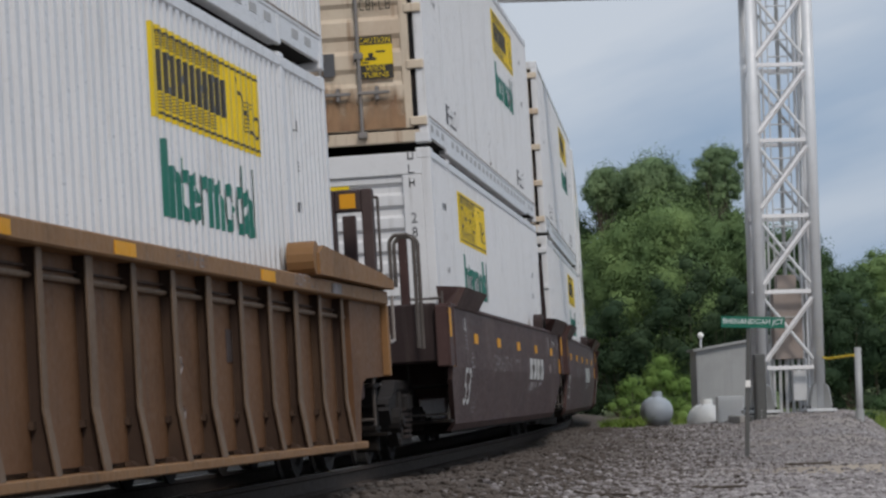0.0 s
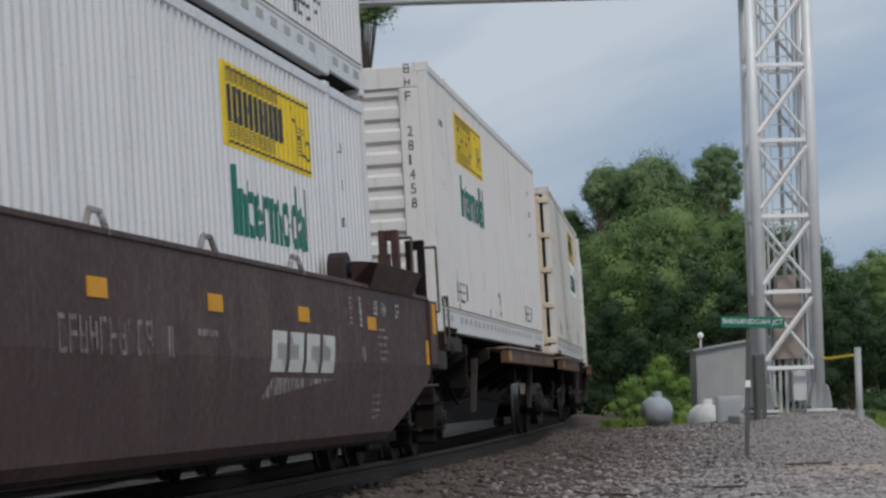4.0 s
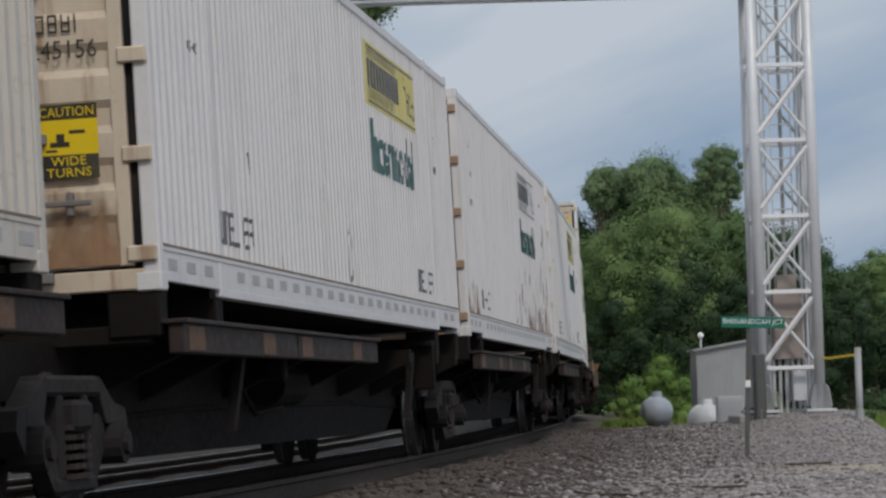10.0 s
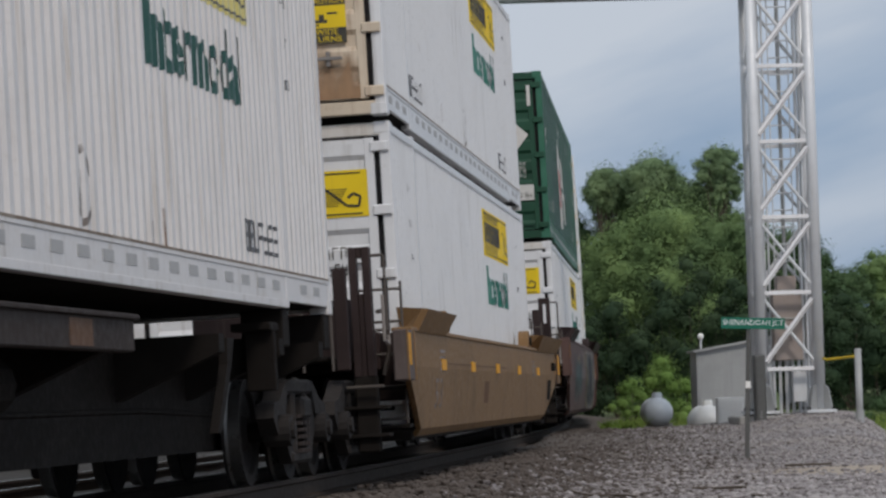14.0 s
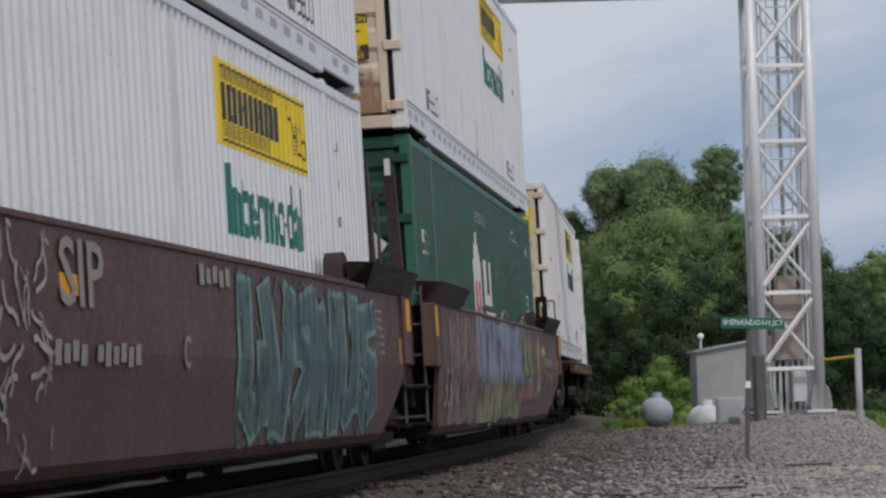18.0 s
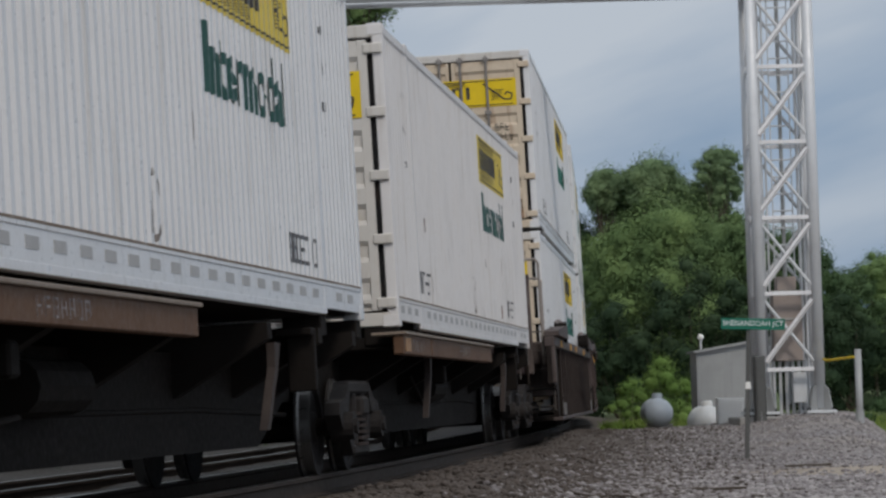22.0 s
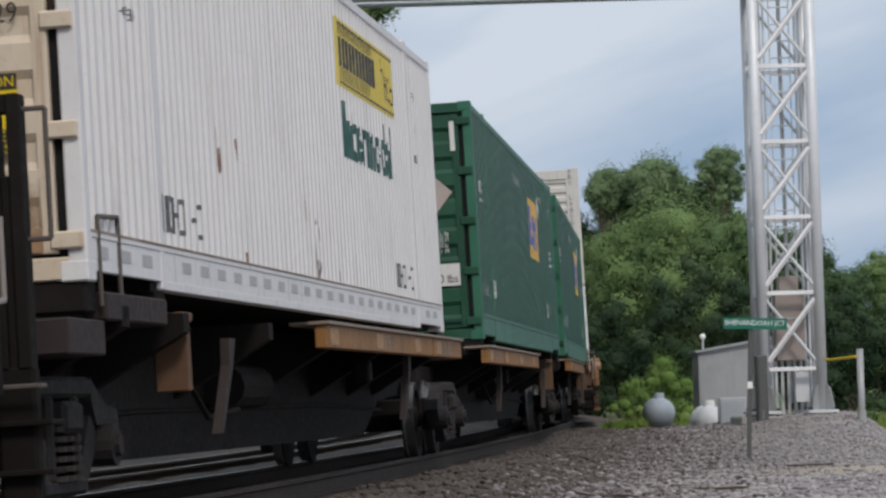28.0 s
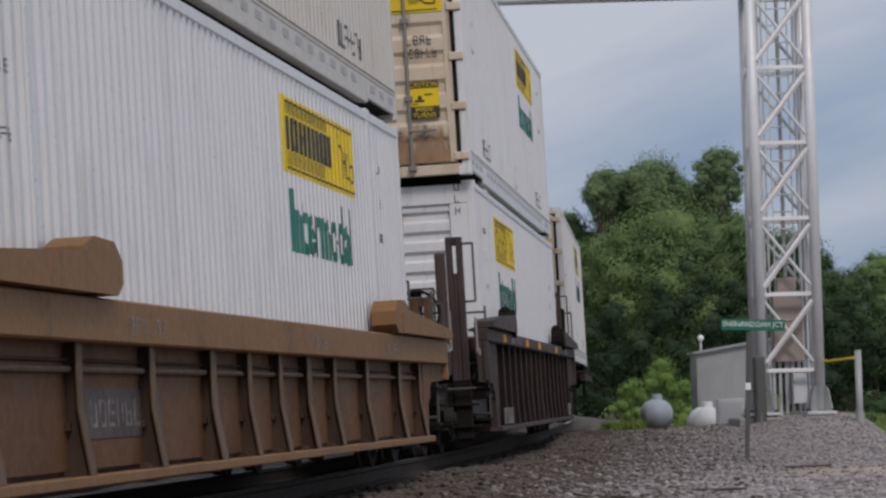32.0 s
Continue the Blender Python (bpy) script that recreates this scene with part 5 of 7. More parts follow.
def sprayed_letters(root, seed, y0, y1, z0, z1, n, fill, edge, lift=0.0):
    """A row of tall spiky sprayed letters, each with a paler edge."""
    rng = random.Random(seed)
    w = (y1 - y0) / n
    for i in range(n):
        a, b = y0 + w * (i + 0.0), y0 + w * (i + 0.96)
        lean = rng.uniform(-0.15, 0.25) * w
        lo, hi = z0 + rng.uniform(0, 0.12), z1 - rng.uniform(0, 0.14)
        m = (lo + hi) / 2
        outline = [(a, lo), (a + w * rng.uniform(0.25, 0.4), lo + rng.uniform(0.0, 0.1)), (a + w * 0.5, lo + (hi - lo) * rng.uniform(0.15, 0.4)), (a + w * rng.uniform(0.6, 0.8), lo + rng.uniform(-0.05, 0.1)),
                   (b, lo + rng.uniform(0, 0.12)), (b - w * rng.uniform(0.1, 0.25), m - 0.1), (b + w * 0.02, m + rng.uniform(0, 0.15)), (b - w * 0.1 + lean, hi - rng.uniform(0, 0.1)),
                   (a + w * 0.62 + lean, hi), (a + w * 0.45 + lean, m + rng.uniform(0.05, 0.25)), (a + w * 0.25 + lean, hi - rng.uniform(0, 0.08)), (a + lean, hi - rng.uniform(0.05, 0.2)), (a + w * rng.uniform(0.0, 0.15), m)]
        cx, cz = sum(q[0] for q in outline) / 13, sum(q[1] for q in outline) / 13
        for name, k, up in ((edge, 1.0, 0.0), (fill, 0.74, 0.0025)):
            bm = bmesh.new()
            f = bm.faces.new([bm.verts.new((1.5, cx + (q[0] - cx) * k, cz + (q[1] - cz) * (0.5 + 0.5 * k) )) for q in outline])
            bmesh.ops.triangulate(bm, faces=[f])
            bmesh.ops.bisect_plane(bm, geom=list(bm.verts) + list(bm.edges) + list(bm.faces), plane_co=(0, 0, 0.92), plane_no=(0, 0, 1))
            for v in bm.verts:
                v.co.x = 1.5375 + lift + up + 0.0006 * (i % 2) - max(0.0, 0.92 - v.co.z) * 0.125
            for f in bm.faces:
                f.normal_update()
                if f.normal.x < 0:
                    f.normal_flip()
            part("sprayed_letter", bm, M_GRAFF[name], root, f"{name} sprayed letter shape")


GLYPHS = (((0.75, 1.0), (0.78, 0.2), (0.45, 0.02), (0.1, 0.12), (0.12, 0.5)), ((0.0, 0.0), (0.35, 0.95), (0.6, 1.0), (0.95, 0.0)), ((0.1, 0.0), (0.12, 1.0), (0.75, 0.88), (0.72, 0.62), (0.2, 0.5), (0.9, 0.0)),
          ((0.12, 0.0), (0.15, 1.0), (0.75, 0.15), (0.8, 1.0)), ((0.1, 1.0), (0.15, 0.2), (0.45, 0.05), (0.78, 0.2), (0.82, 1.0)), ((0.85, 0.8), (0.6, 1.0), (0.2, 0.85), (0.3, 0.55), (0.8, 0.42), (0.75, 0.1), (0.1, 0.03)))


def painted_letters(root, y0, y1, z0, z1, fill, edge, width):
    """Tall sprayed letter forms: broad dark strokes inside pale outlines."""
    w = (y1 - y0) / len(GLYPHS)
    for i, glyph in enumerate(GLYPHS):
        for name, half, lift in ((edge, width, 0.0), (fill, width * 0.64, 0.004)):
            bm = bmesh.new()
            pts = [Vector((y0 + w * (i + 0.02 + 0.98 * (1 - a if i % 3 != 1 else a)), z0 + width * 0.6 + (z1 - z0 - width * 1.2) * (1 - b if i % 2 else b))) for a, b in glyph]
            for j, (a, b) in enumerate(zip(pts, pts[1:])):
                d = (b - a).normalized()
                n = Vector((-d.y, d.x * 0.55)) * half
                quad = (a - d * half * 0.5 - n, b + d * half * 0.5 - n, b + d * half * 0.5 + n, a - d * half * 0.5 + n)
                fresh = [bm.verts.new((1.5 + 0.0004 * j + lift + 0.0025 * (i % 2) * 0.3, q.x, min(z1, max(z0, q.y)))) for q in quad]
                bm.faces.new(fresh)
            bmesh.ops.bisect_plane(bm, geom=list(bm.verts) + list(bm.edges) + list(bm.faces), plane_co=(0, 0, 0.92), plane_no=(0, 0, 1))
            for v in bm.verts:
                v.co.x += 0.0395 - max(0.0, 0.92 - v.co.z) * 0.125
            for f in bm.faces:
                f.normal_update()
                if f.normal.x < 0:
                    f.normal_flip()
            part("sprayed_letter", bm, M_GRAFF[name], root, f"{name} sprayed letter form")


def smooth_well(top, mat, cut, ends, marks, label, tall=(2.25, 2.95), guide_mat=None, guides=((-8.85, -6.2), (5.95, 8.7)), pipes=False, hooks=()):
    root = tagged(new("well_car"), label, "rail car", "double-stack well cars")
    guide_mat = guide_mat or mat
    for sx in (1, -1):
        smooth_side(root, sx, top, cut, mat)
        for a, b in guides:
            wedge_guide(root, sx, a, b, top - 0.02, guide_mat)
        for y in (5.35, -5.75):
            arch = [(y - 0.24, top - 0.02), (y + 0.24, top - 0.02)] + [(y + 0.22 * math.cos(k * math.pi / 8), top + 0.08 + 0.17 * math.sin(k * math.pi / 8)) for k in range(9)]
            lock = part("lock_pedestal", prism(arch, "x", sx * 1.36, sx * 1.50), M_WELLDARK if mat is not M_OCHRE else mat, root, "arched cast container lock")
            part("lock_pin", tube(bmesh.new(), (sx * 1.49, y, top + 0.1), (sx * 1.53, y, top + 0.1), 0.06, 10), M_STEEL, lock)
    part("well_floor", boxes((-1.38, 1.38, -END - 0.3, END + 0.3, 0.24, 0.34), (-0.3, 0.3, -END, END, 0.18, 0.26), bevel=0.01), M_STEEL, root)
    for e, (far, brake) in zip((-1, 1), ends):
        end_gear(root, e, M_WELLDARK if mat is M_OCHRE else guide_mat, tall[0] if far > 2 else tall[1], far, top + 0.05, brake, pipes and e < 0)
        tip = cut[0] if e < 0 else cut[2]
        deep = 0.64 if mat is not M_OCHRE else 0.48
        part("end_panel", boxes((1.42, 1.55, e * (tip - 0.10), e * (tip + 0.46), top - deep, top - 0.02), bevel=0.012), mat if mat is not M_OCHRE else M_WELLGREY, root)
        for d in (-0.10, 0.43):
            part("panel_edge", boxes((1.55, 1.562, e * (tip + d), e * (tip + d + 0.03), top - deep, top - 0.02)), mat, root)
        part("reflector", boxes((1.551, 1.556, e * (tip + 0.16), e * (tip + 0.40), top - 0.34, top - 0.05)), M_ORANGE, root, "amber reflector")
        part("reflector", boxes((1.531, 1.537, e * (tip - 0.26), e * (tip - 0.06), 0.93, 1.16)), M_ORANGE if mat is M_WELL else M_AMBER, root, "amber reflector")
    for y in (-6.77, -3.65, -0.52, 2.72, 6.05) if marks is not None and mat not in (M_WELLFADED, M_WELLRED) else (5.9,) if hooks else (-4.0, 5.9):
        part("reflector", boxes((1.53, 1.537, y, y + 0.44, top - 0.37, top - 0.26)), M_ORANGE, root, "amber reflector")
    for y in hooks:
        part("top_handle", tubes([[(1.5, y, top), (1.52, y + 0.04, top + 0.1), (1.52, y + 0.26, top + 0.1), (1.54, y + 0.36, top - 0.02)]], 0.02, 6), M_DIM, root, "pale bent handle")
    if marks:
        marks(root, top)
    return root


def brand_side(root, top):
    for k in range(4):
        y = 1.5 + k * 0.70
        bm = bmesh.new()
        outline = [(0, 0.83), (0.57, 0.83), (0.57, 0.92), (0.2, 0.92), (0.2, 1.03), (0.57, 1.03), (0.57, 1.118), (0, 1.118)]
        if k % 2:
            outline = [(0.57 - a, b) for a, b in reversed(outline)]
        face = bm.faces.new([bm.verts.new((1.5345, y + a + (b - 0.83) * 0.45, b)) for a, b in outline])
        bmesh.ops.triangulate(bm, faces=[face])
        bmesh.ops.bisect_plane(bm, geom=list(bm.verts) + list(bm.edges) + list(bm.faces), plane_co=(0, 0, 0.92), plane_no=(0, 0, 1))
        for v in bm.verts:
            v.co.x -= max(0.0, 0.92 - v.co.z) * 0.125
        part("brand_shape", bm, M_PALE, root, "slanted pale brand shape")
    bm = bmesh.new()
    bm.faces.new([bm.verts.new(p) for p in ((1.536 - 0.035, 1.2, 0.64), (1.5205, 1.6, 0.79), (1.5205, 4.25, 0.785))])
    part("brand_wedge", bm, M_DIM, root, "pale wedge emblem")
    part("number", lean_text(slanted(letters("53", 0.40, 0.72), 0.35), -8.15, 0.53), M_PALE, root)
    rng = random.Random(7)
    for y, z, n, step, size in ((5.02, 1.45, 6, 0.04, 0.2), (6.54, 1.22, 5, 0.062, 0.6), (-7.9, 1.46, 8, 0.045, 0.3), (-7.3, 1.1, 6, 0.05, 0.35), (6.3, 0.66, 4, 0.06, 0.5), (-7.1, 0.56, 3, 0.05, 0.4)):
        for i in range(n):
            plate_marks(root, 1, [(y, y + size * rng.uniform(0.75, 1.25), z - step * i - 0.022, z - step * i)], M_DIM)
    plate_marks(root, 1, [(-0.9, -0.3, 1.04, 1.08), (-1.75, -1.6, 0.9, 1.08)], M_DIM)
    part("stencil", lean_text(code_bars(10, 0.2, 0.22, 3), -4.3, 0.90), M_DIM, root)
    for y, n, z in ((5.6, 1, 1.34), (5.62, 1, 1.22), (6.39, 2, 1.33), (6.87, 2, 1.33), (7.68, 2, 1.33), (-8.0, 3, 1.33)):
        part("stencil", lean_text(code_bars(n, 0.12, 0.12, int(y * 7) % 50), y, z), M_PALE, root)
    bm = bmesh.new()
    ring = [(1.5365, 5.7 + 0.07 * math.cos(a), 1.0 + 0.07 * math.sin(a)) for a in [i * math.pi / 6 for i in range(13)]]
    for a, b in zip(ring, ring[1:]):
        tube(bm, a, b, 0.006, 4)
    part("round_stencil", bm, M_DIM, root)


def plain_marks(root, top):
    part("number", lean_text(letters("53", 0.3, 0.7), -7.3, 0.52), M_DIM, root)
    part("bracket", boxes((1.53, 1.58, 8.95, 9.3, 0.98, 1.1), bevel=0.015), M_STEEL, root, "dark steel bracket")
    for y0, y1, z0, z1 in ((8.2, 8.9, 0.55, 0.84),):
        bm = shapes([(0, y1 - y0, 0, z1 - z0)])
        part("soot_stain", lean_text(bm, y0, z0, 1.5345), M_SOOT, root, "dark oily stain")
    plate_marks(root, 1, [(-6.9 + 3.0 * k, -6.4 + 3.0 * k, top - 0.2 - 0.06 * i, top - 0.17 - 0.06 * i) for k in (0, 4) for i in range(4)], M_DIM)
    plate_marks(root, 1, [(-6.2, 1.0, top - 0.31, top - 0.295), (-2.0, -1.4, 0.55, 0.8)], M_TANWALL, name="weld_seam")


def with_graffiti(seed, zones, number_mat=None, columns=(5.4, 6.6)):
    def draw(root, top):
        if number_mat:
            part("number", lean_text(slanted(letters("53", 0.40, 0.68), 0.25), -8.2, 0.52, 1.544), number_mat, root)
        for k, zone in enumerate(zones):
            if len(zone) == 7:
                y0, y1, z0, z1, fills, stroke, n = zone
                graffiti(root, seed + k, y0, y1, z0, z1, fills, stroke, n, 0.0006 * k)
            elif len(zone) == 6:
                painted_letters(root, *zone, 0.27 if zone[1] - zone[0] > 4 else 0.11)
            elif len(zone) == 4:
                text, y0, z0, width = zone
                if "-" in text:
                    w = width / len(text)
                    word = shapes([(w * i, w * (i + 0.72), 0.012 * (i % 3), 0.13 - 0.02 * (i % 2)) for i, c in enumerate(text) if c == "-"])
                else:
                    word = letters(text, 0.36 if text == "SIP" else 0.2 if text == "C" else 0.15, width, bold=0.012)
                part("sprayed_word", lean_text(word, y0, z0, 1.546), M_SCRAWL, root, "pale scrawled writing")
            else:
                y0, y1, z0, z1, n, fill, edge = zone[0]
                sprayed_letters(root, seed + k, y0, y1, z0, z1, n, fill, edge, 0.002)
        plate_marks(root, 1, [(y, y + 0.5, 1.36 - 0.07 * i, 1.385 - 0.07 * i) for y in columns for i in range(6)], M_DIM, 1.536)
    return draw


def ribbed_well(top, chord, mat, wall, ends, label, tall=(2.5, 2.95), lock_mat=None, ribs=(), tips=(8.5, 8.5), pipes=False):
    root = tagged(new("well_car"), label, "rail car", "double-stack well cars")
    e0, e1 = -tips[0], tips[1]
    f0, f1 = -8.3, 8.05
    tan = mat is M_TAN
    for sx in (1, -1):
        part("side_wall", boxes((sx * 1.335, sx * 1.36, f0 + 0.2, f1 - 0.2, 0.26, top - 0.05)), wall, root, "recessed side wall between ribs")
        part("top_chord", boxes((sx * 1.335, sx * 1.5, e0, e1, top - chord, top), bevel=0.012), mat, root, "box-section top chord")
        part("bottom_sill", boxes((sx * 1.335, sx * 1.5, f0, f1, 0.22, 0.28), bevel=0.008), mat, root)
        for i, y in enumerate(ribs):
            deep, half = (1.435, 0.055 if i % 3 else 0.075) if tan else (1.47, 0.03)
            # webs carry the shade between ribs as colour, flanges stay lighter
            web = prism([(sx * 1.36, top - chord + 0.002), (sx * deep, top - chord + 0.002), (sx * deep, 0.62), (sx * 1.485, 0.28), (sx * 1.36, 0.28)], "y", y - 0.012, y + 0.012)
            rib_ob = part("rib", web, M_TANWEB if tan else M_WALLBLACK, root, "rib coloured dark for shade")
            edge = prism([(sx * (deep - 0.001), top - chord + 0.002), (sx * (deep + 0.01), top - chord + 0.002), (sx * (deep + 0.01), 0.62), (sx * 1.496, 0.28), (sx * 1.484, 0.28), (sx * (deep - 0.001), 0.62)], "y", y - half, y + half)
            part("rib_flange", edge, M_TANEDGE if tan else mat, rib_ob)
            if tan and sx > 0:
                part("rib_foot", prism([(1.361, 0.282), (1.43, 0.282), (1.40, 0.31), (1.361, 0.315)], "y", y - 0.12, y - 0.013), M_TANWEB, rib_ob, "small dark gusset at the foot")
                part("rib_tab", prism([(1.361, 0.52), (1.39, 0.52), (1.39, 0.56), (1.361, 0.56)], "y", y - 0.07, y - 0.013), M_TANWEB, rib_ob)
        part("air_pipe", tubes([[(sx * 1.39, f0, top - chord - 0.14), (sx * 1.39, f1, top - chord - 0.14)]], 0.018, 8), M_TANEDGE if tan else mat, root)
        if tan:
            part("conduit", tubes([[(sx * 1.375, f0, top - chord - 0.09), (sx * 1.375, f1, top - chord - 0.09)]], 0.01, 6), M_TANWEB, root)
        for s, tip, foot in ((-1, tips[0], 8.3), (1, tips[1], 8.05)):
            outline = [(s * tip, top - chord), (s * 7.8, top - chord), (s * 7.8, 0.26), (s * foot, 0.28), (s * (foot + 0.1), 0.6), (s * (foot + 0.25), 0.76), (s * (foot + 0.45), 0.80), (s * tip, 0.82)]
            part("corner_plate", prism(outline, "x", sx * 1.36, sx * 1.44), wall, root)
            part("corner_post", boxes((sx * 1.40, sx * 1.5, s * (tip - 0.1), s * tip, 0.82, top - chord), bevel=0.01), mat, root)
            part("guide", prism([(s * (tip - 0.05), top + 0.01), (s * 5.75, top + 0.01), (s * 5.75, top + 0.17), (s * 5.95, top + 0.235), (s * (tip - 0.5), top + 0.12), (s * (tip - 0.05), top + 0.08)], "x", sx * 1.34, sx * 1.57), mat, root, "boxed loading guide")
            if mat is M_TAN and top < 1.3:
                block = [(s * a, top + b) for a, b in ((5.45, 0.01), (5.95, 0.01), (6.2, 0.10), (6.2, 0.25), (5.95, 0.31), (5.5, 0.30), (5.32, 0.20), (5.32, 0.08))]
                part("lock_block", prism(block, "x", sx * 1.34, sx * 1.56), mat, root, "chunky cast container lock")
            drum = 0.13 if mat is M_TAN else 0.18
            bm = tube(bmesh.new(), (sx * 1.34, s * 5.72, top + 0.13), (sx * 1.55, s * 5.72, top + 0.13), drum, 14)
            part("lock_drum", bm, mat if mat is M_TAN else M_STEEL, root, "dark rounded container lock")
            if mat is M_TAN:
                continue
            bm = boxes((sx * 1.34, sx * 1.5, s * 5.72 - 0.1, s * 5.72 + 0.12, top + 0.25, top + 0.36), bevel=0.05)
            part("lock_pedestal", bm, lock_mat or M_STEEL, root, "cast container lock")
    part("well_floor", boxes((-1.36, 1.36, f0, f1, 0.22, 0.32), bevel=0.01), M_STEEL, root)
    for s, (far, brake) in zip((-1, 1), ends):
        end_gear(root, s, mat if not tan else M_SPRUST if top < 1.3 else M_WELLUMBER, tall[0] if far > 2 else tall[1], far, top, brake, pipes, tan and top > 1.3)
    for y in (-7.4, -6.1, -3.2, -0.56, 3.72, 6.6) if top > 1.3 else ():
        part("reflector", boxes((1.5, 1.506, y, y + 0.5, top - chord * 0.85, top - chord * 0.2)), M_ORANGE if y not in (-6.1, 6.6) else M_DIM, root)
    for y in (-5.0, 1.0, 5.0):
        bm = code_bars(6, 0.09, 0.17, int(y * 10) % 97)
        part("stencil", on_side(bm, y, top - chord * 0.75, 1.506, 1), M_DIM, root)
    for i in range(5 if wall is not M_TANWALL else 0):
        part("stencil", boxes((1.362, 1.366, -3.4 + 1.04 * i, -2.9 + 1.04 * i, 0.55 if i % 2 else 0.78, 0.64 if i % 2 else 0.98)), M_DIM, root)
    if tan and top > 1.3:
        part("dark_patch", boxes((1.361, 1.366, 3.05, 3.55, 0.90, 1.12)), M_WELLGREY, root, "dark painted square")
        rng = random.Random(77)
        for y in (1.35, 1.5, 2.45):
            loop = [(1.364, y + 0.16 * math.sin(k * 1.1) * rng.uniform(0.6, 1.2), 0.48 + 0.055 * k) for k in range(9 if y < 2 else 4)]
            part("chalk_scrawl", tubes([loop], 0.008, 4), M_DIM, root, "pale chalk scrawl")
    if mat is M_TAN and top < 1.3:
        panel = part("stencil_panel", boxes((1.361, 1.366, -5.55, -3.65, 0.47, 0.74)), M_WELLGREY, root, "dark painted panel with pale stencils")
        part("stencil", on_side(code_bars(8, 0.15, 0.21, 61), -5.45, 0.53, 1.3685, 1), M_DIM, panel)
    for y0, y1 in ((-7.9, -7.2), (-7.1, -6.4), (6.5, 7.3)) if mat is not M_TAN else ():
        part("pale_patch", boxes((1.497, 1.502, y0, y1, 0.30, 0.50)), MATS["worn_patch"], root, "worn pale paint patch")
    return root


def spine_platform(mat, plates, top, label, flip=False, first=False):
    """A slender centre beam with side plates that carry one container."""
    root = tagged(new("spine_car"), label, "rail car", "spine car platforms")
    k = -1 if flip else 1
    beam = [(-9.6, 1.04), (-9.6, 0.70), (-7.7, 0.66), (-6.5, 0.30), (6.5, 0.30), (7.7, 0.66), (9.6, 0.70), (9.6, 1.04)]
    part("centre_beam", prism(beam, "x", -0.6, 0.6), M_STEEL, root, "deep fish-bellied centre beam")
    for a, b in plates:
        a, b = sorted((k * (a - END), k * (b - END)))
        for sx in (-1, 1):
            plate = part("side_plate", boxes((sx * 1.30, sx * 1.40, a, b, top - 0.21, top - 0.02), bevel=0.01), mat, root, "side plate")
            part("flange", boxes((sx * 1.10, sx * 1.43, a - 0.03, b + 0.03, top - 0.025, top + 0.005), bevel=0.006), M_LIP if mat is not M_SPDARK else mat, plate)
            if sx > 0:
                y = a + 0.15
                while y < b - 0.4:
                    if mat is M_SPDARK:
                        part("rust_patch", boxes((1.40, 1.403, y, y + 0.5, top - 0.19, top - 0.04)), M_SPRUST, plate, "dull rust-brown patch")
                    elif mat is not M_SPRUST or int(y * 7) % 3:
                        part("reflector", boxes((1.40, 1.405, y, y + 0.42, top - 0.18, top - 0.05)), M_AMBER, plate)
                    y += 2.6
                if mat is not M_SPDARK:
                    bm = code_bars(7, 0.11, 0.17, int(a * 10) % 91)
                    part("stencil", on_side(bm, (a + b) / 2 - 0.6, top - 0.17, 1.404, 1), M_DIM, plate)
    for y in (-7.3, -5.6, -2.6, 0.4, 3.4, 5.6, 7.3):
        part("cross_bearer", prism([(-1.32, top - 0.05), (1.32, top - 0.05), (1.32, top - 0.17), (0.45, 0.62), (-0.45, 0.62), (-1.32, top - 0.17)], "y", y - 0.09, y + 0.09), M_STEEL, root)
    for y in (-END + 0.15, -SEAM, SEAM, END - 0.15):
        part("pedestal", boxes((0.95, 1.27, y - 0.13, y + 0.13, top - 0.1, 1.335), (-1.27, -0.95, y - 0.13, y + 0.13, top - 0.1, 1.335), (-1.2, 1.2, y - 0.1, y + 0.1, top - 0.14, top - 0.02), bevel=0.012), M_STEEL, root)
    for y in (k * -5.3, k * 3.9):
        part("hanger", prism([(y - 0.12, 1.08), (y + 0.12, 1.08), (y - 0.02, 0.88), (y - 0.46, 0.44), (y - 0.58, 0.44), (y - 0.14, 0.90)], "x", 1.22, 1.28), M_STEEL if mat is M_SPDARK else M_SPDARK, root, "sloping support arm")
    part("air_reservoir", tube(bmesh.new(), (0.75, -1.6, 0.78), (0.75, -0.3, 0.78), 0.17, 12), M_STEEL, root, smooth=False)
    part("brake_rigging", tubes([[(0.6, -7.8, 0.55), (0.6, -4.0, 0.62), (0.6, 4.0, 0.62), (0.6, 7.8, 0.55)], [(0.85, -3.6, 0.9), (0.95, -3.2, 0.55), (1.05, -2.6, 0.6)]], 0.02, 6), M_STEEL, root)
    part("glad_hand", boxes((1.05, 1.2, k * -3.25, k * -3.05, 0.80, 1.0), bevel=0.02), M_STEEL, root)
    part("outrigger", boxes((1.08, 1.30, k * 5.4, k * 5.5, 0.72, 1.2), (1.0, 1.3, k * 5.3, k * 5.62, 1.16, 1.22), bevel=0.01), M_SPRUST if mat is M_SPYEL else M_STEEL, root, "short outrigger below the container's post")
    if first:
        end_post(root, -9.27, 2.25, M_STEEL)
        part("end_bracket", boxes((0.7, 1.32, -7.75, -6.15, 1.12, 1.28), (0.6, 1.3, -8.6, -7.75, 0.92, 1.12), bevel=0.012), M_SPDARK, root)
        for x in (1.1, 1.3):
            part("grab_iron", tubes([[(x, -7.8, 1.2), (x, -7.8, 1.70), (x, -7.3, 1.72), (x, -7.3, 1.2)]], 0.014, 6), M_GRAB, root)
        part("end_plate", boxes((-1.2, 1.2, -9.75, -9.6, 0.7, 1.15), bevel=0.012), M_STEEL, root)
    return root


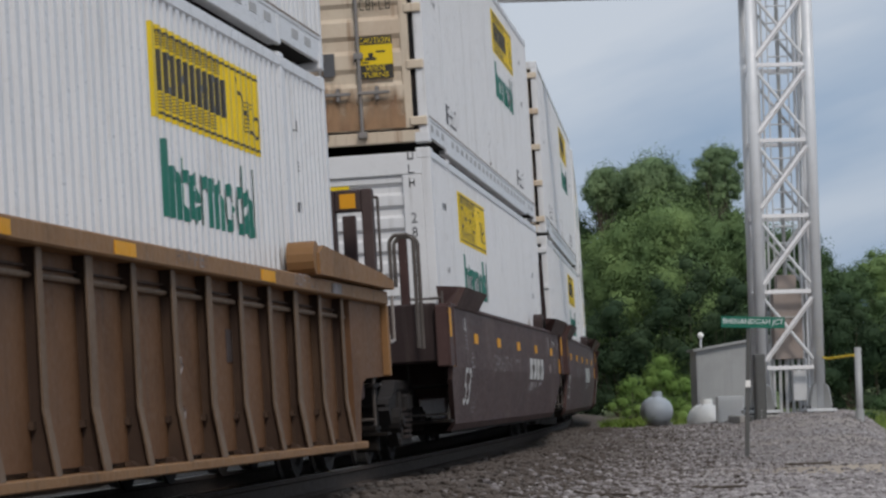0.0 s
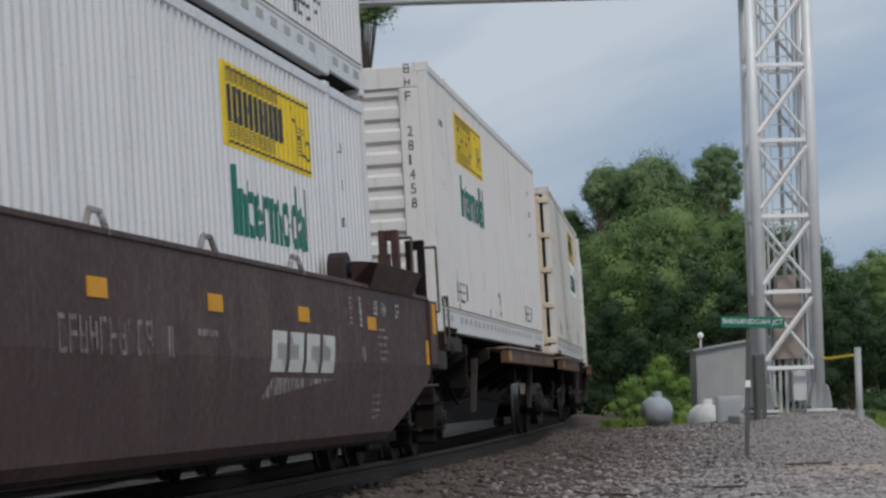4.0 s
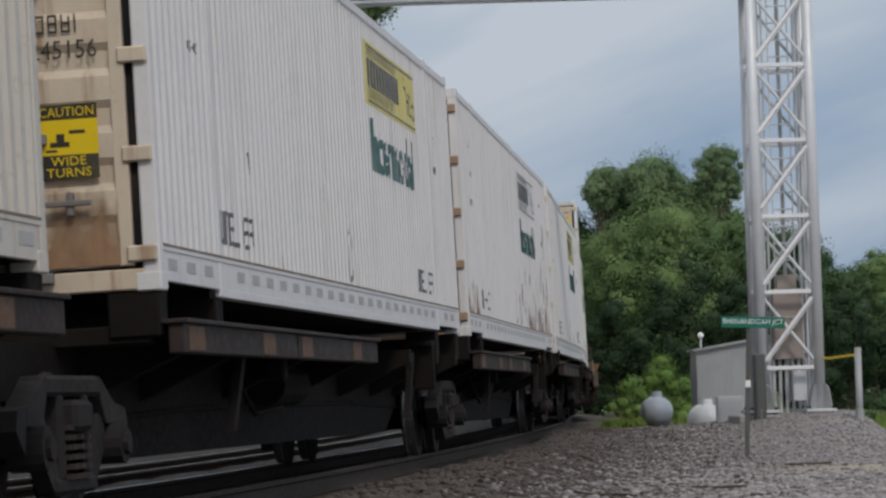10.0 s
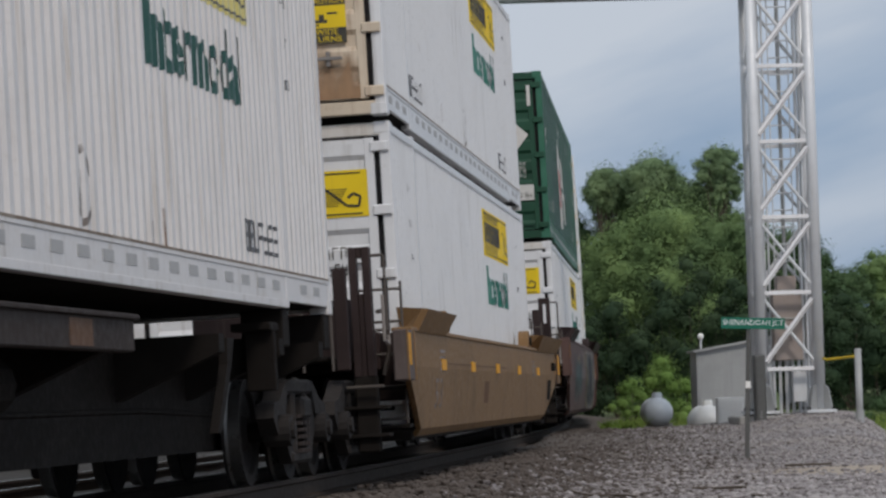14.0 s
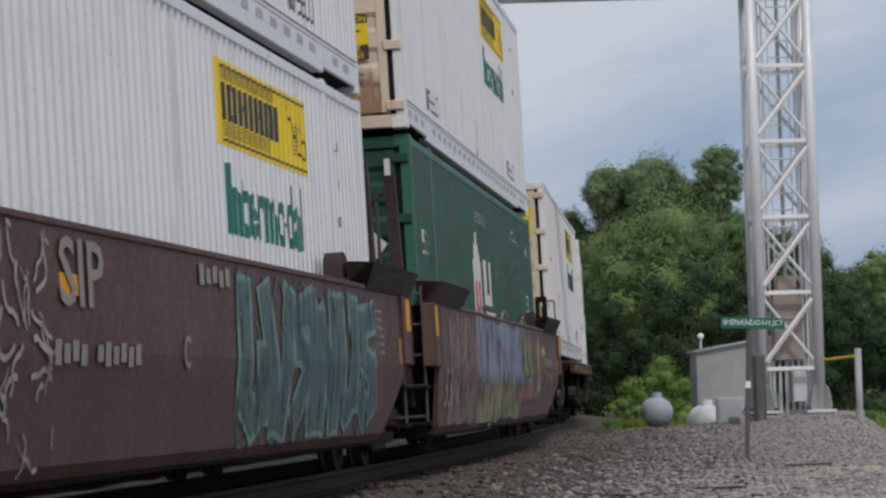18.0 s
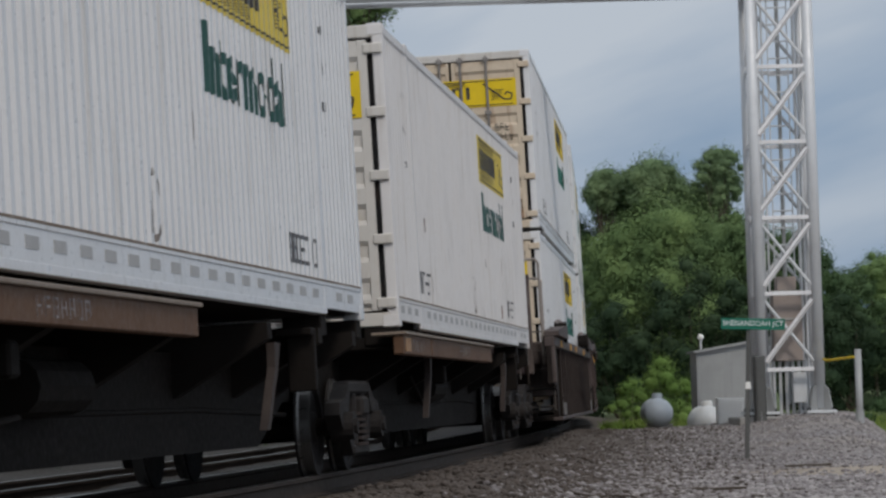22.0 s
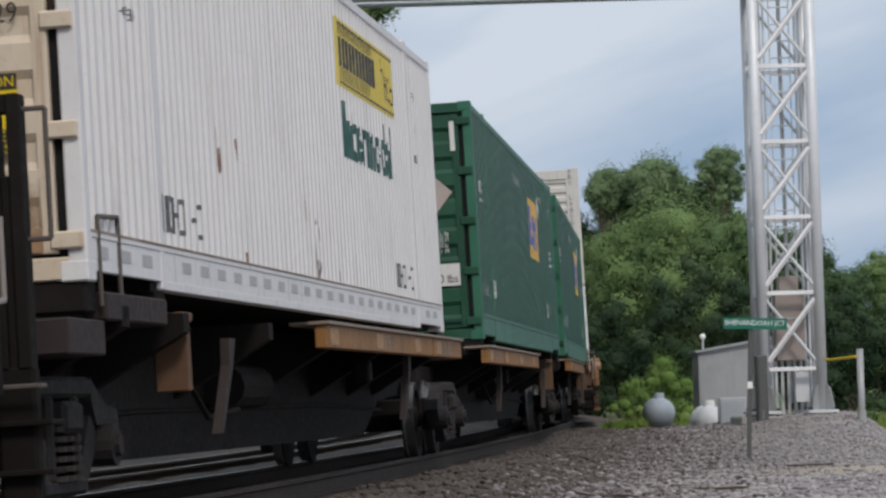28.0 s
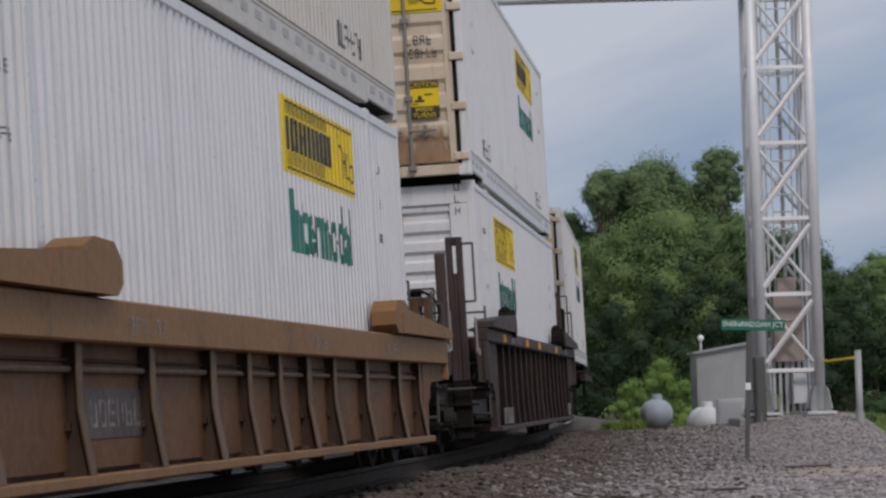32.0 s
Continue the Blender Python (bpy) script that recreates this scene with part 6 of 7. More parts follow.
# ---- bogies ----
WHEEL_R = 0.42


def lathe(profile, n, axis_x0):
    """Turns (x, radius) pairs about the x axis."""
    verts, faces = [], []
    k = len(profile)
    for i in range(n):
        a = 2 * math.pi * i / n
        verts += [(x, r * math.cos(a), r * math.sin(a)) for x, r in profile]
    for i in range(n):
        j = (i + 1) % n
        for p in range(k - 1):
            faces.append((i * k + p, j * k + p, j * k + p + 1, i * k + p + 1))
    return verts, faces


def build_bogie():
    root = tagged(new("bogie"), "dusty cast-steel two-axle freight bogie on the rails", "bogie", "bogies under the train")
    for sx in (-1, 1):
        x0, x1 = sorted((sx * 0.93, sx * 1.07))
        frame_ob = part("side_frame", boxes((x0, x1, -0.66, 0.66, 0.70, 0.82), (x0, x1, -0.46, 0.46, 0.15, 0.25), (x0, x1, -0.33, -0.23, 0.22, 0.72), (x0, x1, 0.23, 0.33, 0.22, 0.72), bevel=0.025), M_TRUCK, root, "cast side frame with open windows")
        for q in (-1, 1):
            part("pedestal_jaw", prism([(q * 0.60, 0.82), (q * 0.95, 0.66), (q * 1.22, 0.63), (q * 1.27, 0.52), (q * 1.10, 0.38), (q * 1.06, 0.54), (q * 0.72, 0.54), (q * 0.62, 0.68)], "x", x0, x1), M_TRUCK, frame_ob)
            part("tension_strut", prism([(q * 0.74, 0.56), (q * 0.62, 0.60), (q * 0.33, 0.26), (q * 0.46, 0.17), (q * 0.76, 0.42)], "x", x0 + 0.02, x1 - 0.02), M_TRUCK, frame_ob)
        for y in (-0.17, 0.0, 0.17):
            bm = bmesh.new()
            for i in range(6):
                z = 0.25 + 0.055 * i
                bmesh.ops.create_cone(bm, cap_ends=True, segments=10, radius1=0.07, radius2=0.07, depth=0.03, matrix=Matrix.Translation((sx * 1.04, y, z)))
            part("spring", bm, M_SPDARK, frame_ob)
        for y in (-0.889, 0.889):
            bm = tube(bmesh.new(), (sx * 0.93, y, 0.42), (sx * 1.14, y, 0.42), 0.125, 14)
            tube(bm, (sx * 1.12, y, 0.42), (sx * 1.17, y, 0.42), 0.07, 8)
            part("axle_box", bm, M_TRUCK, frame_ob)
        part("bolster_end", boxes((sx * 1.0, sx * 1.13, -0.2, 0.2, 0.50, 0.68), bevel=0.03), M_TRUCK, frame_ob)
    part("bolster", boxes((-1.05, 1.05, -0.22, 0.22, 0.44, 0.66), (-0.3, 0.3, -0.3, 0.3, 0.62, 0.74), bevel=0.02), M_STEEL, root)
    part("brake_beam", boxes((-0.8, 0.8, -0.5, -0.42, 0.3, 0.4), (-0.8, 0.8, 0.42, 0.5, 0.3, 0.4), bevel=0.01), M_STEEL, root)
    v, f = lathe([(0.66, 0.08), (0.665, 0.36), (0.665, WHEEL_R + 0.028), (0.69, WHEEL_R + 0.026), (0.71, WHEEL_R), (0.80, WHEEL_R - 0.005), (0.80, 0.34), (0.765, 0.32), (0.745, 0.16), (0.80, 0.12), (0.80, 0.0)], 40, 0)
    for y in (-0.889, 0.889):
        ws = part("wheelset", tube(bmesh.new(), (-0.95, 0, 0), (0.95, 0, 0), 0.08, 12), M_STEEL, root, "pair of wheels on one axle")
        ws.location = (0, y, WHEEL_R)
        for sx in (-1, 1):
            slots = [1 if (p % 10) in (3, 4) else 0 for p in range(len(f))]
            mesh_object("wheel", [(sx * a, b, c) for a, b, c in v], f if sx > 0 else [tuple(reversed(q)) for q in f], [M_TRUCK, M_WHEEL], ws, "steel wheel with a worn tread", slots)
    return root

# ---- the train, from its leading end to its trailing end ----
MOVERS = []  # thing, metres along the train, half base, height above the rails, turned end for end


def put(ob, s, half=6.0, h=0.0, turned=False):
    MOVERS.append((ob, s, half, h, turned))
    return ob


PROTOS = {}


def proto(kind):
    if kind in PROTOS:
        return PROTOS[kind], False
    makers = {
        "new": lambda: white_container(M_WHITE, M_WHITE, "", "", False, False, 11, label="clean white corrugated container with a yellow brand panel and green lettering"),
        "front": lambda: white_container(M_WHITE, M_WHITE, "281458", "", False, False, 12, label="white corrugated container, front wall leading, number down its corner post"),
        "spinefront": lambda: white_container(M_PLAIN, M_WHITE, "281458", "", True, False, 27, 2, label="weathered white corrugated container on a spine car, front wall leading"),
        "upper": lambda: white_container(M_WHITE, M_DOOR, "", "", True, True, 13, label="white corrugated container with yellowed doors, stacked on another"),
        "upperwhite": lambda: white_container(M_WHITE, M_WHITE, "", "", True, True, 25, label="white corrugated container with white doors, stacked on another"),
        "whitefront": lambda: white_container(M_WHITE, M_DOOR, "", "", True, False, 22, label="white corrugated container, clean front wall leading"),
        "stainedfront": lambda: white_container(M_WHITE, M_DOOR, "", "", True, False, 23, label="white corrugated container, brown-stained front wall leading", front_paint=M_DOOR),
        "creamfront": lambda: white_container(M_CREAM, M_CREAM, "", "dull", True, False, 14, label="cream-white corrugated container, stained front wall leading"),
        "old": lambda: white_container(M_CREAM, M_DOOR, "261076", "dull", True, True, 15, 8, "weathered white corrugated container with yellowed doors and a caution placard", patch=True),
        "ghost": lambda: white_container(M_PLAIN, M_DOOR, "", "bleached", True, True, 16, 5, "white container with its brand panel bleached away"),
        "beige": lambda: white_container(M_RUSTY, M_RUSTY, "239601", "faded", True, False, 17, 10, "beige dirty corrugated container with a faded brand panel"),
        "bright": lambda: white_container(M_PLAIN, M_DOOR, "245156", "faded", True, True, 18, 0, "white corrugated container with a fading brand panel and rust-stained doors"),
        "rusty": lambda: white_container(M_PLAIN, M_DOORRUST, "", "grey", True, True, 19, 60, "white corrugated container streaked with rust along its lower side"),
        "pale": lambda: white_container(M_PLAIN, M_CREAM, "", "dull", True, True, 26, 2, "weathered white corrugated container with pale doors and a caution placard"),
        "late": lambda: white_container(M_PLAIN, M_DOOR, "", "pale", True, True, 24, 2, "weathered white corrugated container with dark green lettering"),
        "plain": lambda: white_container(M_PLAIN, M_DOOR, "248029", "dull", True, True, 20, 4, "weathered white corrugated container with cream doors and a caution placard"),
        "clean": lambda: white_container(M_WHITE, M_CREAM, "240091", "dull", True, False, 21, 0, "white corrugated container with pale cream doors"),
        "tower": lambda: green_container("897", "tower", 31, "dark green corrugated container with a white tower emblem"),
        "emblem": lambda: green_container("686508", "panel", 32, "green corrugated container with a yellow and blue emblem and soot-marked doors"),
    }
    PROTOS[kind] = makers[kind]()
    return PROTOS[kind], True


def load(kind, near, h, turned=False):
    ob, fresh = proto(kind)
    put(ob if fresh else copy_thing(ob, Matrix()), near + END, 6.0, h, turned)


ON_SPINE, LOWER, UPPER = 1.34, 0.40, 3.366
for kind, near, h, turned in (
        ("new", 9.75, LOWER, False), ("upper", 9.75, UPPER, False),
        ("front", 33.25, LOWER, True), ("upper", 33.25, UPPER, False),
        ("new", 52.5, LOWER, False), ("upper", 52.5, UPPER, False),
        ("new", 71.6, LOWER, False), ("stainedfront", 71.7, UPPER, True),
        ("spinefront", 92.95, ON_SPINE, True), ("old", 113.6, ON_SPINE, False), ("ghost", 132.2, ON_SPINE, False), ("beige", 150.7, ON_SPINE, True),
        ("bright", 169.5, ON_SPINE, False), ("rusty", 186.75, ON_SPINE, False), ("late", 204.0, ON_SPINE, False), ("late", 220.9, ON_SPINE, False),
        ("new", 241.3, LOWER, False), ("upper", 241.2, UPPER, False),
        ("new", 265.35, LOWER, False), ("tower", 265.35, UPPER, False),
        ("new", 284.5, LOWER, False), ("upper", 284.5, UPPER, False),
        ("tower", 304.1, LOWER, False), ("upper", 304.0, UPPER, False),
        ("plain", 325.15, ON_SPINE, False), ("clean", 345.4, ON_SPINE, False), ("pale", 363.9, ON_SPINE, False),
        ("upper", 384.5, LOWER, False), ("upper", 384.5, UPPER, False),
        ("new", 404.0, LOWER, False), ("upperwhite", 404.0, UPPER, False),
        ("front", 423.4, LOWER, True), ("whitefront", 423.3, UPPER, True),
        ("plain", 444.1, ON_SPINE, False), ("emblem", 464.7, ON_SPINE, False), ("emblem", 482.9, ON_SPINE, False),
        ("new", 503.75, LOWER, False), ("creamfront", 503.8, UPPER, True),
        ("front", 527.4, LOWER, True), ("upper", 527.2, UPPER, False),
        ("bright", 548.5, ON_SPINE, False)):
    load(kind, near, h, turned)

INNER, OUTER, HANDBRAKE, BARE = (1.0, False), (2.3, False), (2.3, True), (1.8, False)
G = {"a": [((-6.6, -2.6, 0.4, 1.46, 5, "teal", "mauve"),), (-2.4, 0.2, 0.9, 1.5, [("mauve", 0.9)], "ochre", 3), (0.6, 6.5, 0.3, 1.5, [("ochre", 0.35), ("mauve", 0.3), ("ochre", 0.35)], "mauve", 8),
           (1.2, 6.15, 0.30, 1.52, "black", "pale")],
     "b": [(-7.8, -4.15, 0.30, 1.52, [], "pale", 85), ("SIP", -4.05, 1.14, 0.95), ("---- ------", -4.2, 0.84, 1.95), ("C", -1.15, 0.84, 0.19), ("-----", -0.6, 1.36, 1.0),
           (0.6, 6.5, 0.34, 1.5, [], "teal", 44), (0.55, 6.6, 0.33, 1.5, "teal", "mint")],
     "c": [(-7.6, -4.45, 0.29, 1.52, [("mauve", 1.0)], "red", 12), (-7.8, -4.6, 0.30, 1.5, [], "teal", 5), (-7.5, -4.5, 0.34, 1.5, [], "mauve", 7),
           (-4.5, 2.0, 0.70, 1.55, [("blue", 1.0)], "indigo", 16), (-4.5, 1.6, 0.29, 0.84, [("olive", 1.0)], "indigo", 10),
           (1.95, 3.9, 0.72, 1.54, [("mint", 1.0)], "teal", 3), (2.05, 3.8, 0.84, 1.5, "olive", "teal"), (1.5, 4.5, 0.5, 0.80, [("red", 1.0)], "mauve", 8),
           (3.95, 4.45, 0.76, 1.45, [("red", 1.0)], "mauve", 2), (4.5, 5.2, 0.55, 1.45, [("mauve", 1.0)], "pale", 4),
           ("BOX OF", 6.2, 0.80, 0.95), ("----", 7.25, 0.80, 0.5), ("----------", 6.05, 1.03, 1.7)]}
EVEN = [-7.2 + 1.045 * i for i in range(15)]
UNEVEN = [-7.75, -5.95, -4.18, -2.39, -1.15, 0.04, 1.26, 2.49, 4.21, 6.22, 7.6]
WELLS = [
    (lambda: ribbed_well(1.56, 0.12, M_TAN, M_TANWALL, (INNER, OUTER), "rusty tan ribbed well car carrying two stacked containers", ribs=EVEN, tips=(8.5, 9.6)), 9.75),
    (lambda: smooth_well(1.57, M_WELL, (9.38, 8.75, 8.25, 7.2), (OUTER, INNER), brand_side, "brown smooth-sided well car with white stencils", pipes=True), 33.25),
    (lambda: smooth_well(1.57, M_WELL, (8.6, 8.65, 8.25, 7.2), (INNER, INNER), brand_side, "brown smooth-sided well car with white stencils"), 52.5),
    (lambda: smooth_well(1.57, M_WELL, (8.6, 8.65, 9.9, 7.6), (INNER, OUTER), brand_side, "brown smooth-sided well car with white stencils and handles along its top", hooks=(-3.5, -0.55, 2.6)), 71.6),
    (lambda: smooth_well(1.27, M_OCHRE, (9.38, 8.3, 10.0, 8.0), (OUTER, BARE), plain_marks, "dirty ochre-tan smooth-sided well car", tall=(2.0, 2.0), guides=((-8.85, -6.2), (5.95, 10.1))), 241.3),
    (lambda: smooth_well(1.57, M_WELLFADED, (9.38, 8.6, 8.25, 7.2), (OUTER, INNER), with_graffiti(41, G["a"]), "brown well car covered in teal and ochre graffiti", guide_mat=M_WELLDARK), 265.35),
    (lambda: smooth_well(1.57, M_WELLRED, (8.6, 8.65, 8.25, 7.2), (INNER, INNER), with_graffiti(42, G["b"]), "brown well car with black, white and teal graffiti", guide_mat=M_WELLDARK), 284.5),
    (lambda: smooth_well(1.57, M_WELLFADED, (8.65, 8.5, 9.3, 7.3), (INNER, BARE), with_graffiti(43, G["c"], M_SCRAWL, (5.45, 8.0)), "brown well car with blue, olive and mauve graffiti", guide_mat=M_WELLDARK, hooks=(-3.5, -0.55, 2.6)), 304.1),
    (lambda: ribbed_well(1.55, 0.16, M_WELLGREY, M_WALLBLACK, (OUTER, INNER), "dark brown ribbed well car carrying two stacked containers", lock_mat=M_DIM, ribs=EVEN, tips=(9.75, 8.5), pipes=True), 384.5),
    (lambda: ribbed_well(1.55, 0.16, M_WELLUMBER, M_WELLWALL, (INNER, INNER), "dark brown ribbed well car carrying two stacked containers", ribs=EVEN), 404.0),
    (lambda: ribbed_well(1.55, 0.16, M_WELLUMBER, M_WELLWALL, (INNER, OUTER), "dark brown ribbed well car carrying two stacked containers", ribs=EVEN, tips=(8.5, 9.75)), 423.4),
    (lambda: ribbed_well(1.22, 0.24, M_TAN, M_TANWALL, (HANDBRAKE, OUTER), "ochre-tan ribbed well car with rust and dirt", tall=(1.7, 1.7), ribs=UNEVEN, tips=(9.4, 9.4)), 503.75),
    (lambda: ribbed_well(1.44, 0.15, M_WELLUMBER, M_WELLWALL, (HANDBRAKE, OUTER), "dark brown ribbed well car carrying two stacked containers", ribs=EVEN, tips=(9.75, 9.75)), 527.3),
]
for maker, near in WELLS:
    put(maker(), near + END)

WIDE_PLATES, DARK_PLATES = ((-0.6, 1.75), (1.85, 8.6)), ((0.1, 4.3), (4.36, 8.6))
for near, mat, plates, top, flip, label in (
        (92.95, M_SPRUST, WIDE_PLATES, 1.26, True, "rusty brown spine car platform"), (113.6, M_SPRUST, WIDE_PLATES, 1.25, False, "rusty brown spine car platform"),
        (132.2, M_SPRUST, WIDE_PLATES, 1.25, False, "rusty brown spine car platform"), (150.7, M_SPDARK, DARK_PLATES, 1.21, True, "sooty dark spine car platform"),
        (169.5, M_SPDARK, DARK_PLATES, 1.15, False, "sooty dark spine car platform"), (186.75, M_SPDARK, DARK_PLATES, 1.15, False, "sooty dark spine car platform"),
        (204.0, M_SPDARK, DARK_PLATES, 1.15, False, "sooty dark spine car platform"), (220.9, M_SPDARK, DARK_PLATES, 1.15, False, "sooty dark spine car platform"),
        (325.15, M_SPRUST, WIDE_PLATES, 1.25, True, "brown spine car platform"), (345.4, M_SPRUST, WIDE_PLATES, 1.27, False, "brown spine car platform"),
        (363.9, M_SPRUST, WIDE_PLATES, 1.26, False, "brown spine car platform"), (444.1, M_SPYEL, WIDE_PLATES, 1.26, True, "ochre-yellow rusty spine car platform"),
        (464.7, M_SPYEL, WIDE_PLATES, 1.24, False, "ochre-yellow rusty spine car platform"), (482.9, M_SPYEL, WIDE_PLATES, 1.26, False, "ochre-yellow rusty spine car platform"),
        (548.5, M_SPDARK, DARK_PLATES, 1.15, True, "sooty dark spine car platform")):
    put(spine_platform(mat, plates, top, label, flip=flip, first=near in (92.95, 325.15, 444.1, 548.5)), near + END)

bogie = build_bogie()
BOGIES = [27.4, 31.75, 50.95, 70.1, 89.0, 93.3, 111.3, 130.8, 149.4, 168.2, 186.3, 203.5, 220.5, 236.7, 239.7, 258.9, 263.8, 283.0, 302.4, 321.7, 325.2,
          343.3, 362.7, 379.9, 382.9, 402.4, 421.8, 441.0, 444.4, 462.6, 481.9, 498.9, 502.2, 521.4, 525.9, 545.0, 548.6]
for i, s in enumerate(BOGIES):
    put(bogie if i == 0 else copy_thing(bogie, Matrix()), s, 0.9)

# ---- signal tower ----
TX0, TX1, TY0, TY1 = 5.46, 6.45, 53.5, 54.55


def build_tower():
    root = tagged(new("signal_tower"), "galvanised lattice signal mast with ladder and overhead arm", "signal tower")
    base, top = 0.31, 9.4
    for x in (TX0, TX1):
        for y in (TY0, TY1):
            part("leg", tube(bmesh.new(), (x, y, base), (x, y, top), 0.098, 16), M_GALV, root, "thick tubular leg", smooth=True)
            part("foot", boxes((x - 0.26, x + 0.26, y - 0.26, y + 0.26, base - 0.08, base - 0.03), bevel=0.006), M_GALV, root)
            bm = bmesh.new()
            for k in range(4):
                a = math.pi / 2 * k + math.pi / 4
                d = Vector((math.cos(a), math.sin(a), 0))
                n = Vector((-d.y, d.x, 0)) * 0.012
                p = Vector((x, y, 0))
                q = [p + d * 0.09 + Vector((0, 0, base - 0.03)), p + d * 0.28 + Vector((0, 0, base - 0.03)), p + d * 0.19 + Vector((0, 0, base + 0.35)), p + d * 0.09 + Vector((0, 0, base + 0.42))]
                a1, b1 = [bm.verts.new(v - n) for v in q], [bm.verts.new(v + n) for v in q]
                bm.faces.new(a1)
                bm.faces.new(b1[::-1])
                for i in range(4):
                    bm.faces.new((a1[i], a1[(i + 1) % 4], b1[(i + 1) % 4], b1[i]))
            bmesh.ops.recalc_face_normals(bm, faces=bm.faces)
            part("foot_gusset", bm, M_SHED, root)
            part("anchor", tubes([[(x + sx * 0.2, y + sy * 0.2, base - 0.2), (x + sx * 0.2, y + sy * 0.2, base + 0.02)] for sx in (-1, 1) for sy in (-1, 1)], 0.018, 6), M_STEEL, root)
    levels = [1.0 + 1.318 * i for i in range(7)]
    for i, z in enumerate(levels):
        for y in (TY0, TY1):
            part("strut", boxes((TX0 + 0.08, TX1 - 0.08, y - 0.035, y + 0.035, z - 0.035, z + 0.035), bevel=0.006), M_BRACE, root)
        for x in (TX0, TX1):
            part("strut", boxes((x - 0.035, x + 0.035, TY0 + 0.08, TY1 - 0.08, z - 0.035, z + 0.035), bevel=0.006), M_BRACE, root)
        if i + 1 < len(levels):
            a, b = z + 0.13, levels[i + 1] - 0.12
            for y, o in ((TY0, -0.05), (TY1, 0.05)):
                part("brace", tube(bmesh.new(), (TX0 + 0.08, y + o, a), (TX1 - 0.08, y + o, b), 0.045, 4), M_BRACE, root, "flat brace with its glint in the colour")
                part("brace", tube(bmesh.new(), (TX0 + 0.08, y + o * 0.2, b), (TX1 - 0.08, y + o * 0.2, a), 0.03, 8), M_GALV, root)
            for x in (TX0, TX1):
                part("brace", tube(bmesh.new(), (x, TY0 + 0.08, a if i % 2 else b), (x, TY1 - 0.08, b if i % 2 else a), 0.03, 8), M_BRACE, root)
    ladder = part("ladder", tubes([[(5.83, 54.3, 1.9), (5.83, 54.3, 9.3)], [(6.18, 54.3, 1.9), (6.18, 54.3, 9.3)]] + [[(5.83, 54.3, 2.0 + 0.3 * i), (6.18, 54.3, 2.0 + 0.3 * i)] for i in range(24)], 0.014, 6), M_GALV, root)
    for x, r in ((5.66, 0.03), (5.74, 0.02), (6.30, 0.03), (6.38, 0.022), (6.02, 0.035)):
        part("conduit", tube(bmesh.new(), (x, 54.42, 0.4), (x, 54.42, 9.2), r, 8), M_GALV if x != 6.02 else M_SHED, root)
    # the arm over the tracks, seen from beneath its lower edge
    for y in (TY0, TY1):
        part("arm_chord", tube(bmesh.new(), (TX0, y, 7.68), (-9.5, y, 7.68), 0.055, 10), M_GALV, root)
        part("arm_chord", tube(bmesh.new(), (TX0, y, 8.72), (-9.5, y, 8.72), 0.055, 10), M_GALV, root)
        bm = bmesh.new()
        for i in range(14):
            x = TX0 - 1.06 * i
            tube(bm, (x, y, 7.68), (x - 1.06, y, 8.72) if i % 2 else (x - 1.06, y, 8.72), 0.025, 6)
            tube(bm, (x, y, 7.68), (x, y, 8.72), 0.025, 6)
        part("arm_lacing", bm, M_GALV, root)
    part("arm_deck", boxes((-9.5, TX0, TY0 + 0.1, TY1 - 0.1, 7.72, 7.75)), M_GALV, root, "grating walkway")
    cab = part("equipment_box", boxes((5.72, 6.22, 53.75, 54.2, 1.15, 2.35), (5.80, 6.14, 53.8, 54.2, 2.38, 2.62), bevel=0.012), M_CABINET, root, "brown equipment box on the mast")
    for z in (2.34, 1.855):
        part("box_lid", boxes((5.70, 6.24, 53.73, 54.22, z, z + 0.04), bevel=0.006), M_CONCRETE, cab)
    for i in range(6):
        part("box_stand", tube(bmesh.new(), (5.72 + 0.11 * i, 54.0, 0.2), (5.72 + 0.11 * i, 54.0, 1.15), 0.03, 8), M_GALV, root)
    part("junction_box", boxes((6.02, 6.26, 53.7, 53.9, 0.42, 0.95), bevel=0.01), M_GALV, root)
    return root


build_tower()
slab = tagged(part("concrete_slab", boxes((5.0, 7.1, 53.0, 55.2, -0.4, 0.195), bevel=0.02), M_CONCRETE, None), "concrete footing slab under the signal tower", "slab", kind="structure")


def build_sign():
    root = tagged(new("station_sign"), "green location sign with white letters on a thin steel post", "sign")
    part("post", boxes((4.22, 4.285, 43.98, 44.02, -0.5, 1.6), bevel=0.004), M_SIGNPOST, root)
    board = part("board", boxes((3.855, 4.765, 43.955, 43.963, 1.525, 1.685), bevel=0.002), M_SIGN, root, "green sheet with white letters")
    bm = letters("SHENANDOAH JCT", 0.098, 0.86)
    for v in bm.verts:
        v.co = (3.88 + v.co.x, 43.951, 1.556 + v.co.y)
    part("lettering", bm, M_SIGNWHITE, board)
    part("tag", boxes((4.215, 4.29, 43.97, 43.98, 0.68, 0.78)), M_TANK, root)
    root.matrix_basis = Matrix.Translation((4.28, 44, 0)) @ Matrix.Rotation(radians(2.6), 4, "Y") @ Matrix.Translation((-4.28, -44, 0))
    return root


build_sign()


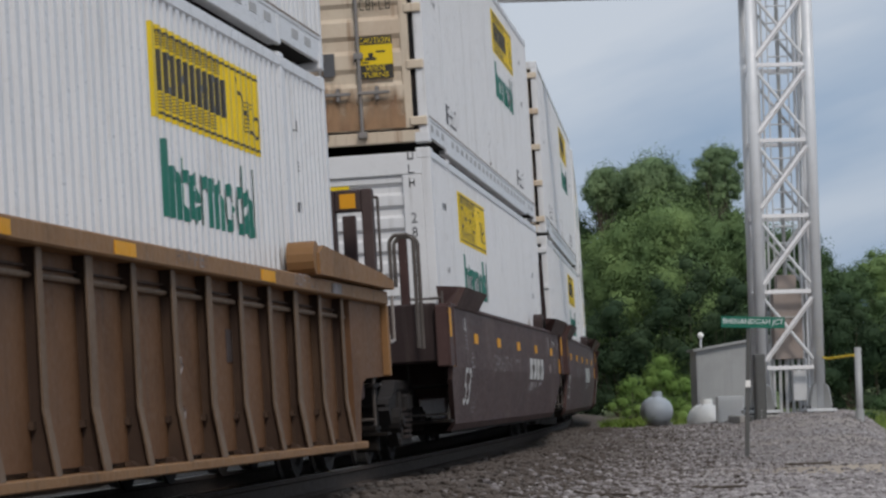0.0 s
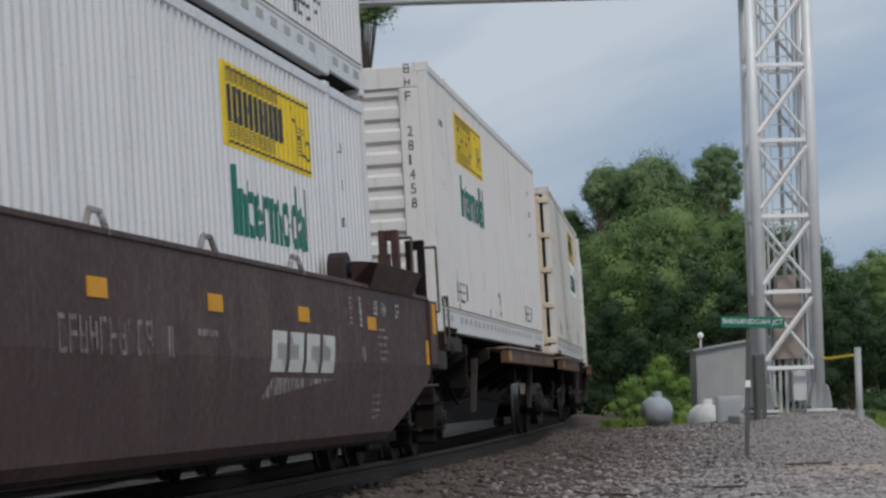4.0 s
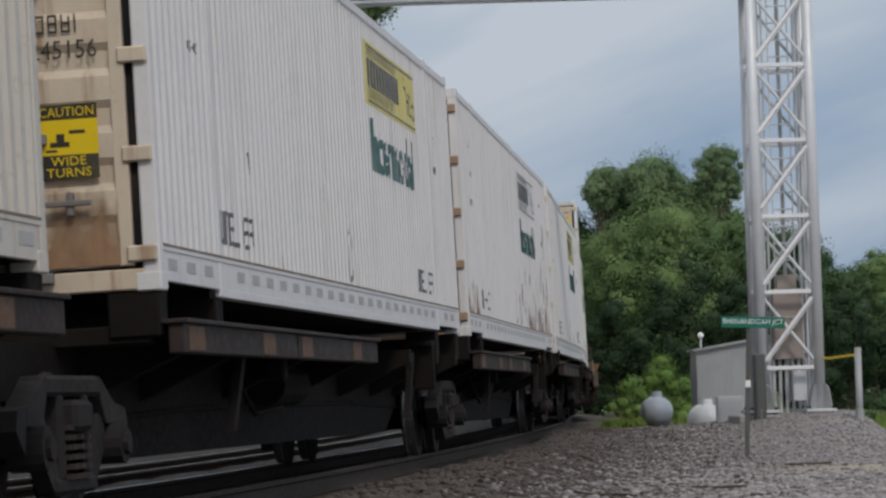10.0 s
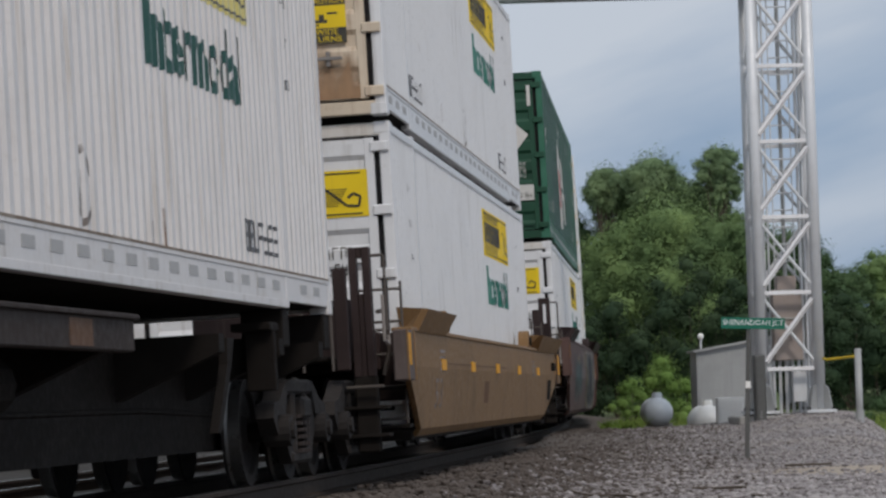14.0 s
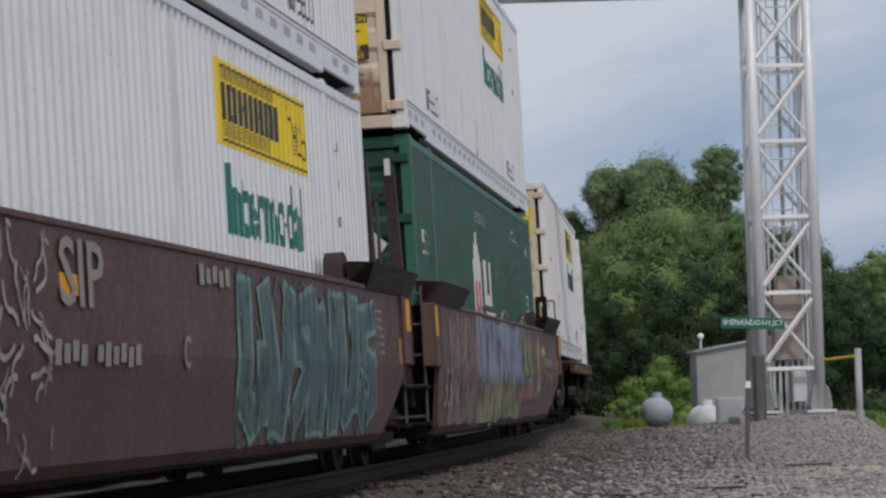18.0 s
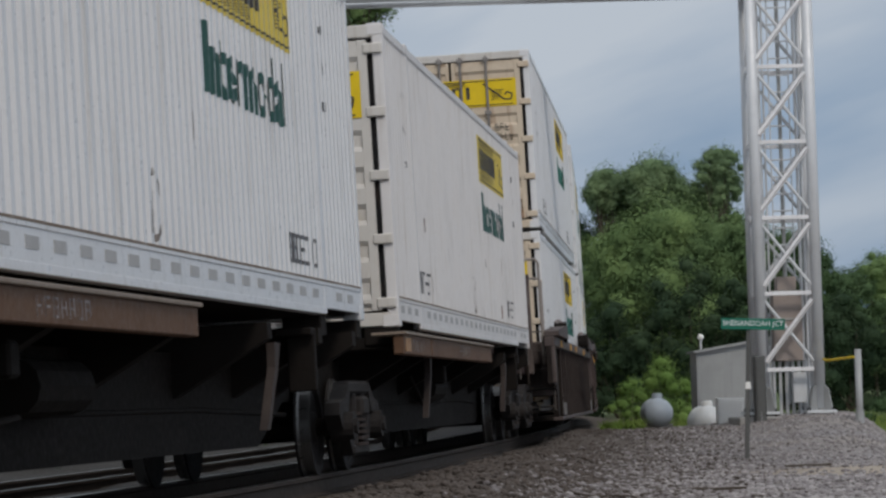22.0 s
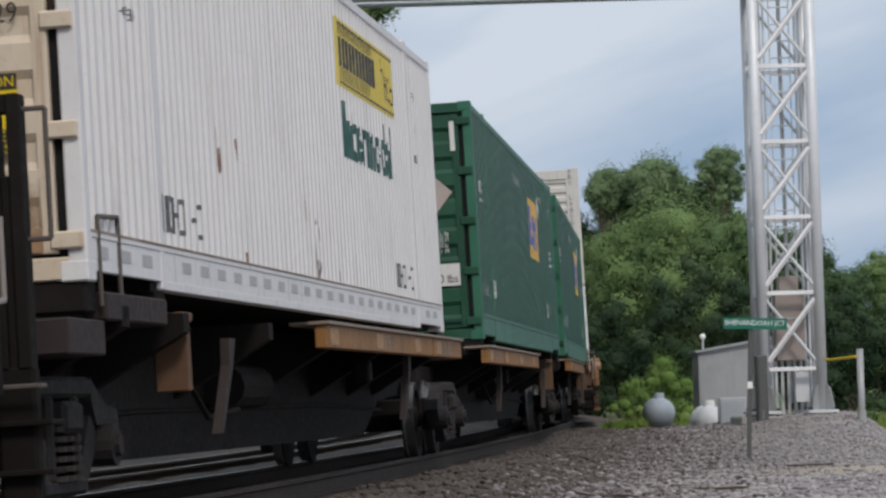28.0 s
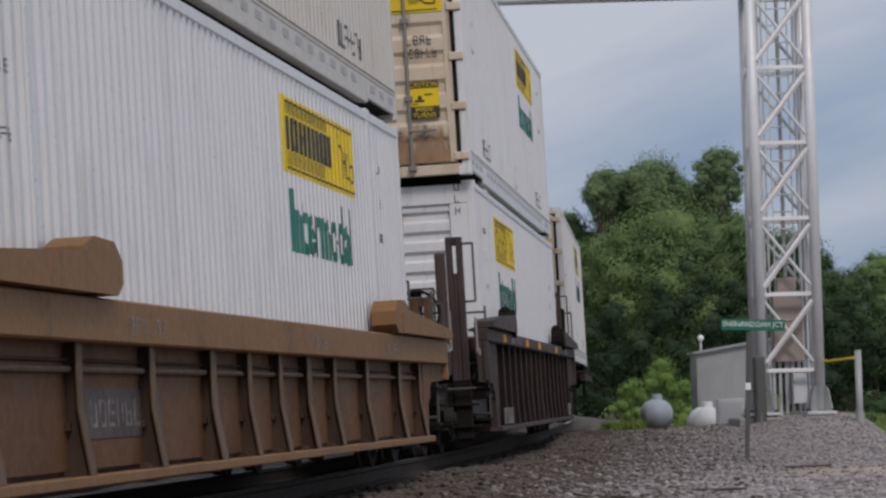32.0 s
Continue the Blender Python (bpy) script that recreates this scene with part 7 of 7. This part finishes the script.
def build_tank(x, y, z, r, mat, label):
    root = tagged(new("propane_tank"), label, "gas tank", "propane tanks")
    bm = bmesh.new()
    bmesh.ops.create_uvsphere(bm, u_segments=32, v_segments=18, radius=r)
    for v in bm.verts:
        if v.co.y > 0:
            v.co.y += 1.2
    part("shell", bm, mat, root, smooth=True)
    bm = tube(bmesh.new(), (0, 0.3, r * 0.9), (0, 0.3, r + 0.1), r * 0.36, 18)
    bmesh.ops.bevel(bm, geom=list(bm.edges), offset=0.02, segments=2, affect="EDGES")
    part("valve_dome", bm, mat, root)
    for yy in (0.25, 1.0):
        part("leg", boxes((-0.28, 0.28, yy - 0.06, yy + 0.06, -r - 0.2, -r * 0.75), bevel=0.01), M_CONCRETE, root)
    root.location = (x, y, z)
    return root


build_tank(4.09, 60.0, 0.27, 0.285, M_TANKGREY, "silver-grey propane tank behind the gravel bank")
build_tank(5.005, 59.4, 0.065, 0.32, M_TANK, "white propane tank half behind the gravel bank")


def build_shed():
    root = tagged(new("equipment_hut"), "grey sheet-metal trackside equipment hut with a sloping roof", "hut")
    part("body", prism([(5.02, -0.3), (6.55, -0.3), (6.55, 1.66), (5.02, 1.44)], "y", 62, 63.6), M_SHED, root)
    part("roof", prism([(4.96, 1.43), (6.62, 1.68), (6.62, 1.73), (4.96, 1.48)], "y", 61.9, 63.7), M_SHED, root)
    for i in range(6):
        part("seam", boxes((5.06 + 0.28 * i, 5.07 + 0.28 * i, 61.994, 62.0, -0.2, 1.42)), M_SHED, root)
    vent = part("vent_pipe", tubes([[(5.16, 62.5, 1.4), (5.16, 62.5, 1.72)]], 0.02, 8), M_GALV, root)
    bm = bmesh.new()
    bmesh.ops.create_uvsphere(bm, u_segments=14, v_segments=9, radius=0.065, matrix=Matrix.Translation((5.16, 62.5, 1.76)))
    part("globe", bm, M_TANK, vent, "round white cap", smooth=True)
    return root


build_shed()


def build_cabinet(x0, x1, y, z0, z1, mat, name, label):
    root = tagged(new(name), label, "cabinet")
    part("body", boxes((x0, x1, y, y + 0.4, z0, z1), bevel=0.012), mat, root)
    part("door", boxes((x0 + 0.03, x1 - 0.03, y - 0.015, y, z0 + 0.05, z1 - 0.05), bevel=0.005), mat, root)
    part("vent", boxes(*[(x0 + 0.08, x1 - 0.08, y - 0.02, y - 0.014, z0 + 0.12 + 0.05 * i, z0 + 0.14 + 0.05 * i) for i in range(4)]), M_SHED, root)
    return root


build_cabinet(4.93, 5.42, 56.5, -0.3, 0.53, M_TANK, "meter_cabinet", "pale grey meter cabinet standing in front of the hut")
build_cabinet(5.25, 5.43, 52.6, 0.0, 1.24, M_SIGNPOST, "relay_cabinet", "dark slender relay cabinet beside the mast")


def build_post():
    root = tagged(new("guard_post"), "galvanised steel guard post with a yellow strap", "post")
    part("shaft", tube(bmesh.new(), (6.665, 50, -0.4), (6.665, 50, 1.25), 0.056, 16), M_SHED, root, smooth=True)
    part("cap", tube(bmesh.new(), (6.665, 50, 1.25), (6.665, 50, 1.275), 0.062, 16, 0.05), M_SHED, root)
    part("sleeve", tube(bmesh.new(), (6.665, 50, -0.3), (6.665, 50, 0.28), 0.07, 16), M_SHED, root)
    part("strap", tubes([[(6.60, 50.0, 1.15), (6.35, 51.5, 1.12), (6.52, 53.4, 1.16)]], 0.022, 6), M_YELLOW, root, "yellow strap")
    return root


build_post()

# ---- vegetation ----


def leaf_cloud(name, clumps, per, size, mat, parent, seed, label="", inner=()):
    """Many small leaves on the shells of uneven clumps."""
    rng = np.random.default_rng(seed)
    quads = []
    for k, (cx, cy, cz, r) in enumerate((*clumps, *inner)):
        n = int(per * r * r * (1.0 if k < len(clumps) else 0.3))
        d = rng.normal(size=(n, 3))
        d /= np.linalg.norm(d, axis=1)[:, None]
        rad = r * (0.5 + 0.6 * rng.random((n, 1)) ** 0.7)
        wob = 1 + 0.24 * np.sin(d[:, :1] * 7 + cx) * np.cos(d[:, 2:] * 6 + cy)
        c = np.array([cx, cy, cz]) + d * rad * wob * np.array([1, 1, 0.82])
        u = rng.normal(size=(n, 3))
        u /= np.linalg.norm(u, axis=1)[:, None]
        nrm = d + rng.normal(size=(n, 3)) * 0.28 + np.array([0, 0, 0.25])
        u = np.cross(nrm, u)
        u /= np.linalg.norm(u, axis=1)[:, None] + 1e-9
        v = np.cross(nrm, u)
        v /= np.linalg.norm(v, axis=1)[:, None] + 1e-9
        s = size * (0.6 + 0.8 * rng.random((n, 1)))
        quads.append(np.stack([c - u * s, c - v * s * 0.5, c + u * s, c + v * s * 0.5], 1))
    # a leafy core closes each clump
    g = np.linspace(-1, 1, 5)
    cells = [(g[i], g[i + 1], g[j], g[j + 1]) for i in range(4) for j in range(4)]
    core = []
    for axis in range(3):
        for sign in (-1, 1):
            for a, b, c, d in cells:
                face = []
                for s, t in ((a, c), (b, c), (b, d), (a, d)):
                    v = [0, 0, 0]
                    v[axis], v[(axis + 1) % 3], v[(axis + 2) % 3] = sign, s, t * sign
                    face.append(v)
                core.append(face)
    core = np.array(core, dtype=float)
    core /= np.linalg.norm(core, axis=2)[:, :, None]
    for (cx, cy, cz, r) in (*clumps, *inner):
        quads.append(core * r * 0.5 * np.array([1, 1, 0.82]) + np.array([cx, cy, cz]))
    q = np.concatenate(quads)
    n = len(q)
    me = bpy.data.meshes.new(name)
    me.vertices.add(n * 4)
    me.vertices.foreach_set("co", q.reshape(-1))
    me.loops.add(n * 4)
    me.loops.foreach_set("vertex_index", np.arange(n * 4))
    me.polygons.add(n)
    me.polygons.foreach_set("loop_start", np.arange(n) * 4)
    me.polygons.foreach_set("loop_total", np.full(n, 4))
    me.materials.append(mat)
    me.update()
    ob = new(name, me)
    ob.parent = parent
    if label:
        ob["label"] = label
    return ob


def build_tree(x, y, height, spread, mat, seed, label, trunk=0.28, leaf=0.13, per=260, low=0.06, lumps=36):
    rng = random.Random(seed)
    root = tagged(new("tree"), label, "tree", "trees behind the line")
    z0 = ground_height(x, y) - 0.1
    bm = tube(bmesh.new(), (0, 0, 0), (rng.uniform(-0.3, 0.3), 0, height * 0.55), trunk, 10, trunk * 0.5)
    clumps, inner = [], []
    mid, tall = height * (0.96 + low) / 2, height * (0.96 - low) / 2
    lumps = int(lumps * (0.7 + 0.3 * tall / spread))
    for i in range(lumps):
        z = 1 - 2 * (i + 0.5) / lumps
        a = i * 2.399 + rng.uniform(-0.4, 0.4)
        wide = math.sqrt(1 - z * z)
        k = rng.uniform(0.55, 0.92)
        r = spread * rng.uniform(0.18, 0.38)
        c = (spread * k * wide * math.cos(a), spread * k * wide * math.sin(a), mid + (tall - r * 0.8) * z * rng.uniform(0.86, 1.0))
        clumps.append((*c, r))
        if i % 2 == 0:
            tube(bm, (0, 0, min(height * 0.5, c[2] * 0.7)), (c[0] * 0.85, c[1] * 0.85, c[2]), trunk * 0.28, 6, trunk * 0.08)
    for i in range(max(3, lumps // 6)):
        inner.append((0.0, 0.0, mid + tall * (1.5 * (i + 0.5) / max(3, lumps // 6) - 0.75), spread * 0.68))
    part("trunk", bm, M_BARK, root)
    leaf_cloud("crown", clumps, per, leaf, mat, root, seed, "", inner)
    root.location = (x, y, z0)
    return root


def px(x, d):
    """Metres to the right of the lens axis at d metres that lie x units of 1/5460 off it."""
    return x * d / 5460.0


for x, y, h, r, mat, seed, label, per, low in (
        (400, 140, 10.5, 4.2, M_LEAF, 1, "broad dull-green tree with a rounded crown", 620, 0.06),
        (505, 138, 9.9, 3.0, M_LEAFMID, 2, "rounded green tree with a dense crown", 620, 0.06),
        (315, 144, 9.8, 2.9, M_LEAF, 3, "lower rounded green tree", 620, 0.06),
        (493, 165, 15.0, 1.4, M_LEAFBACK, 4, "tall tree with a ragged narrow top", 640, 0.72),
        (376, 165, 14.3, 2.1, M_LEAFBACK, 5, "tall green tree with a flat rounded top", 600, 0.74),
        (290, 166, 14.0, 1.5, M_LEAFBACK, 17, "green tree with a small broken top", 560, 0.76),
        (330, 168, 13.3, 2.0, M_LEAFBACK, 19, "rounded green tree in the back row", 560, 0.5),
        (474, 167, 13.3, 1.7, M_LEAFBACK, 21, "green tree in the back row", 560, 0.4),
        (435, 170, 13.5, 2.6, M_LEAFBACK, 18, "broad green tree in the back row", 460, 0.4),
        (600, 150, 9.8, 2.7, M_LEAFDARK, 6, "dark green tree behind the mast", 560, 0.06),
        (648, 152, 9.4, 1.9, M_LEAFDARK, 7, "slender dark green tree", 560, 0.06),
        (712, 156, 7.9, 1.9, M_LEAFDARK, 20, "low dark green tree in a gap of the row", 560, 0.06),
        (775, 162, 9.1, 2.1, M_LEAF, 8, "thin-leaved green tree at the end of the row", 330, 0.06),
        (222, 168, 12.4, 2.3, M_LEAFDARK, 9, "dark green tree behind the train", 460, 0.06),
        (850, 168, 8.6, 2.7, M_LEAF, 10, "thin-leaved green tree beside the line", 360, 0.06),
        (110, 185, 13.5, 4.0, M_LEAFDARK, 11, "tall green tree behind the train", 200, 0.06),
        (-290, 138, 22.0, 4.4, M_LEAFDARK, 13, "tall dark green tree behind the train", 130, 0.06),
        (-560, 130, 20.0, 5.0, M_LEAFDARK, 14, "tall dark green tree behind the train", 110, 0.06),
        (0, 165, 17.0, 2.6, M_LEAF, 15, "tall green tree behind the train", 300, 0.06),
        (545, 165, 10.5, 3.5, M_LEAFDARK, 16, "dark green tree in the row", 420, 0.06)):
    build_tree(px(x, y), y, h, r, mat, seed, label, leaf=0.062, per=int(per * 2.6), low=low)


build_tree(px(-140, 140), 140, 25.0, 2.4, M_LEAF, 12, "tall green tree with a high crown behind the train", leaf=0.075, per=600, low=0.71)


def build_bush(x, y, h, r, mat, seed, label, per=2000):
    rng = random.Random(seed)
    root = tagged(new("bush"), label, "bush", "bushes")
    clumps = [(rng.uniform(-r, r) * (1 - 0.8 * k / 12), rng.uniform(-r, r) * 0.6, h * (0.1 + 0.78 * k / 12), r * rng.uniform(0.25, 0.42)) for k in range(13)]
    bm = bmesh.new()
    for c in clumps[::2]:
        tube(bm, (0, 0, 0), c[:3], 0.03, 5, 0.01)
    part("stem", bm, M_BARK, root)
    leaf_cloud("foliage", clumps, per, 0.035 if per > 1000 else 0.06, mat, root, seed)
    root.location = (x, y, ground_height(x, y) - 0.1)
    return root


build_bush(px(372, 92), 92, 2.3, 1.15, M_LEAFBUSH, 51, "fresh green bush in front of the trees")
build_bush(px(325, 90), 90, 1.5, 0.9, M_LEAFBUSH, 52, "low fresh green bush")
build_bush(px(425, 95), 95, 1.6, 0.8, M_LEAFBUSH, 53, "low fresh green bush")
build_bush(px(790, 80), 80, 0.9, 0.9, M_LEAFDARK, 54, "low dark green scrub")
# leaves coloured dark for the shade below the crowns
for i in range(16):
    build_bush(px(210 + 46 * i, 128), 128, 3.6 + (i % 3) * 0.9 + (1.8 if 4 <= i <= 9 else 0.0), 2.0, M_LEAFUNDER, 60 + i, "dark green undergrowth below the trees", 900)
# scrub row added to keep light from leaking under the train
hedge = build_bush(0, 0, 3.2, 2.4, M_LEAFDARK, 80, "dark scrub added beyond the second track", 300)
for i in range(34):
    s = 14 + 4.3 * i
    hx, hy, hz = track_point(s, -9.6 - (i % 3) * 0.8, 0)
    m = Matrix.Translation((hx, hy, -0.7)) @ Matrix.Rotation(i * 1.7, 4, "Z")
    if i == 0:
        hedge.matrix_basis = m
    else:
        copy_thing(hedge, m)


def build_grass():
    rng = np.random.default_rng(5)
    pts = []
    while len(pts) < 5200:
        x, y = rng.uniform(1.5, 14.0), rng.uniform(60, 98)
        if near_line(x, y) > 2.4:
            pts.append((x, y, ground_height(x, y)))
    while len(pts) < 7000:
        y = rng.uniform(55.5, 64.0)
        x = y * (0.0475 + 0.0155 * rng.beta(1.6, 1.3))
        if near_line(x, y) > 1.9:
            pts.append((x, y, ground_height(x, y)))
    verts, faces = [], []
    for x, y, z in pts:
        h, a, w = rng.uniform(0.12, 0.42) * (1.0 if y > 64 else 0.5), rng.uniform(0, 6.28), rng.uniform(0.01, 0.025)
        dx, dy = math.cos(a) * w, math.sin(a) * w
        lx, ly = rng.normal(0, 0.1, 2)
        b = len(verts)
        verts += [(x - dx, y - dy, z), (x + dx, y + dy, z), (x + lx, y + ly, z + h)]
        faces.append((b, b + 1, b + 2))
    ob = mesh_object("grass", verts, faces, M_GRASS)
    tagged(ob, "rank green grass behind the gravel bank", "grass", kind="stuff")


build_grass()


def build_gravel():
    """Loose stones lying on the bank beside the track."""
    rng = np.random.default_rng(9)
    base = []
    for k in range(6):
        bm = bmesh.new()
        bmesh.ops.create_icosphere(bm, subdivisions=1, radius=1.0)
        r2 = np.random.default_rng(k)
        co = np.array([v.co[:] for v in bm.verts]) * (0.75 + 0.5 * r2.random((len(bm.verts), 1))) * np.array([1.2, 0.9, 0.7])
        base.append((co, [tuple(v.index for v in f.verts) for f in bm.faces]))
        bm.free()
    for name, mat, count, lo, hi in (("gravel", M_STONE, 12500, 2.6, 99), ("gravel", M_STONEPALE, 8000, 3.2, 99), ("gravel", M_STONEDIRTY, 9000, 0.95, 4.2)):
        verts, faces = [], []
        n = 0
        while n < count:
            y = 23 + 37 * rng.random() ** 1.25
            x = rng.uniform(-3.5, 8.6)
            d = near_line(x, y) + rng.normal(0, 0.4)
            if not lo < d < hi or near_line(x, y) < 0.95 or abs(x) / y > 0.17:
                continue
            if math.hypot(x - 5.2, y - 39.4) < 2.3 + rng.normal(0, 0.5) and rng.random() < 0.9:
                continue
            n += 1
            r = rng.uniform(0.016, 0.042) * (1.25 if rng.random() < 0.12 else 1.0) * (1.0 - 0.4 * smooth_step(y, 38, 48))
            co, fc = base[n % 6]
            a = rng.uniform(0, 6.28)
            ca, sa = math.cos(a), math.sin(a)
            z = ground_height(x, y) + r * 0.3
            b = len(verts)
            verts += [(x + r * (p[0] * ca - p[1] * sa), y + r * (p[0] * sa + p[1] * ca), z + r * p[2]) for p in co]
            faces += [(b + f[0], b + f[1], b + f[2]) for f in fc]
        tagged(mesh_object(name, verts, faces, mat), "loose grey crushed stones on the bank", "gravel", kind="stuff")


build_gravel()


def build_stick(x, y, a, n, seed, label):
    rng = random.Random(seed)
    bm = bmesh.new()
    p = Vector((x, y, ground_height(x, y) + 0.04))
    for i in range(n):
        q = p + Vector((0.16 * math.cos(a), 0.16 * math.sin(a), rng.uniform(-0.012, 0.012)))
        q.z = ground_height(q.x, q.y) + 0.045
        tube(bm, p, q, 0.014, 6)
        p = q
        a += rng.uniform(-0.25, 0.25)
    tagged(part("stick", bm, M_BARK, None), label, "stick")


build_stick(1.25, 31.2, -0.9, 6, 3, "dark dead stick lying on the gravel")
build_stick(2.55, 32.6, -0.3, 4, 4, "dark dead stick lying on the gravel")
build_stick(4.5, 41.5, -0.25, 4, 5, "thin dead stick lying on the gravel")


# ---- what moves ----
def motions():
    times = list(range(33))
    half_turn = Matrix.Rotation(math.pi, 4, "Z")
    for ob, s, half, h, turned in MOVERS:
        rows = []
        for t in times:
            m = at_track(s - travel(t), half) @ Matrix.Translation((0, 0, h))
            rows.append((t, m @ half_turn if turned else m))
        walk(ob, rows)
    for ob, s, half, h, turned in MOVERS:
        if not ob.name.startswith("bogie"):
            continue
        window = [k for k in range(0, 961) if 9.0 < s - travel(k / 30.0) < 64.0]
        if not window:
            continue
        for ws in [c for c in ob.children if c.name.startswith("wheelset")]:
            y, start = ws.location.y, travel(window[0] / 30.0)
            ws_rows = []
            for k in ([0] if window[0] else []) + window + ([960] if window[-1] < 960 else []):
                t = k / 30.0
                angle = (travel(min(max(k, window[0]), window[-1]) / 30.0) - start) / WHEEL_R
                ws_rows.append((t, Matrix.Translation((0, y, WHEEL_R)) @ Matrix.Rotation(angle, 4, "X")))
            walk(ws, ws_rows)


motions()
